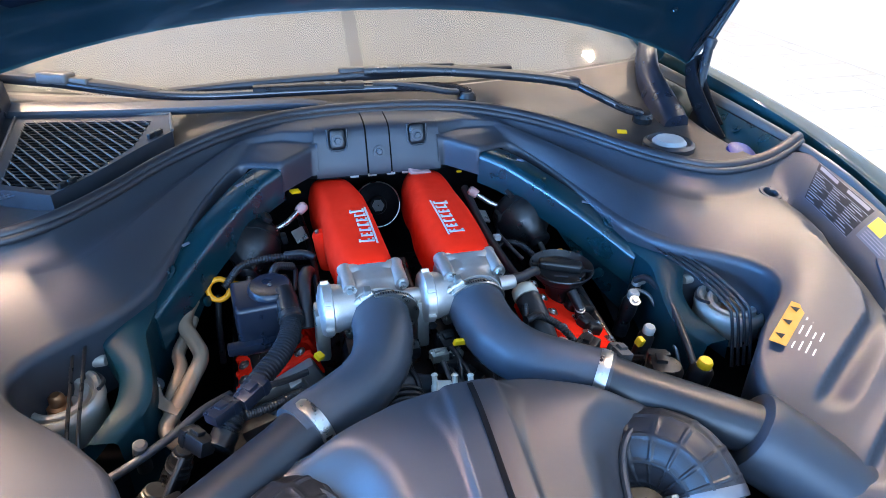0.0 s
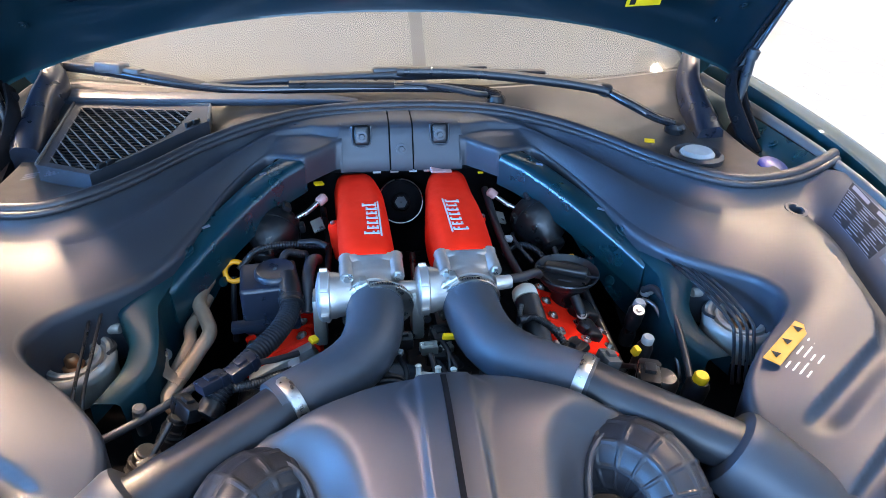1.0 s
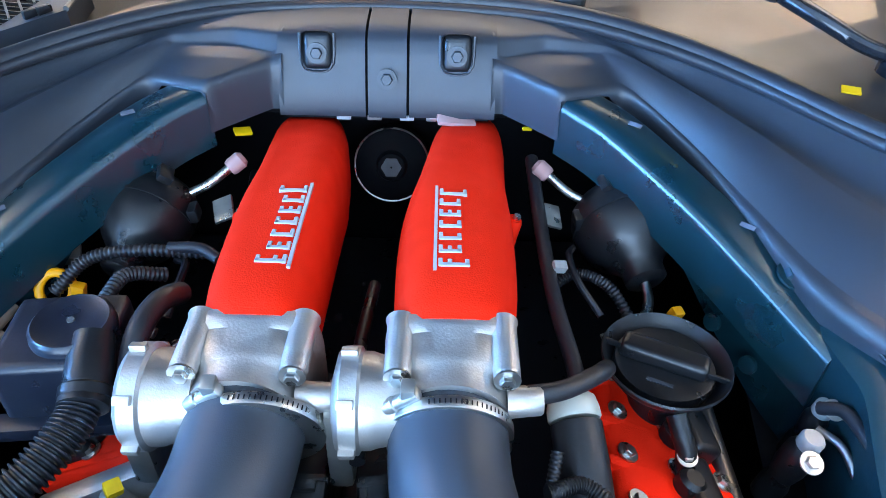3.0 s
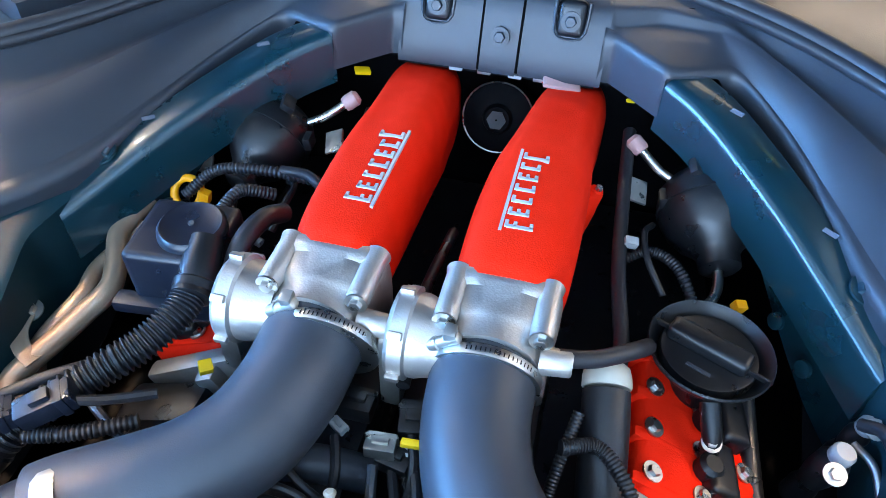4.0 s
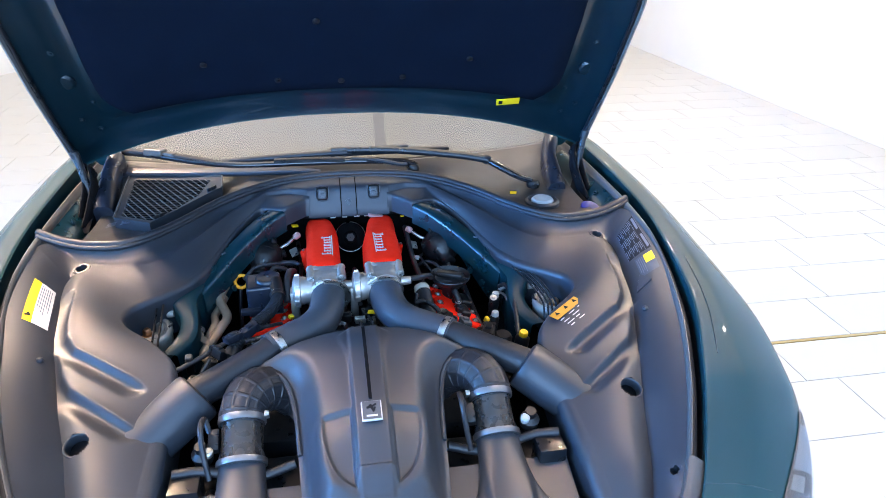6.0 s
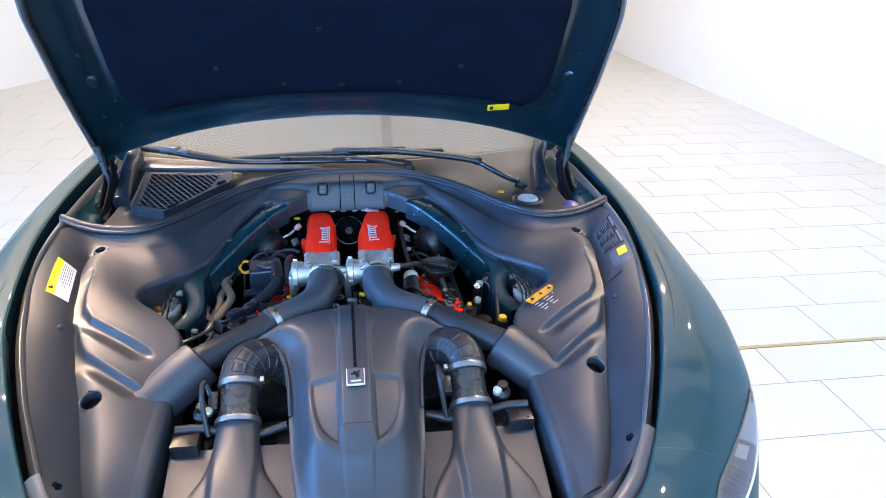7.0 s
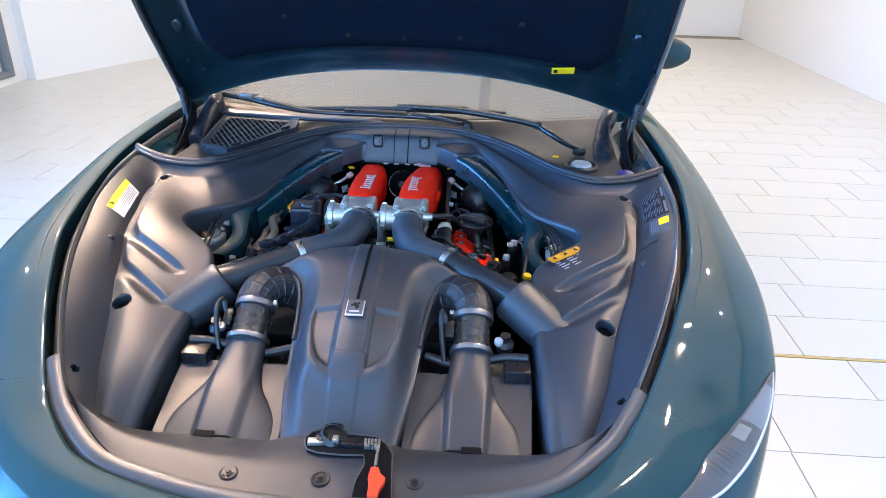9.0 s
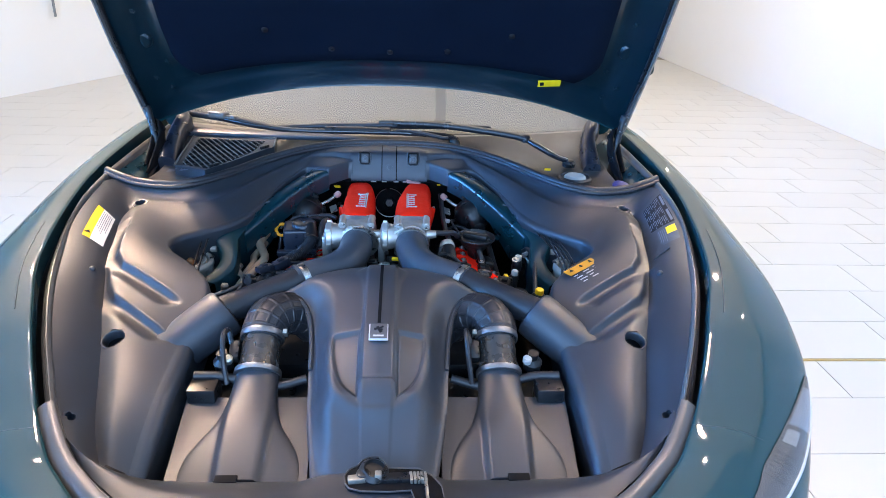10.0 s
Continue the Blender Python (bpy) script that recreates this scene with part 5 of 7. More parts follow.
# ---- intake pipes ----
for s in (1, -1):
    pipe = thing("intake_pipe", (s * 0.25, -0.18, 0.80), "matt black intake hose and pipe with bright clamps", "intake pipe", "intake pipes")
    bm = nb()
    path = spline([(0.070, 0.050, 0.889), (0.0705, 0.020, 0.886), (0.074, -0.020, 0.880), (0.088, -0.062, 0.873), (0.115, -0.095, 0.868), (0.150, -0.119, 0.865), (0.190, -0.142, 0.862), (0.208, -0.154, 0.860)], 6)
    tube(bm, [flip((p[0] + (0.0 if s > 0 else 0.006), p[1], p[2]), s) for p in path], lambda t: 0.0445 - 0.0065 * t, 32)
    part("silicone_hose", bm, HOSE, pipe)
    bm = nb()
    a, b = np.array((0.182, -0.138, 0.8625)), np.array((0.385, -0.276, 0.832))
    tube(bm, [flip(a + (b - a) * t, s) for t in np.linspace(0, 1, 9)], lambda t: 0.0345 + 0.002 * (abs(t - 0.1) < 0.05), 32)
    part("rigid_pipe", bm, PIPE, pipe)
    clamp(flip((0.196, -0.1475, 0.8605), s), (s * 0.203, -0.138, -0.0305), 0.0385, pipe, 0.016, (s * -0.5, -0.8, -0.3))
    c0 = np.array((0.0705 - (0.0 if s > 0 else 0.006), 0.028, 0.887))
    clamp(flip(c0, s), (0, -0.06, -0.012), 0.0448, pipe, 0.009, (-0.55, 0, 0.8))
    # worm-screw barrel beside the slots
    q = Vector((s * c0[0] - 0.030, 0.026, 0.887 + 0.0395))
    bm = nb()
    lathe(bm, q - V(0.016, 0, 0.012), (0.8, -0.02, 0.60), [(0.0, 0), (0.0058, 0.0), (0.0062, 0.003), (0.0062, 0.010), (0.0050, 0.011), (0.0050, 0.030), (0.0035, 0.031), (0, 0.031)], 14)
    part("worm_screw", bm, ZINC, pipe)
    # ring of fine slots on the clamp band
    for k in range(16):
        a = radians(40 + 4.5 * k)
        bm = nb()
        block(bm, (0.0009, 0.0040, 0.0005), Matrix.Translation((s * c0[0] + 0.0474 * math.cos(a), 0.028 - 0.0095 * math.sin(a), 0.887 + 0.0468 * math.sin(a))) @ at(0, 0, 0, 0, 90 - math.degrees(a), 0), 0)
        part("slot", bm, INK, pipe)

# ---- plenums and throttles ----
PLEN = [(0.088, 0.030, 0.116, 0.944, 0.862), (0.105, 0.027, 0.122, 0.949, 0.855), (0.14, 0.025, 0.127, 0.951, 0.848), (0.20, 0.024, 0.130, 0.952, 0.838), (0.26, 0.027, 0.131, 0.951, 0.830), (0.32, 0.036, 0.130, 0.946, 0.820), (0.38, 0.043, 0.133, 0.938, 0.808),
        (0.44, 0.049, 0.137, 0.925, 0.790), (0.50, 0.058, 0.137, 0.900, 0.772), (0.545, 0.066, 0.132, 0.868, 0.76)]
PLEN_S = spline(PLEN, 6)


def plen_top(y):
    return float(np.interp(y, [p[0] for p in PLEN], [p[3] for p in PLEN]))


for s in (1, -1):
    plenum = thing("intake_plenum", (s * 0.09, 0.28, 0.80), "bright red wrinkle-painted intake plenum", "intake plenum", "red plenums")
    bm = nb()
    rings = []
    for y, x0, x1, zt, zb in PLEN_S:
        if s < 0:
            x0 = max(x0, 0.037 + 0.012 * (y - 0.1))
        cx, cz, rx, rz = (x0 + x1) / 2, (zt + zb) / 2, (x1 - x0) / 2, (zt - zb) / 2
        ring = []
        for j in range(40):
            t = 2 * math.pi * j / 40
            ca, sa = math.cos(t), math.sin(t)
            p = 0.50 if sa > 0 else 0.55
            px = cx + rx * math.copysign(abs(ca) ** p, ca) * (1 if sa < 0.2 else 1 - 0.10 * sa)
            pz = cz + rz * math.copysign(abs(sa) ** 0.55, sa)
            # a soft valley beside the raised letter field
            pz -= 0.006 * math.exp(-((px - 0.098) / 0.016) ** 2) * math.exp(-((y - 0.30) / 0.09) ** 2) * (1 if sa > 0.3 else 0)
            ring.append(flip((px, y, pz), s))
        rings.append(ring)
    loft(bm, rings)
    part("casting", bm, RED, plenum, sharp=50)
    for yy, xx, zz, r in ((0.285, 0.148, 0.900, 0.013 if s < 0 else 0.009), (0.105, 0.125, 0.888, 0.010)):
        bm = nb()
        lathe(bm, (s * (xx - 0.016), yy, zz - 0.02), (s * 0.35, 0.0, 1), [(r * 1.9, -0.05), (r * 1.45, -0.012), (r * 1.2, 0.0), (r, 0.014), (r * 0.8, 0.018), (0, 0.0182)], 18)
        boss = part("boss", bm, RED, plenum)
        bolt("bolt", (s * (xx - 0.009), yy, zz - 0.003), (s * 0.35, 0, 1), 0.0042, STEEL, boss, False)
    # raised silver lettering, drawn as plain bars, with its rule
    bm = nb()
    y0, y1 = 0.135, 0.258
    rule_x = s * 0.058
    loft(bm, [[(rule_x + dx, y, plen_top(y) - 0.0030 + dz) for dx, dz in ((-0.0014, 0), (-0.0014, 0.0035), (0.0014, 0.0035), (0.0014, 0))] for y in np.linspace(y0, y1, 5)])
    part("emblem_rule", bm, SILVER, plenum)
    sgn = -1 if s < 0 else 1
    for n in range(7):
        yc = y0 + 0.010 + (y1 - y0 - 0.020) * n / 6
        long = 0.024 if n in (0, 6) else 0.018
        xc = rule_x + sgn * (0.004 + long / 2)
        zc = plen_top(yc) - 0.0012
        bm = nb()
        block(bm, (long, 0.0046, 0.0042), at(xc, yc - 0.003, zc), 0.0006, 1)
        block(bm, (0.0035, 0.010, 0.0042), at(rule_x + sgn * (0.0045), yc, zc), 0.0006, 1)
        block(bm, (0.0035, 0.010 if n % 2 else 0.008, 0.0042), at(rule_x + sgn * (0.002 + long), yc, zc), 0.0006, 1)
        if n in (0, 1, 4):
            block(bm, (0.0035, 0.008, 0.0042), at(rule_x + sgn * 0.012, yc, zc), 0.0006, 1)
        part("emblem_bar", bm, SILVER, plenum)

    tx = 0.072 if s > 0 else -0.078
    th = thing("throttle_body", (tx, 0.06, 0.84), "cast aluminium throttle body with a round motor housing", "throttle body", "throttle bodies")
    bm = nb()
    rings = []
    for y, r, p in ((0.030, 0.0435, 1.0), (0.046, 0.0440, 1.0), (0.050, 0.0455, 0.9), (0.056, 0.0465, 0.7), (0.078, 0.0475, 0.6), (0.082, 0.0505, 0.55), (0.093, 0.0515, 0.5), (0.097, 0.050, 0.5)):
        rings.append(superring((tx, y, 0.893), r, r * 0.98, 48, p))
    loft(bm, rings)
    part("casting", bm, CAST, th, sharp=35)
    for dx in (-1, 1):
        for dz in (-1, 1):
            bm = nb()
            c = (tx + dx * 0.0385, 0.040, 0.893 + dz * 0.0385)
            lathe(bm, c, (0, 1, 0), [(0.0085, 0), (0.0100, 0.004), (0.0105, 0.050), (0.0120, 0.056)], 18)
            lug = part("lug", bm, CAST, th)
            bolt("bolt", c, (0, -1, 0), 0.0058, STEEL, lug)
    bm = nb()
    lathe(bm, (tx - 0.052, 0.047, 0.898), (-1, 0, 0), [(0.030, -0.02), (0.034, 0.0), (0.036, 0.006), (0.036, 0.012), (0.0395, 0.014), (0.0395, 0.026), (0.036, 0.030), (0.020, 0.034), (0, 0.0345)], 40)
    motor = part("motor_housing", bm, CAST, th)
    bm = nb()
    block(bm, (0.020, 0.040, 0.085), at(tx - 0.082, 0.044, 0.862), 0.006)
    part("gear_cover", bm, ZINC, motor)
    for k in range(6):
        a = radians(60 * k + 15)
        bm = nb()
        block(bm, (0.012, 0.007, 0.007), at(tx - 0.073, 0.047 + 0.0405 * math.cos(a), 0.898 + 0.0405 * math.sin(a), math.degrees(a), 0, 0), 0.0015)
        part("clip", bm, CAST, motor)
    bm = nb()
    lathe(bm, (tx + 0.040, 0.040, 0.908), (1, 0, 0.05), [(0.0125, 0), (0.0115, 0.010), (0.0105, 0.024), (0.0090, 0.026), (0.0070, 0.020), (0.004, 0.018)], 24)
    part("spigot", bm, CAST, th)

# ---- braces ----
BR = [(0.205, 0.405, 0.978), (0.245, 0.368, 0.967), (0.285, 0.318, 0.950), (0.325, 0.265, 0.930), (0.36, 0.215, 0.909), (0.395, 0.165, 0.886), (0.415, 0.135, 0.873)]
for s in (1, -1):
    brace = thing("strut_brace", (s * 0.32, 0.26, 0.90), "dark teal painted diagonal strut brace", "strut brace", "strut braces")
    bm = nb()
    path = spline(BR, 6)
    rings = []
    for i, p in enumerate(path):
        d = path[min(i + 1, len(path) - 1)] - path[max(i - 1, 0)]
        out = np.array((-d[1], d[0], 0))
        out /= np.linalg.norm(out)
        w = 0.024 - 0.003 * i / len(path)
        sec = [(-w - 0.006, -0.060), (-w - 0.003, -0.012), (-w - 0.0018, -0.0065), (-w + 0.001, -0.0025), (-w + 0.005, 0.0), (-w + 0.011, 0.0012), (w - 0.006, 0.002), (w, 0.0), (w + 0.004, -0.010), (w + 0.004, -0.055)]
        rings.append([flip(p + out * a + np.array((0, 0, b)), s) for a, b in sec])
    loft(bm, rings)
    part("beam", bm, BAY, brace, sharp=30)
    # gusset plate below the inner edge of the beam
    bm = nb()
    g = [(0.300, 0.265, 0.890), (0.338, 0.215, 0.862), (0.372, 0.168, 0.846), (0.402, 0.128, 0.848)]
    loft(bm, [[flip(q, s) for q in ((x, y, z), (x + 0.003, y + 0.002, z), (x + 0.006, y + 0.004, z - drop), (x + 0.003, y + 0.002, z - drop))] for (x, y, z), drop in zip(spline(g, 5), np.linspace(0.02, 0.11, 16))])
    part("gusset", bm, BAY, brace, sharp=30)
    for b in ((0.381, 0.197, 0.902), (0.408, 0.163, 0.886)):
        bolt("bolt", flip(b, s), (s * 0.3, -0.4, 1), 0.0085, BAY, brace)
    for b in ((0.262, 0.358, 0.9665), (0.352, 0.243, 0.9225)):
        bm = nb()
        block(bm, (0.014, 0.005, 0.001), at(s * b[0], b[1], b[2] + 0.0012, 20, 0, s * -40), 0.0)
        part("paint_mark", bm, PRINT, brace)
    # foot of the brace and inner arch panel
    arch = thing("inner_arch", (s * 0.45, 0.0, 0.78), "dark teal painted inner wheel-arch panel", "inner arch", "inner arches")
    bm = nb()
    left = spline([(0.472, 0.125, 0.890), (0.468, 0.094, 0.885), (0.460, 0.072, 0.874), (0.446, 0.048, 0.860), (0.438, 0.026, 0.846), (0.442, -0.004, 0.832), (0.456, -0.030, 0.822), (0.478, -0.056, 0.808)], 5)
    right = spline([(0.392, 0.165, 0.886), (0.404, 0.112, 0.880), (0.410, 0.084, 0.874), (0.404, 0.048, 0.862), (0.400, 0.012, 0.846), (0.404, -0.014, 0.830), (0.420, -0.036, 0.818), (0.444, -0.056, 0.804)], 5)
    rows = []
    for a, b in zip(left, right):
        a, b = np.array(a), np.array(b)
        row = [a + (0.004, 0, -0.040), a + (0.003, 0, -0.004)] + [a + (b - a) * f + np.array((0, -0.0015, 0.0015)) * math.sin(math.pi * f) for f in (0.06, 0.3, 0.5, 0.7, 0.94)] + [b + (-0.003, 0, -0.004), b + (-0.004, 0.006, -0.05), b + (-0.004, 0.010, -0.13)]
        rows.append([flip(p, s) for p in row])
    sheet(bm, rows)
    part("leg", bm, ARCH, arch, sharp=40)
    # rolled front edge of the foot plate and the sealed seam on it
    bm = nb()
    tube(bm, [flip(p, s) for p in spline([(0.470, 0.120, 0.8815), (0.455, 0.128, 0.8835), (0.438, 0.132, 0.8835), (0.425, 0.140, 0.8845)], 5)], 0.0022, 6)
    part("seam", bm, BAY, arch)
    # pan under the arch, blackened for the shade down there
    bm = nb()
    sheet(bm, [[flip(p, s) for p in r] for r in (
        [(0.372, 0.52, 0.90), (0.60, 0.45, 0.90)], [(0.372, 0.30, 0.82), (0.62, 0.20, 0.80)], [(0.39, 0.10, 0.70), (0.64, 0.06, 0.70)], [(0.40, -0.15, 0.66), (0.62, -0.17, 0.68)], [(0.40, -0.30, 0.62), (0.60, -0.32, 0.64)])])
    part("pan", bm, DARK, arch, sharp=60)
    for q in ((0.330, 0.205, 0.835), (0.358, 0.168, 0.815)):
        bm = nb()
        lathe(bm, flip(q, s), (-s * 0.8, -0.5, 0.2), [(0.009, -0.002), (0.009, 0.002), (0.006, 0.003), (0, 0.003)], 16)
        part("grommet", bm, BAY, arch)

    # damper top
    damper = thing("damper_top", (s * 0.511, 0.0, 0.80), "silver damper top mount with a copper-coloured nut", "damper mount", "damper mounts")
    bm = nb()
    dx, dy = s * 0.520, 0.016 if s < 0 else 0.004
    lathe(bm, (dx, dy, 0.832), (0, -0.08, 1), [(0.056, -0.05), (0.058, -0.014), (0.060, -0.010), (0.060, -0.002), (0.058, 0.004), (0.053, 0.008), (0.048, 0.006), (0.046, -0.002), (0.042, -0.004), (0.040, 0.004), (0.036, 0.006), (0.031, 0.004), (0.028, -0.008), (0.024, -0.016), (0.010, -0.018), (0.0, -0.018)], 48)
    part("mount", bm, ALLOY, damper)
    bm = nb()
    lathe(bm, (dx, dy, 0.814), (0, -0.08, 1), [(0.016, 0), (0.016, 0.010), (0.011, 0.012), (0.010, 0.024), (0.006, 0.028), (0, 0.028)], 12)
    part("nut", bm, COPPER, damper)
    bm = nb()
    tube(bm, spline([(dx + s * 0.060 * math.cos(a), dy + 0.056 * math.sin(a), 0.846 + 0.010 * math.sin(2 * a)) for a in [radians(v) for v in range(20, 200, 25)]], 4), 0.0028, 8)
    part("wire_loop", bm, RUBBER, damper)
    bm = nb()
    tube(bm, [(s * 0.552, 0.080, 0.846), (s * 0.546, 0.079, 0.846), (s * 0.500, 0.072, 0.848), (s * 0.462, 0.066, 0.848)], lambda t: 0.0125 if t < 0.7 else 0.008, 14)
    canister = part("canister", bm, ALLOY, damper, "silver reservoir canister")
    for k in range(3):
        bm = nb()
        lathe(bm, (s * (0.542 - 0.018 * k), 0.0785 - 0.002 * k, 0.8465), (s * -1, -0.1, 0), [(0.0125, -0.002), (0.0140, -0.001), (0.0140, 0.003), (0.0125, 0.004)], 18)
        part("band", bm, STEEL, canister)
    # brake lines
    if s > 0:
        lines_b = [[(0.418 + 0.011 * k, 0.150, 0.892 - 0.002 * k), (0.430 + 0.011 * k, 0.10, 0.890), (0.452 + 0.011 * k, 0.02, 0.884), (0.466 + 0.011 * k, -0.045, 0.870), (0.468 + 0.011 * k, -0.065, 0.850), (0.468 + 0.011 * k, -0.09, 0.78)] for k in range(4)]
    else:
        lines_b = [[(-0.494 + 0.015 * k, 0.092, 0.882), (-0.496 + 0.015 * k, 0.080, 0.889), (-0.496 + 0.015 * k, 0.055, 0.880), (-0.494 + 0.014 * k, 0.0, 0.862), (-0.492 + 0.013 * k, -0.07, 0.835), (-0.490 + 0.012 * k, -0.10, 0.80)] for k in range(2)]
    for line_b in lines_b:
        bm = nb()
        tube(bm, spline(line_b, 6), 0.0027, 8)
        solo("brake_line", bm, BLACK, "thin dark bent brake line beside the damper", "brake line", group="brake lines")


# ---- front slam panel and latch ----
slam = thing("slam_panel", (0, -0.74, 0.69), "dark plastic slam panel cover across the nose", "slam panel")
bm = nb()
rows = []
fl = [p for p in flange_s if p[1] < -0.62]
fx, fy, fz = [p[0] for p in fl][::-1], [p[1] for p in fl][::-1], [p[2] for p in fl][::-1]
for k in range(-40, 41):
    x = 0.56 * k / 40
    ax = abs(x)
    yf, zf = float(np.interp(ax, fx, fy)), float(np.interp(ax, fx, fz))
    yb = -0.650 - 0.004 * (ax < 0.12)
    zb = 0.676 + 0.028 * max(1 - (ax / 0.13) ** 2, 0) ** 0.5
    row = []
    for j in range(15):
        f = j / 14
        y = yb + (yf - yb) * f
        z = zb + (zf + 0.004 - zb) * min(f * 1.6, 1) ** 0.8 + 0.012 * math.sin(math.pi * f)
        row.append((x, y, z))
    row.insert(0, (x, yb + 0.004, zb - 0.05))
    rows.append(row)
sheet(bm, rows)
part("shell", bm, PANEL, slam, sharp=60)
for x, y, z in ((-0.351, -0.737, 0.7235), (-0.174, -0.797, 0.722), (0.0, -0.797, 0.722), (0.175, -0.790, 0.722), (0.351, -0.737, 0.7235)):
    bm = nb()
    lathe(bm, (x, y, z + 0.002), (0, -0.05, 1), [(0.0180, -0.004), (0.0180, 0.0010), (0.0160, 0.0020), (0.0140, 0.0012), (0.0135, 0.0002), (0, 0.0002)], 28)
    cup = part("bolt_cup", bm, BLACK, slam, "round sunk bolt cup")
    bolt("bolt", (x, y, z + 0.0024), (0, -0.05, 1), 0.0050, BLACK, cup)
for s in (1, -1):
    # near-black slabs laid on top, the shade of cutouts that aren't modelled
    bm = nb()
    block(bm, (0.042, 0.018, 0.006), at(s * 0.277, -0.664, 0.6945, 8, 0, 0), 0.0025)
    part("notch", bm, DARK, slam)
    bm = nb()
    block(bm, (0.045, 0.018, 0.006), at(s * 0.475, -0.676, 0.722, 8, s * -8, s * 22), 0.0025)
    part("notch", bm, DARK, slam)
latch = thing("bonnet_latch", (0.02, -0.70, 0.70), "bonnet latch on a near-black plate for recess shade, with a red release lever", "latch")
def lid_z(y):
    return 0.7290 - 0.05 * max(-0.78 - y, 0)


outline = [(-0.050, -0.714), (-0.052, -0.695), (-0.044, -0.678), (-0.029, -0.669), (-0.022, -0.654), (-0.008, -0.645), (0.010, -0.647), (0.019, -0.660), (0.025, -0.676), (0.085, -0.679),
           (0.108, -0.697), (0.125, -0.724), (0.131, -0.780), (0.138, -0.838), (0.066, -0.842), (0.066, -0.798), (0.076, -0.757), (0.070, -0.735), (0.030, -0.738), (-0.020, -0.736), (-0.042, -0.728)]
# raised near-black plate, a recess's shade put into flat colour
bm = nb()
low = [bm.verts.new((x, y, lid_z(y) - 0.012)) for x, y in outline]
top = [bm.verts.new((x, y, lid_z(y))) for x, y in outline]
bm.faces.new(top)
for k in range(len(top)):
    bm.faces.new((low[k], low[(k + 1) % len(top)], top[(k + 1) % len(top)], top[k]))
part("recess", bm, DARK, latch)
bm = nb()
tube(bm, [(x, y, lid_z(y) + 0.0008) for x, y in outline + outline[:1]], 0.0016, 6)
part("recess_lip", bm, SEALGREY, latch)
bm = nb()
lathe(bm, (0.0, -0.690, 0.727), (0.2, -0.2, 1), [(0.026, 0), (0.028, 0.010), (0.020, 0.018), (0.018, 0.010)], 24)
lathe(bm, (-0.018, -0.700, 0.725), (0, 0, 1), [(0.012, 0), (0.012, 0.016), (0.008, 0.018)], 16)
part("catch", bm, BLACK, latch)
bm = nb()
block(bm, (0.040, 0.016, 0.014), at(-0.025, -0.708, 0.731, 0, 0, 8), 0.003)
block(bm, (0.012, 0.014, 0.022), at(0.01, -0.706, 0.734, 0, 0, 0), 0.002)
part("pawl", bm, ZINC, latch)
bm = nb()
block(bm, (0.060, 0.020, 0.012), at(0.045, -0.705, 0.731, 0, 0, 2), 0.003)
part("housing", bm, BLACK, latch)
bm = nb()
for k in range(5):
    block(bm, (0.005, 0.022, 0.010), at(0.070 + 0.0065 * k, -0.708, 0.735, 0, 0, 6), 0.001)
part("guide", bm, ZINC, latch)
bm = nb()
tube(bm, [(0.096, -0.718, 0.736), (0.100, -0.79, 0.738)], 0.0032, 8)
part("rod", bm, STEEL, latch)
bm = nb()
loft(bm, [[(xc + w * a, y, 0.738 + 0.005 * b) for a, b in ((-1, -1), (-1, 1), (1, 1), (1, -1))] for y, w, xc in ((-0.778, 0.007, 0.099), (-0.792, 0.010, 0.101), (-0.803, 0.016, 0.106), (-0.814, 0.014, 0.107), (-0.830, 0.010, 0.105), (-0.850, 0.009, 0.105))])
part("lever", bm, SCARLET, latch, "bright red release lever")

# ---- engine and what sits round it ----
engine = thing("engine_block", (0, 0.0, 0.55), "black engine block deep in the bay", "engine")
bm = nb()
block(bm, (0.62, 0.80, 0.20), at(0, 0.12, 0.60), 0.02)
part("block", bm, BLACK, engine)
# tray, side panels and bulkhead carry the bay's deep shade in their colour
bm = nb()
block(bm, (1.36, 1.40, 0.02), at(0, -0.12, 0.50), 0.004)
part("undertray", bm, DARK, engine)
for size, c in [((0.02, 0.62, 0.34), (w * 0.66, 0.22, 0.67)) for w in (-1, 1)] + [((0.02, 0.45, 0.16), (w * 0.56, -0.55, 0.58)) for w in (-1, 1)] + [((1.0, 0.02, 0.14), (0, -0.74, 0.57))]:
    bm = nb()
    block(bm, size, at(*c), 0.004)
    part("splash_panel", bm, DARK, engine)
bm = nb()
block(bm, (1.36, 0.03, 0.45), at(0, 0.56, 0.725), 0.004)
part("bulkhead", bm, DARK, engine)
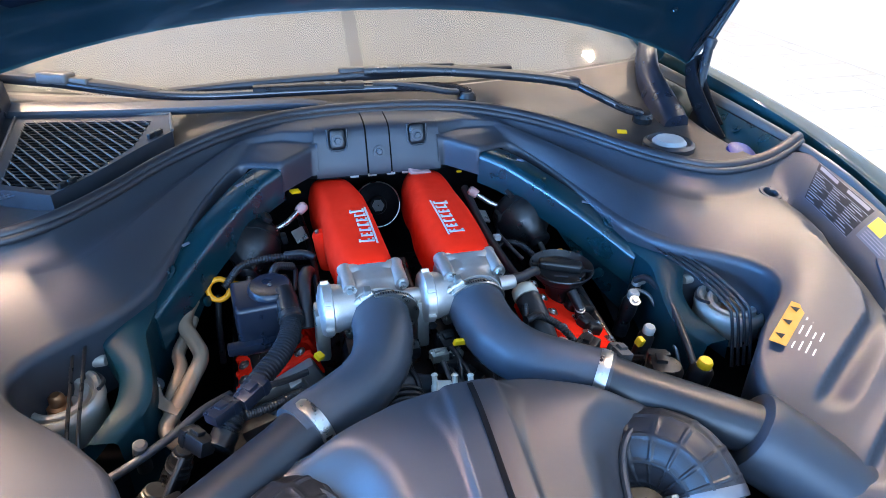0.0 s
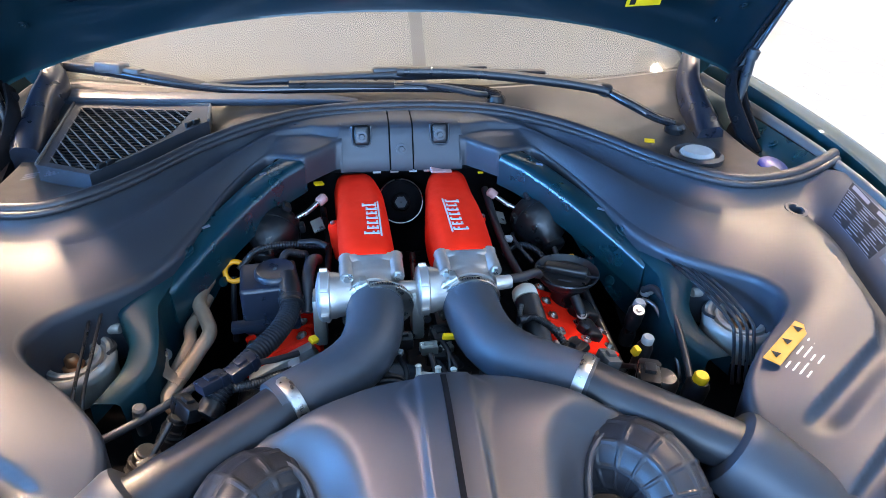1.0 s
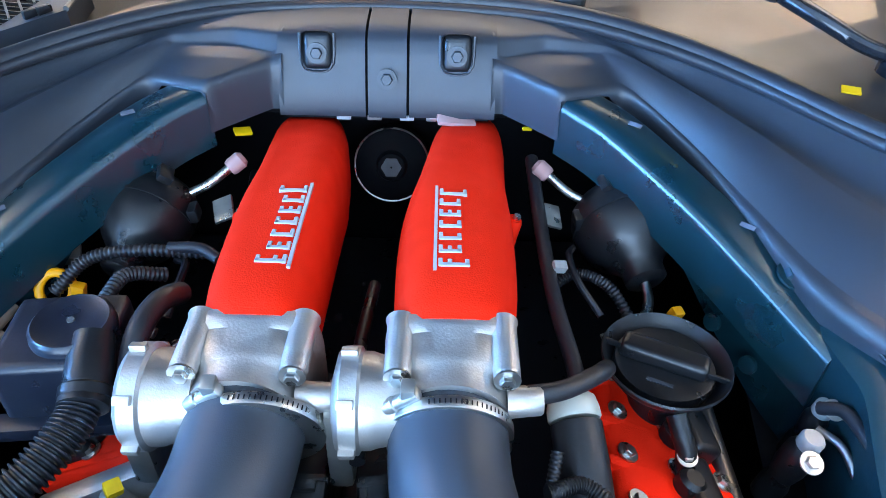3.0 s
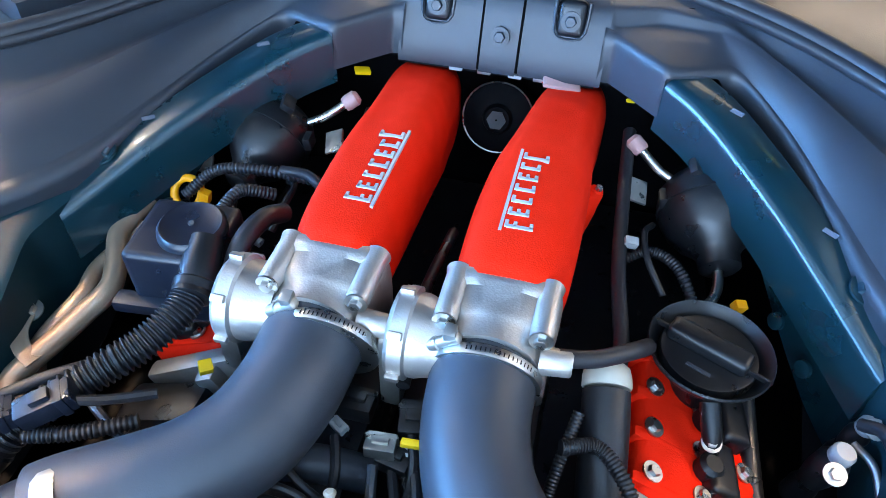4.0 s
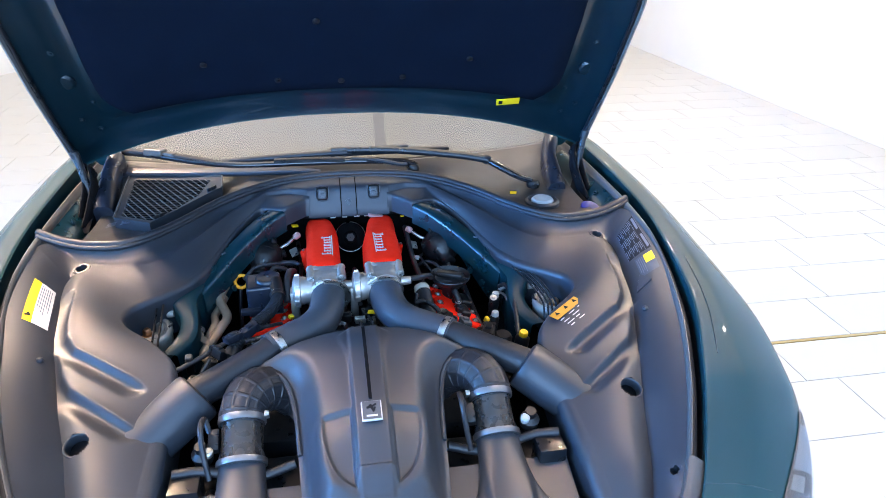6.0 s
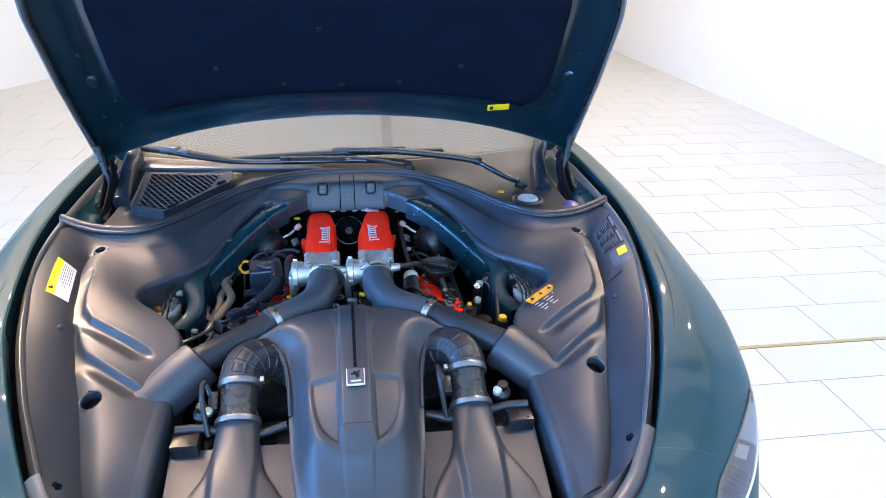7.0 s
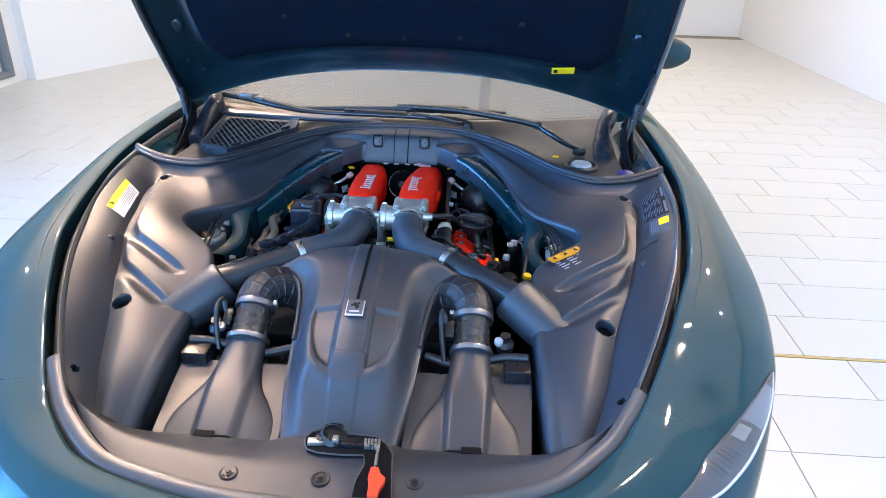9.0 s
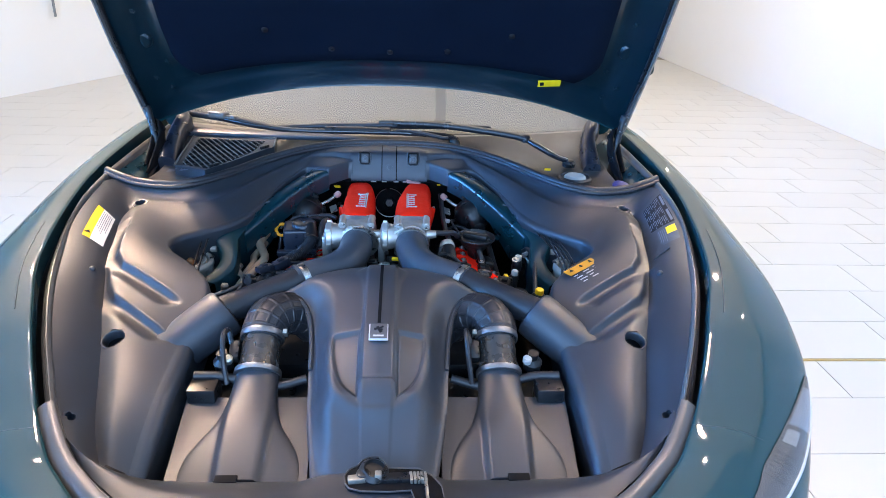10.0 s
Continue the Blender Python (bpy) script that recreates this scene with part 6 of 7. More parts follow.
for s in (1, -1):
    bm = nb()
    c = (0.252, 0.072, 0.775) if s > 0 else (-0.228, 0.13, 0.750)
    long = 0.155 if s > 0 else 0.13
    block(bm, (0.125, long, 0.06), at(*c, 0, s * 24, 0), 0.014, 3)
    vc = part("cam_cover", bm, RED, engine, "red painted cam cover")
    for k in range(4):
        bm = nb()
        block(bm, (0.132, 0.012, 0.05), at(c[0], c[1] - long * 0.42 + long * 0.28 * k, c[2] + 0.006, 0, s * 24, 0), 0.005)
        part("rib", bm, RED, vc)
    for k in range(4):
        for d in (-0.050, 0.0, 0.046):
            p = at(*c, 0, s * 24, 0) @ V(d * s, long * (-0.36 + 0.28 * k), 0.031)
            bolt("bolt", p, at(0, 0, 0, 0, s * 24, 0) @ V(0, 0, 1), 0.0055, STEEL, vc)
    bm = nb()
    block(bm, (0.115, 0.022, 0.05), at(c[0] - s * 0.008, c[1] - long / 2 - 0.012, c[2] + 0.004, 0, s * 24, s * -8), 0.006)
    block(bm, (0.022, 0.030, 0.05), at(c[0] - s * 0.030, c[1] - long / 2 - 0.022, c[2] + 0.010, 0, s * 24, s * -8), 0.005)
    part("cover_flange", bm, CAST, engine)
    for k in range(2):
        bm = nb()
        block(bm, (0.030, 0.052, 0.035), at(c[0] + s * (0.036 - 0.012 * k), c[1] + 0.028 - 0.055 * k, c[2] + 0.018, 0, s * 24, 6), 0.007, 3)
        lathe(bm, (c[0] + s * 0.012, c[1] + 0.02 - 0.05 * k, c[2] + 0.015), (s * 0.3, 0, 1), [(0.012, 0), (0.012, 0.024), (0.008, 0.028)], 16)
        part("coil_pack", bm, BLACK, engine, "black ignition coil pack")
    bm = nb()
    block(bm, (0.10, 0.05, 0.06), at(c[0] + s * 0.01, c[1] - long / 2 - 0.055, c[2] - 0.02, 0, s * 20, 0), 0.012)
    part("chain_cover", bm, BLACK, engine)
    bm = nb()
    block(bm, (0.10, 0.30, 0.10), at(s * 0.075, 0.02, 0.75), 0.02)
    part("manifold", bm, BLACK, engine)

# cable drum between the plenums
hub = thing("round_cover", (0, 0.45, 0.84), "round black cover with a thin pale rim between the plenums", "round cover")
bm = nb()
lathe(bm, (0, 0.470, 0.845), (0, -1, 0.35), [(0.046, -0.05), (0.046, 0.0), (0.043, 0.002), (0.020, 0.002), (0.017, 0.012), (0.010, 0.013), (0, 0.013)], 40)
part("cover", bm, DARK, hub)
bm = nb()
m = facing((0, 0.470, 0.846), (0, -1, 0.35))
tube(bm, [m @ V(0.0468 * math.cos(2 * math.pi * k / 48), 0.0468 * math.sin(2 * math.pi * k / 48), 0.001) for k in range(49)], 0.0012, 8, False)
part("rim", bm, STEEL, hub)
bm = nb()
lathe(bm, (0, 0.462, 0.848), (0, -1, 0.35), [(0.013, 0.0), (0.013, 0.006), (0.006, 0.006), (0, 0.004)], 6)
part("nut", bm, GREYHOSE, hub)
for k, (x, m) in enumerate(((-0.05, WHITE), (-0.015, ZINC), (0.022, WHITE), (0.052, ZINC))):
    bm = nb()
    block(bm, (0.016, 0.006, 0.005), at(x, 0.428, 0.9335), 0.001)
    solo("wall_clip", bm, m, "small pale clip under the bulkhead trim", "clip", group="bulkhead clips")
bm = nb()
block(bm, (0.045, 0.018, 0.006), at(0.078, 0.425, 0.934, 15, 10, 12), 0.002)
solo("tape_tab", bm, PINK, "faded pink tape tab under the trim", "tape")

# oil filler
cap = thing("oil_filler", (0.255, 0.130, 0.82), "black oil filler cap sitting in a wide funnel rim", "filler cap")
ax = (0.02, -0.01, 1)
bm = nb()
lathe(bm, (0.256, 0.122, 0.848), ax, [(0.020, -0.07), (0.022, -0.02), (0.048, 0.010), (0.0540, 0.018), (0.0555, 0.022), (0.0545, 0.024), (0.0520, 0.021), (0.046, 0.010), (0.043, 0.006)], 48)
part("funnel", bm, BLACK, cap)
bm = nb()
lathe(bm, (0.256, 0.122, 0.853), ax, [(0.043, -0.002), (0.0432, 0.008), (0.042, 0.012), (0.038, 0.013), (0, 0.013)], 48)
lid = part("cap", bm, BLACK, cap)
m = facing((0.256, 0.122, 0.853), ax)
GRIP = -24 - math.degrees(math.atan2(m[1][0], m[0][0]))
bm = nb()
for v in (-0.010, 0.010):
    block(bm, (0.078, 0.003, 0.005), m @ at(0, v * 1.7, 0.0145, 0, 0, GRIP), 0.001)
block(bm, (0.074, 0.022, 0.016), m @ at(0, 0.002, 0.019, 0, 0, GRIP), 0.006, 3)
part("grip", bm, BLACK, lid)
bm = nb()
block(bm, (0.022, 0.004, 0.0008), m @ at(0, 0, 0, 0, 0, GRIP) @ at(0, -0.026, 0.0135), 0)
part("print_bar", bm, HOSE, lid)
bm = nb()
tube(bm, [(0.262, 0.085, 0.842), (0.268, 0.062, 0.825), (0.27, 0.055, 0.80)], 0.009, 10)
part("bracket", bm, BLACK, cap)
bolt("bolt", (0.268, 0.058, 0.822), (0, -0.4, 1), 0.0052, CAST, cap)

# vacuum pumps behind the plenums
for s, c in ((1, (0.255, 0.325, 0.858)), (-1, (-0.240, 0.312, 0.866))):
    pump = thing("pressure_canister", c, "black bulbous canister with a bent metal pipe", "canister", "canisters")
    g = 1.18 if s > 0 else 1.0
    bm = nb()
    lathe(bm, V(*c) + V(0, 0.035, 0.012), (s * 0.25, -1, -0.35), [(r * g, h) for r, h in ((0.020, -0.012), (0.034, -0.004), (0.042, 0.006), (0.046, 0.022), (0.046, 0.040), (0.042, 0.058), (0.034, 0.072), (0.024, 0.082), (0.019, 0.090), (0.0185, 0.104), (0.015, 0.107), (0, 0.108))], 40)
    part("shell", bm, BLACK, pump)
    bm = nb()
    lathe(bm, V(*c) + V(0, 0.035, 0.012), (s * 0.25, -1, -0.35), [(0.0445 * g, 0.029), (0.0475 * g, 0.0295), (0.0475 * g, 0.0325), (0.0445 * g, 0.033)], 40)
    part("seam", bm, BLACK, pump)
    for k in range(3):
        bm = nb()
        a = 0.9 + 1.1 * k
        q = V(*c) + V(0.044 * math.cos(a) * s, 0.02 - 0.012 * k, 0.012 + 0.044 * math.sin(a))
        block(bm, (0.016, 0.020, 0.010), Matrix.Translation(q) @ at(0, 0, 0, 15, 40 * k, 20), 0.003)
        part("pipe_lug", bm, BLACK, pump)
    bm = nb()
    tube(bm, spline([V(*c) + V(s * 0.02, -0.05, -0.018), V(*c) + V(s * 0.022, -0.085, -0.03), V(*c) + V(s * 0.005, -0.115, -0.035), V(*c) + V(s * -0.03, -0.125, -0.045)], 6), 0.0055, 10)
    part("lower_pipe", bm, STEEL, pump)
    bm = nb()
    tube(bm, spline([V(*c) + V(s * -0.035, 0.02, 0.022), V(*c) + V(s * -0.055, 0.028, 0.03), V(*c) + V(s * -0.080, 0.045, 0.045)], 6), 0.0050, 10)
    part("upper_pipe", bm, STEEL, pump)
    bm = nb()
    lathe(bm, V(*c) + V(s * -0.074, 0.040, 0.041), (s * -0.8, 0.5, 0.5), [(0.008, 0), (0.0095, 0.004), (0.0095, 0.016), (0.006, 0.020)], 14)
    part("fitting", bm, PINK, pump)
    bm = nb()
    block(bm, (0.022, 0.030, 0.004), at(c[0] - s * 0.072, c[1] + 0.005, c[2] + 0.012, 20, s * 20, 10), 0.001)
    part("foil_tab", bm, ZINC, pump)

# breather box with its corrugated hose
sep = thing("breather_box", (-0.235, 0.10, 0.85), "blue-black plastic breather box with a round lid", "breather box")
bm = nb()
block(bm, (0.088, 0.084, 0.085), at(-0.240, 0.108, 0.862, 0, 0, 6), 0.008, 3)
block(bm, (0.106, 0.020, 0.014), at(-0.245, 0.062, 0.842, 0, 0, 6), 0.004)
part("box", bm, NAVY, sep)
bm = nb()
lathe(bm, (-0.228, 0.108, 0.898), (0, -0.05, 1), [(0.032, 0), (0.033, 0.008), (0.032, 0.014), (0.029, 0.017), (0.026, 0.0155), (0, 0.0155)], 40)
part("lid", bm, NAVY, sep)
bm = nb()
lathe(bm, (-0.228, 0.108, 0.912), (0, -0.05, 1), [(0.003, 0), (0.003, 0.003), (0, 0.003)], 12)
part("stud", bm, GREYHOSE, sep)
bm = nb()
lathe(bm, (-0.206, 0.082, 0.898), (0.1, -0.8, -0.35), [(0.015, -0.02), (0.0175, 0.0), (0.0175, 0.022), (0.0195, 0.024), (0.0195, 0.032), (0.016, 0.034)], 24)
part("outlet", bm, BLACK, sep)


def corrugated(name, pts, r, rings, material, label, category, group="", wave=0.12):
    bm = nb()
    path = spline(pts, max(int(rings * 4 / (len(pts) - 1)), 6))
    tube(bm, path, lambda t: r * (1 + wave * (1 if (t * rings) % 1 < 0.5 else -1)), 14)
    return solo(name, bm, material, label, category, group=group, sharp=60)


breather = thing("corrugated_hose", (-0.25, -0.04, 0.86), "black corrugated breather hose with plain end cuffs", "hose")
bm = nb()
run = [(-0.203, 0.058, 0.888), (-0.206, 0.030, 0.880), (-0.222, -0.005, 0.872), (-0.250, -0.040, 0.864), (-0.285, -0.085, 0.852), (-0.31, -0.125, 0.83)]
tube(bm, spline(run, 34), lambda t: 0.0140 * (1 + 0.12 * (1 if (t * 42) % 1 < 0.5 else -1)), 16)
part("hose", bm, RUBBER, breather, sharp=60)
for p, d in (((-0.203, 0.062, 0.889), (0.03, -0.28, -0.08)), ((-0.302, -0.112, 0.838), (-0.25, -0.40, -0.22))):
    bm = nb()
    lathe(bm, p, d, [(0.0150, -0.006), (0.0172, -0.004), (0.0172, 0.010), (0.0185, 0.012), (0.0185, 0.017), (0.0150, 0.018)], 20)
    part("end_cuff", bm, BLACK, breather)
for pts, r, n in (([(-0.30, 0.20, 0.86), (-0.27, 0.225, 0.882), (-0.22, 0.235, 0.885), (-0.16, 0.245, 0.875)], 0.0060, 36), ([(0.175, 0.255, 0.83), (0.205, 0.262, 0.845), (0.235, 0.240, 0.845), (0.26, 0.20, 0.82)], 0.0055, 34),
                  ([(0.140, -0.01, 0.87), (0.170, 0.0, 0.865), (0.198, -0.03, 0.855), (0.215, -0.08, 0.83)], 0.0058, 40), ([(0.150, 0.02, 0.878), (0.140, -0.02, 0.85), (0.135, -0.05, 0.82)], 0.0045, 30),
                  ([(-0.20, -0.06, 0.845), (-0.24, -0.085, 0.85), (-0.275, -0.10, 0.855)], 0.0065, 22), ([(-0.19, 0.20, 0.885), (-0.215, 0.18, 0.90), (-0.225, 0.15, 0.895)], 0.0062, 18)):
    corrugated("wiring_conduit", pts, r, n, RUBBER, "thin black corrugated wiring conduit", "wiring conduit", "wiring conduits", 0.10)

# dipstick
dip = thing("dipstick", (-0.311, 0.219, 0.80), "yellow ring handle on an oil dipstick", "dipstick")
bm = nb()
tube(bm, [(-0.311 + 0.017 * math.cos(a), 0.219 + 0.010 * math.sin(a), 0.846 + 0.014 * math.sin(a)) for a in [2 * math.pi * k / 20 for k in range(21)]], 0.0048, 10, False)
part("ring", bm, YELLOW, dip)
bm = nb()
tube(bm, [(-0.313, 0.214, 0.838), (-0.318, 0.20, 0.79), (-0.32, 0.185, 0.72)], 0.0052, 10)
part("tube", bm, BLACK, dip)
bm = nb()
block(bm, (0.012, 0.010, 0.016), at(-0.284, 0.212, 0.852, 0, 15, 0), 0.002)
part("stop", bm, YELLOW, dip)

# pipes at the left arch
for pts, r in (([(-0.352, 0.205, 0.842), (-0.362, 0.180, 0.833), (-0.364, 0.155, 0.826), (-0.352, 0.128, 0.818), (-0.341, 0.100, 0.811), (-0.343, 0.082, 0.806), (-0.352, 0.064, 0.800), (-0.367, 0.031, 0.790), (-0.382, 0.0, 0.782), (-0.388, -0.016, 0.776), (-0.380, -0.030, 0.766), (-0.362, -0.034, 0.752)], 0.0118),
               ([(-0.355, 0.185, 0.818), (-0.366, 0.150, 0.808), (-0.376, 0.118, 0.801), (-0.371, 0.085, 0.798), (-0.382, 0.045, 0.787), (-0.386, 0.020, 0.778), (-0.380, -0.002, 0.760)], 0.0100)):
    bm = nb()
    tube(bm, spline(pts, 7), r, 16)
    solo("coolant_pipe", bm, TAN, "heat-tinted metal pipe bending down the bay side", "metal pipe", group="metal pipes")
pb = thing("pipe_bracket", (-0.395, 0.03, 0.79), "dull metal pipe bracket with a bolt", "bracket")
bm = nb()
strap(bm, spline([(-0.404, 0.056, 0.802), (-0.404, 0.040, 0.804), (-0.398, 0.020, 0.801), (-0.384, 0.006, 0.797), (-0.370, 0.000, 0.790)], 5), lambda t: 0.020 - 0.004 * t, 0.0035)
part("strap", bm, TAN, pb)
bolt("bolt", (-0.403, 0.047, 0.805), (0.2, -0.3, 1), 0.0075, STEEL, pb)
bm = nb()
tube(bm, spline([(-0.47, -0.10, 0.775), (-0.43, -0.085, 0.785), (-0.38, -0.055, 0.795), (-0.335, -0.015, 0.80), (-0.30, 0.02, 0.79)], 8), 0.0062, 12)
solo("coolant_hose", bm, HOSE, "plain dark rubber hose low in the bay", "hose")


def connector(at_m, size, material, label, lead=None):
    c = thing("connector", at_m.translation, label, "connector", "plug connectors")
    bm = nb()
    block(bm, size, at_m, min(size) * 0.16)
    part("housing", bm, material, c)
    bm = nb()
    block(bm, (size[0] * 0.55, size[1] * 0.35, size[2] * 0.3), at_m @ at(0, 0, size[2] * 0.58), min(size) * 0.08)
    part("latch", bm, material, c)
    bm = nb()
    block(bm, (size[0] * 1.08, size[1] * 0.16, size[2] * 1.06), at_m @ at(0, size[1] * 0.28, 0), 0.001)
    part("collar", bm, material, c)
    if lead:
        bm = nb()
        tube(bm, spline(lead, 6), 0.0045, 8)
        part("lead", bm, RUBBER, c)


connector(at(-0.335, -0.115, 0.840, 0, 20, 40), (0.022, 0.046, 0.022), BLACK, "black plug connector on a hose end", [(-0.35, -0.14, 0.84), (-0.38, -0.18, 0.80), (-0.40, -0.2, 0.74)])
connector(at(-0.262, -0.078, 0.872, 10, 0, -50), (0.022, 0.045, 0.020), NAVY, "blue-black clip connector on the conduit", [(-0.245, -0.07, 0.872), (-0.22, -0.058, 0.866), (-0.19, -0.04, 0.86)])
connector(at(-0.300, -0.100, 0.868, 0, -10, -50), (0.026, 0.040, 0.016), NAVY, "flat blue-black wiring clip on a hose", None)
connector(at(-0.362, -0.20, 0.80, 30, 0, 25), (0.035, 0.060, 0.035), BLACK, "black rubber hose coupling", [(-0.375, -0.225, 0.77), (-0.385, -0.25, 0.70)])
connector(at(0.205, -0.088, 0.868, 0, 0, 40), (0.030, 0.030, 0.024), BLACK, "square black relay plug beside the pipe", [(0.22, -0.07, 0.86), (0.24, -0.05, 0.84), (0.25, 0.0, 0.80)])
connector(at(0.255, -0.095, 0.85, 0, 15, 10), (0.024, 0.034, 0.022), GREYHOSE, "small grey sensor plug", [(0.265, -0.08, 0.84), (0.28, -0.04, 0.80)])
connector(at(0.31, -0.12, 0.835, 0, 0, -20), (0.030, 0.055, 0.028), BLACK, "black rubber hose coupling", [(0.305, -0.09, 0.83), (0.30, -0.05, 0.80)])
connector(at(0.0, -0.03, 0.845, 0, 0, 5), (0.026, 0.018, 0.014), ZINC, "pale plug below the twin throttles", [(0.0, -0.05, 0.85), (0.01, -0.1, 0.82)])
connector(at(-0.035, 0.012, 0.83, 0, 0, 0), (0.030, 0.025, 0.02), BLACK, "black plug below the throttles", None)

# tall bottles and fittings by the right arch
for x, y, z0, z1, r, m, lab in ((0.365, 0.080, 0.74, 0.822, 0.013, BLACK, "black pipe fitting with a white cap"), (0.340, -0.012, 0.72, 0.820, 0.012, BLACK, "black valve with a white plug"), (0.397, -0.092, 0.72, 0.803, 0.017, BLACK, "black bottle with a yellow cap"), (0.350, -0.070, 0.70, 0.80, 0.022, BLACK, "black rubber-sleeved pipe coupling"), (0.392, 0.112, 0.76, 0.824, 0.010, BLACK, "slim black valve with a white cap")):
    f = thing("service_fitting", (x, y, z0), lab, "pipe fitting", "service fittings")
    bm = nb()
    lathe(bm, (x, y, z0), (0.1, -0.1, 1), [(r, 0), (r * 1.05, 0.02), (r * 0.85, 0.03), (r * 1.1, 0.05), (r * 1.1, z1 - z0 - 0.008), (r * 0.8, z1 - z0)], 20)
    part("body", bm, m, f)
    if "white" in lab or "yellow" in lab:
        bm = nb()
        lathe(bm, (x + 0.1 * (z1 - z0), y - 0.1 * (z1 - z0), z1), (0.1, -0.1, 1), [(r * 0.55, -0.006), (0.4 * r + 0.005, 0.0), (0.4 * r + 0.005, 0.009), (0.4 * r + 0.003, 0.012), (0, 0.0125)], 20)
        part("cap", bm, LEMON if "yellow" in lab else WHITE, f)
for p in ((0.400, 0.096, 0.838), (0.362, 0.047, 0.832), (0.30, -0.145, 0.835)):
    b = thing("flange_bolt", p, "bright flanged bolt head", "bolt", "flange bolts")
    bolt("head", p, (0, -0.5, 1), 0.0056, CAST, b)
bm = nb()
tube(bm, spline([(0.390, 0.100, 0.836), (0.402, 0.080, 0.850), (0.408, 0.02, 0.842), (0.402, -0.05, 0.815), (0.395, -0.10, 0.79)], 7), 0.0060, 10)
solo("refrigerant_pipe", bm, PIPE, "slim dark refrigerant pipe", "metal pipe", group="metal pipes")
bm = nb()
tube(bm, spline([(0.384, 0.084, 0.828), (0.396, 0.066, 0.829), (0.402, 0.044, 0.818), (0.406, 0.010, 0.802), (0.410, -0.026, 0.772), (0.412, -0.040, 0.745)], 7), 0.0036, 10)
solo("refrigerant_pipe", bm, CLAMP, "thin bare metal refrigerant line", "metal pipe", group="metal pipes")
bm = nb()
tube(bm, spline([(0.30, 0.20, 0.82), (0.31, 0.10, 0.79), (0.325, 0.0, 0.75), (0.33, -0.1, 0.70)], 6), 0.0090, 12)
solo("drain_tube", bm, BLACK, "long black tube down the bay side", "hose")
hose = thing("coolant_hose", (0.200, -0.02, 0.80), "black hose with a cream-coloured collar", "hose")
bm = nb()
tube(bm, spline([(0.172, 0.060, 0.858), (0.175, 0.030, 0.845), (0.178, 0.0, 0.826), (0.184, -0.045, 0.79)], 7), 0.0205, 24)
part("hose", bm, RUBBER, hose)
bm = nb()
lathe(bm, (0.170, 0.080, 0.864), (0.1, -0.93, -0.35), [(0.016, -0.003), (0.0195, 0.0), (0.0212, 0.008), (0.0214, 0.016), (0.020, 0.018)], 24)
part("collar", bm, CREAM, hose)
for pts, r, m, lab in (([(0.126, 0.042, 0.912), (0.155, 0.052, 0.908), (0.185, 0.075, 0.90), (0.20, 0.10, 0.88)], 0.0075, RUBBER, "short black vacuum hose"), ([(0.165, 0.40, 0.90), (0.168, 0.30, 0.875), (0.172, 0.20, 0.862), (0.182, 0.12, 0.85), (0.18, 0.06, 0.84)], 0.0075, RUBBER, "black hose running along the plenum"),
                       ([(-0.22, 0.43, 0.935), (-0.235, 0.38, 0.915), (-0.28, 0.36, 0.905), (-0.33, 0.35, 0.90)], 0.0075, RUBBER, "black hose under the brace"), ([(-0.165, 0.17, 0.89), (-0.172, 0.14, 0.905), (-0.178, 0.10, 0.90), (-0.18, 0.06, 0.86)], 0.0100, RUBBER, "black bent vacuum hose"),
                       ([(-0.20, 0.24, 0.885), (-0.17, 0.24, 0.885), (-0.150, 0.23, 0.88)], 0.006, RUBBER, "short black hose to the plenum"),
                       ([(-0.13, -0.05, 0.80), (-0.09, -0.046, 0.808), (-0.05, -0.038, 0.806), (-0.015, -0.030, 0.79)], 0.017, HOSE, "dark printed hose under the intake pipe"),
                       ([(0.0, 0.22, 0.86), (-0.005, 0.12, 0.865), (0.004, 0.02, 0.86)], 0.006, BLACK, "black fuel hose between the plenums"), ([(-0.155, 0.10, 0.84), (-0.15, 0.3, 0.84), (-0.16, 0.42, 0.86)], 0.006, BLACK, "black hose beside the plenum")):
    bm = nb()
    tube(bm, spline(pts, 8), r, 12)
    solo("hose", bm, m, lab, "hose", group="small hoses")
for p, m, lab, sz, rot in (((-0.165, 0.416, 0.918), LEMON, "small yellow marker tag on a hose", (0.020, 0.012, 0.004), 30), ((0.292, 0.205, 0.845), YELLOW, "yellow paint tab beside the filler", (0.012, 0.010, 0.012), 20), ((-0.338, 0.295, 0.83), WHITE, "pale square plug tab", (0.026, 0.022, 0.012), 20),
                           ((0.180, 0.24, 0.872), WHITE, "white stripe tag on a hose", (0.014, 0.010, 0.010), 10), ((0.03, -0.035, 0.868), LEMON, "yellow marker clip below the throttles", (0.022, 0.006, 0.010), 10), ((-0.17, 0.0, 0.852), LEMON, "small yellow brown clip", (0.012, 0.012, 0.008), 40), ((0.16, 0.425, 0.925), LEMON, "small yellow paint mark on the hose", (0.012, 0.004, 0.004), 20),
                           ((0.323, -0.044, 0.822), LEMON, "small yellow marker tag", (0.010, 0.012, 0.014), 20)):
    bm = nb()
    block(bm, sz, at(*p, 15, 10, rot), 0.0015)
    solo("marker_tag", bm, m, lab, "tag", group="marker tags")
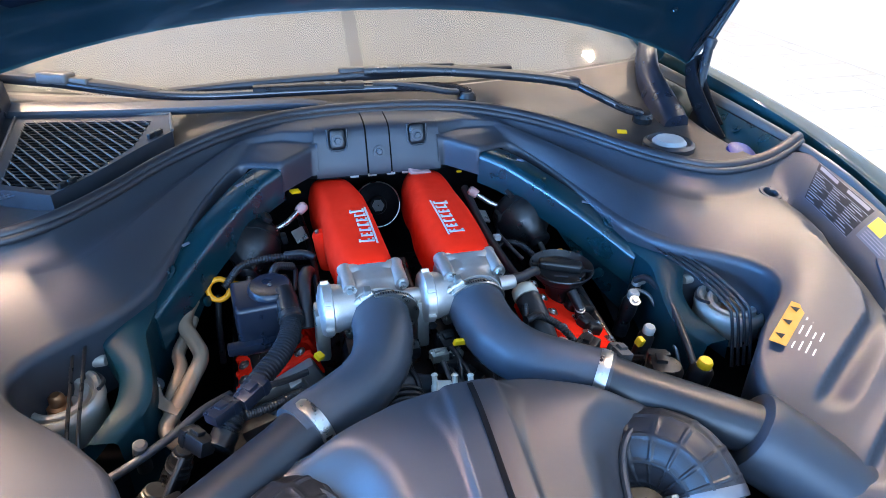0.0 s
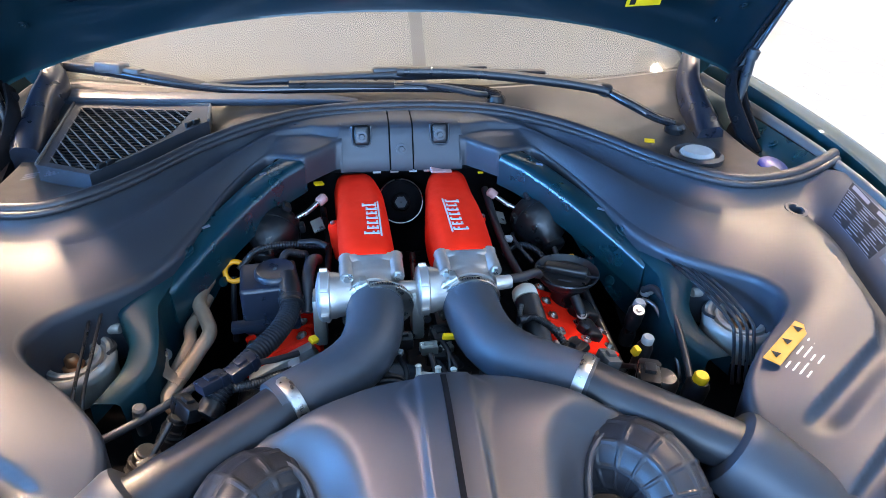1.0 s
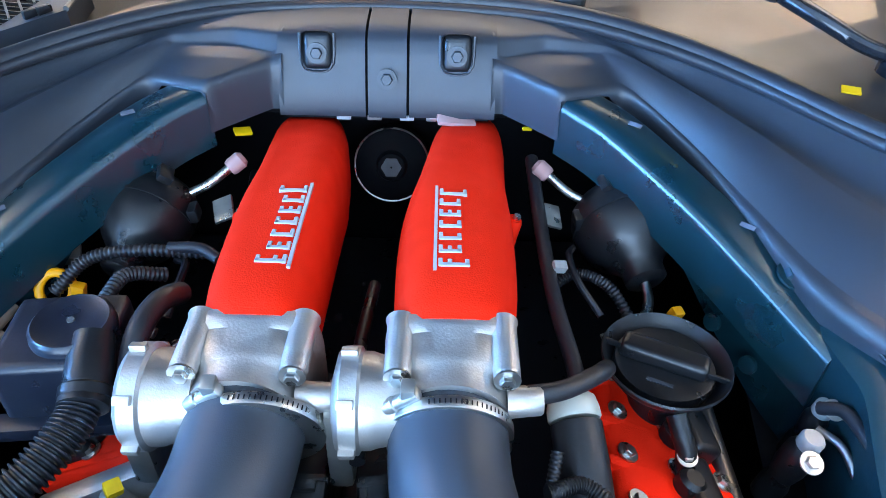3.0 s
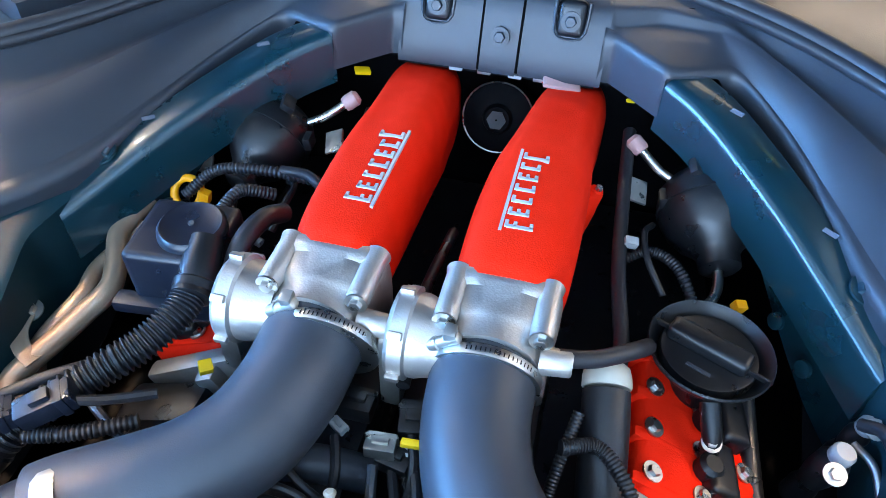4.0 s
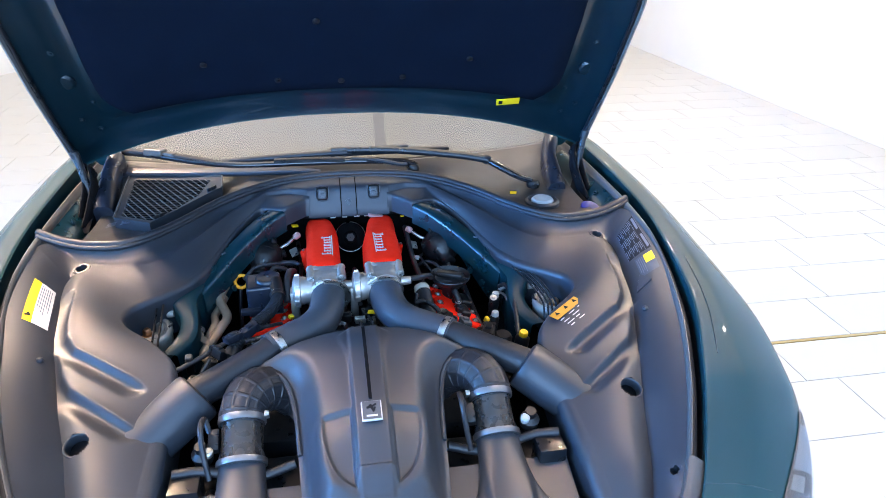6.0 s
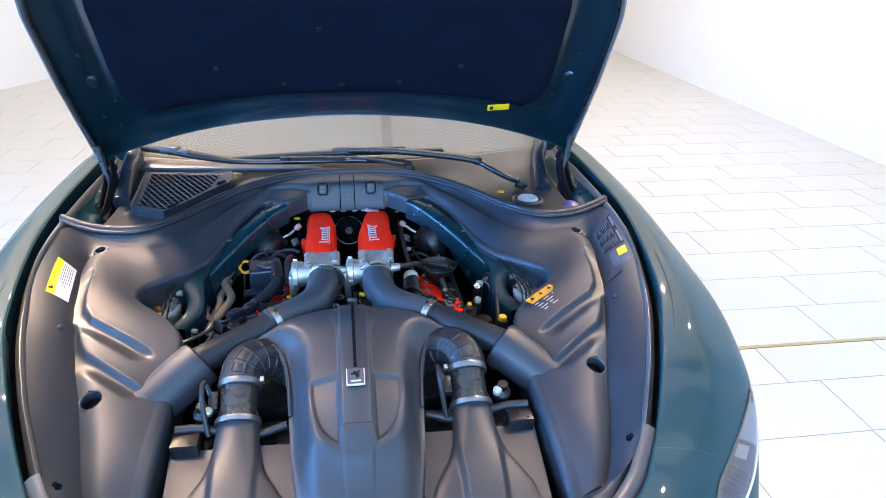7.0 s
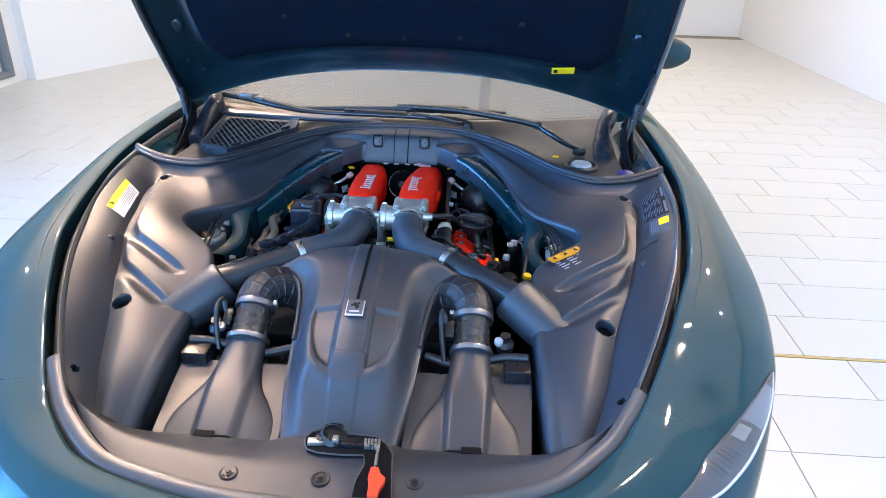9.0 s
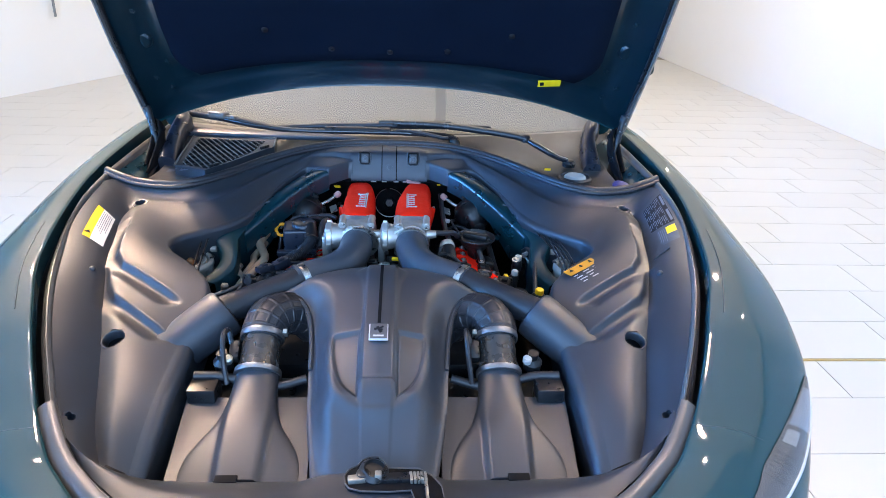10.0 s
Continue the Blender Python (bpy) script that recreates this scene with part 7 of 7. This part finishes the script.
# solenoid block and wiring ribs low between the intake pipes
valve = thing("valve_block", (0.000, -0.104, 0.82), "pale metal solenoid valve block with short nozzles", "valve block")
vm = at(0.000, -0.104, 0.822, 8, 0, -14)
bm = nb()
block(bm, (0.060, 0.030, 0.024), vm, 0.003)
block(bm, (0.022, 0.038, 0.030), vm @ at(-0.012, 0.002, 0.006), 0.003)
part("body", bm, BEIGE, valve)
for dx in (-0.024, 0.004, 0.026):
    bm = nb()
    lathe(bm, vm @ V(dx, 0.008, 0.010), (0, 0.3, 1), [(0.0055, 0), (0.0055, 0.010), (0.0040, 0.012), (0.0040, 0.024), (0.0052, 0.026), (0.0030, 0.028)], 12)
    part("nozzle", bm, BEIGE, valve)
bolt("screw", vm @ V(-0.012, -0.004, 0.021), (0, -0.2, 1), 0.0055, STEEL, valve)
bm = nb()
block(bm, (0.030, 0.028, 0.022), vm @ at(0.048, -0.010, 0.002), 0.004)
part("plug", bm, BLACK, valve)
for k in range(4):
    y = -0.086 - 0.011 * k
    bm = nb()
    tube(bm, spline([(-0.116, y - 0.006, 0.818), (-0.092, y, 0.838), (-0.064, y + 0.002, 0.844), (-0.042, y, 0.834), (-0.036, y, 0.80)], 5), 0.0036, 8)
    solo("wiring_rib", bm, BLACK, "arched black cable guide rib", "cable guide", group="cable guide ribs")
for x, y, z, m, size, rot in ((0.020, 0.000, 0.845, BLACK, (0.026, 0.030, 0.018), 10), (0.028, -0.022, 0.836, ZINC, (0.020, 0.014, 0.012), 20), (0.012, -0.030, 0.828, BLACK, (0.030, 0.022, 0.024), -10), (0.040, -0.050, 0.815, BLACK, (0.024, 0.040, 0.020), 35), (-0.045, -0.01, 0.825, WHITE, (0.016, 0.010, 0.008), -30)):
    connector(at(x, y, z, 10, 0, rot), size, m, "small plug connector below the throttle bodies", [(x, y - 0.01, z), (x + 0.01, y - 0.04, z - 0.01), (x + 0.005, y - 0.07, z - 0.05)])
for pts, r in (([(-0.30, -0.02, 0.80), (-0.25, -0.05, 0.812), (-0.20, -0.075, 0.808), (-0.15, -0.09, 0.79)], 0.0046), ([(0.06, -0.02, 0.82), (0.075, -0.06, 0.828), (0.065, -0.10, 0.826), (0.05, -0.135, 0.80)], 0.0040),
               ([(-0.10, -0.02, 0.82), (-0.085, -0.05, 0.834), (-0.06, -0.068, 0.830), (-0.03, -0.075, 0.81)], 0.0038), ([(0.205, 0.30, 0.85), (0.195, 0.27, 0.862), (0.20, 0.235, 0.858), (0.22, 0.205, 0.84)], 0.0036), ([(-0.21, 0.27, 0.845), (-0.19, 0.245, 0.862), (-0.185, 0.21, 0.866), (-0.19, 0.18, 0.85)], 0.0040)):
    bm = nb()
    tube(bm, spline(pts, 7), r, 8)
    solo("wire", bm, RUBBER, "thin black sleeved wire in the bay", "wire", group="bay wires")
# couplings at the bay side
for x, y, z0, z1, r in ((-0.386, -0.092, 0.735, 0.805, 0.016), (-0.418, -0.138, 0.72, 0.790, 0.020)):
    f = thing("hose_coupling", (x, y, z0), "ribbed black hose coupling standing beside the pipe", "hose coupling", "hose couplings")
    bm = nb()
    h = z1 - z0
    lathe(bm, (x, y, z0), (0.45, 0.15, 1), [(r * 0.8, 0), (r * 0.8, h * 0.3), (r * 1.15, h * 0.32), (r * 1.15, h * 0.5), (r * 0.85, h * 0.52), (r * 0.85, h * 0.62), (r * 1.1, h * 0.64), (r * 1.1, h * 0.72), (r * 0.9, h * 0.74), (r * 0.9, h * 0.9), (r * 0.8, h * 0.92), (r * 0.8, h * 0.97), (r * 0.7, h), (0, h)], 20)
    part("sleeve", bm, BLACK, f)
    bm = nb()
    lathe(bm, (x + 0.45 * h * 0.5, y + 0.15 * h * 0.5, z0 + h * 0.5), (0.45, 0.15, 1), [(r * 1.02, 0), (r * 1.08, 0.002), (r * 1.08, 0.008), (r * 1.02, 0.010)], 20)
    part("clamp", bm, GREYHOSE, f)
f = thing("service_fitting", (-0.415, -0.062, 0.76), "small grey plug on a black pipe stub", "pipe fitting", "service fittings")
bm = nb()
lathe(bm, (-0.415, -0.062, 0.755), (0, -0.1, 1), [(0.010, 0), (0.010, 0.035), (0.007, 0.038)], 14)
part("body", bm, BLACK, f)
bm = nb()
lathe(bm, (-0.415, -0.0655, 0.792), (0.2, -0.2, 1), [(0.009, 0), (0.0095, 0.006), (0.0095, 0.013), (0.006, 0.016), (0, 0.016)], 14)
part("cap", bm, GREYHOSE, f)
# shelves of plastic below the centre cover
for s in (1, -1):
    low = thing("bay_ledge", (s * 0.30, -0.45, 0.60), "black plastic ledge with pipes beside the air box", "ledge", "bay ledges")
    bm = nb()
    block(bm, (0.30, 0.14, 0.05), at(s * 0.27, -0.38, 0.66), 0.01)
    block(bm, (0.06, 0.06, 0.07), at(s * 0.375, -0.43, 0.715), 0.006)
    part("ledge", bm, BLACK, low)
    bm = nb()
    tube(bm, spline([(s * 0.16, -0.40, 0.74), (s * 0.24, -0.415, 0.73), (s * 0.34, -0.405, 0.75), (s * 0.40, -0.41, 0.755)], 6), 0.010, 10)
    part("pipe", bm, RUBBER, low)
    bm = nb()
    lathe(bm, (s * 0.345, -0.37, 0.75), (0, -0.2, 1), [(0.020, 0), (0.022, 0.02), (0.012, 0.03), (0.012, 0.045)], 18)
    part("valve", bm, BLACK, low)
    bm = nb()
    lathe(bm, (s * 0.330, -0.385, 0.775), (0, -0.4, 1), [(0.010, 0), (0.0105, 0.012), (0.007, 0.015), (0, 0.015)], 16)
    part("knob", bm, WHITE if s > 0 else ZINC, low)

# ---- floor tiles, nearest ones singly ----
ROW, LONG, JOINT = 0.338, 0.61, 0.004
tile_mesh = None


def tile_bm(w, d):
    bm = nb()
    block(bm, (w - JOINT, d - JOINT, 0.012), at(0, 0, -0.006), 0.0)
    return bm


tile_mesh = finish("tile", tile_bm(LONG, ROW), TILE)
cut_mesh = finish("tile", tile_bm(LONG, 0.275), TILE)
floor = bpy.data.objects["floor"]
lines = [0.855 + ROW * k for k in range(0, 29)]
rows_t = [(y + ROW / 2, tile_mesh, ROW) for y in lines]
rows_t += [(0.833 - 0.1375, cut_mesh, 0.275)] + [(0.833 - 0.275 - ROW * (k + 0.5), tile_mesh, ROW) for k in range(19)]
shifts = {0: 1.712, 1: 1.847, 2: 1.98, -1: 1.881, -2: 1.416}
rest = []
count = 0
for n, (yc, me, d) in enumerate(rows_t):
    order = n if n < 29 else -(n - 28)
    x0 = shifts.get(order, 1.5 + (order * 0.233) % LONG)
    k0 = math.floor((X0 - x0) / LONG)
    for k in range(k0, int((X1 - x0) / LONG) + 1):
        xc = x0 + LONG * (k + 0.5)
        if xc > 0.9 and xc + LONG / 2 < X1 and -0.6 < yc < 8.2 and count < 290:
            ob = new("tile", me)
            ob.location = (xc, yc, 0)
            ob.parent = floor
            count += 1
        else:
            rest.append((xc, yc, d))
verts, faces = [], []
for xc, yc, d in rest:
    b = len(verts)
    w, h = (LONG - JOINT) / 2, (d - JOINT) / 2
    a, c = max(xc - w, X0 + 0.002), min(xc + w, X1 - 0.002)
    for z in (-0.008, 0.0):
        verts += [(a, yc - h, z), (c, yc - h, z), (c, yc + h, z), (a, yc + h, z)]
    faces += [(b + 4, b + 5, b + 6, b + 7)] + [(b + j, b + (j + 1) % 4, b + 4 + (j + 1) % 4, b + 4 + j) for j in range(4)]
me = bpy.data.meshes.new("far_tiles")
me.from_pydata(verts, [], faces)
me.materials.append(TILE)
far = new("far_tiles", me)
far.parent = floor
tagged(far, "pale floor tiles farther off", kind="stuff")
bm = nb()
block(bm, (X1 - X0, 0.016, 0.008), at((X0 + X1) / 2, 0.844, -0.0025), 0.001)
strip = solo("floor_strip", bm, BRASS, "thin brass divider strip let into the tiles", "floor strip", "structure")
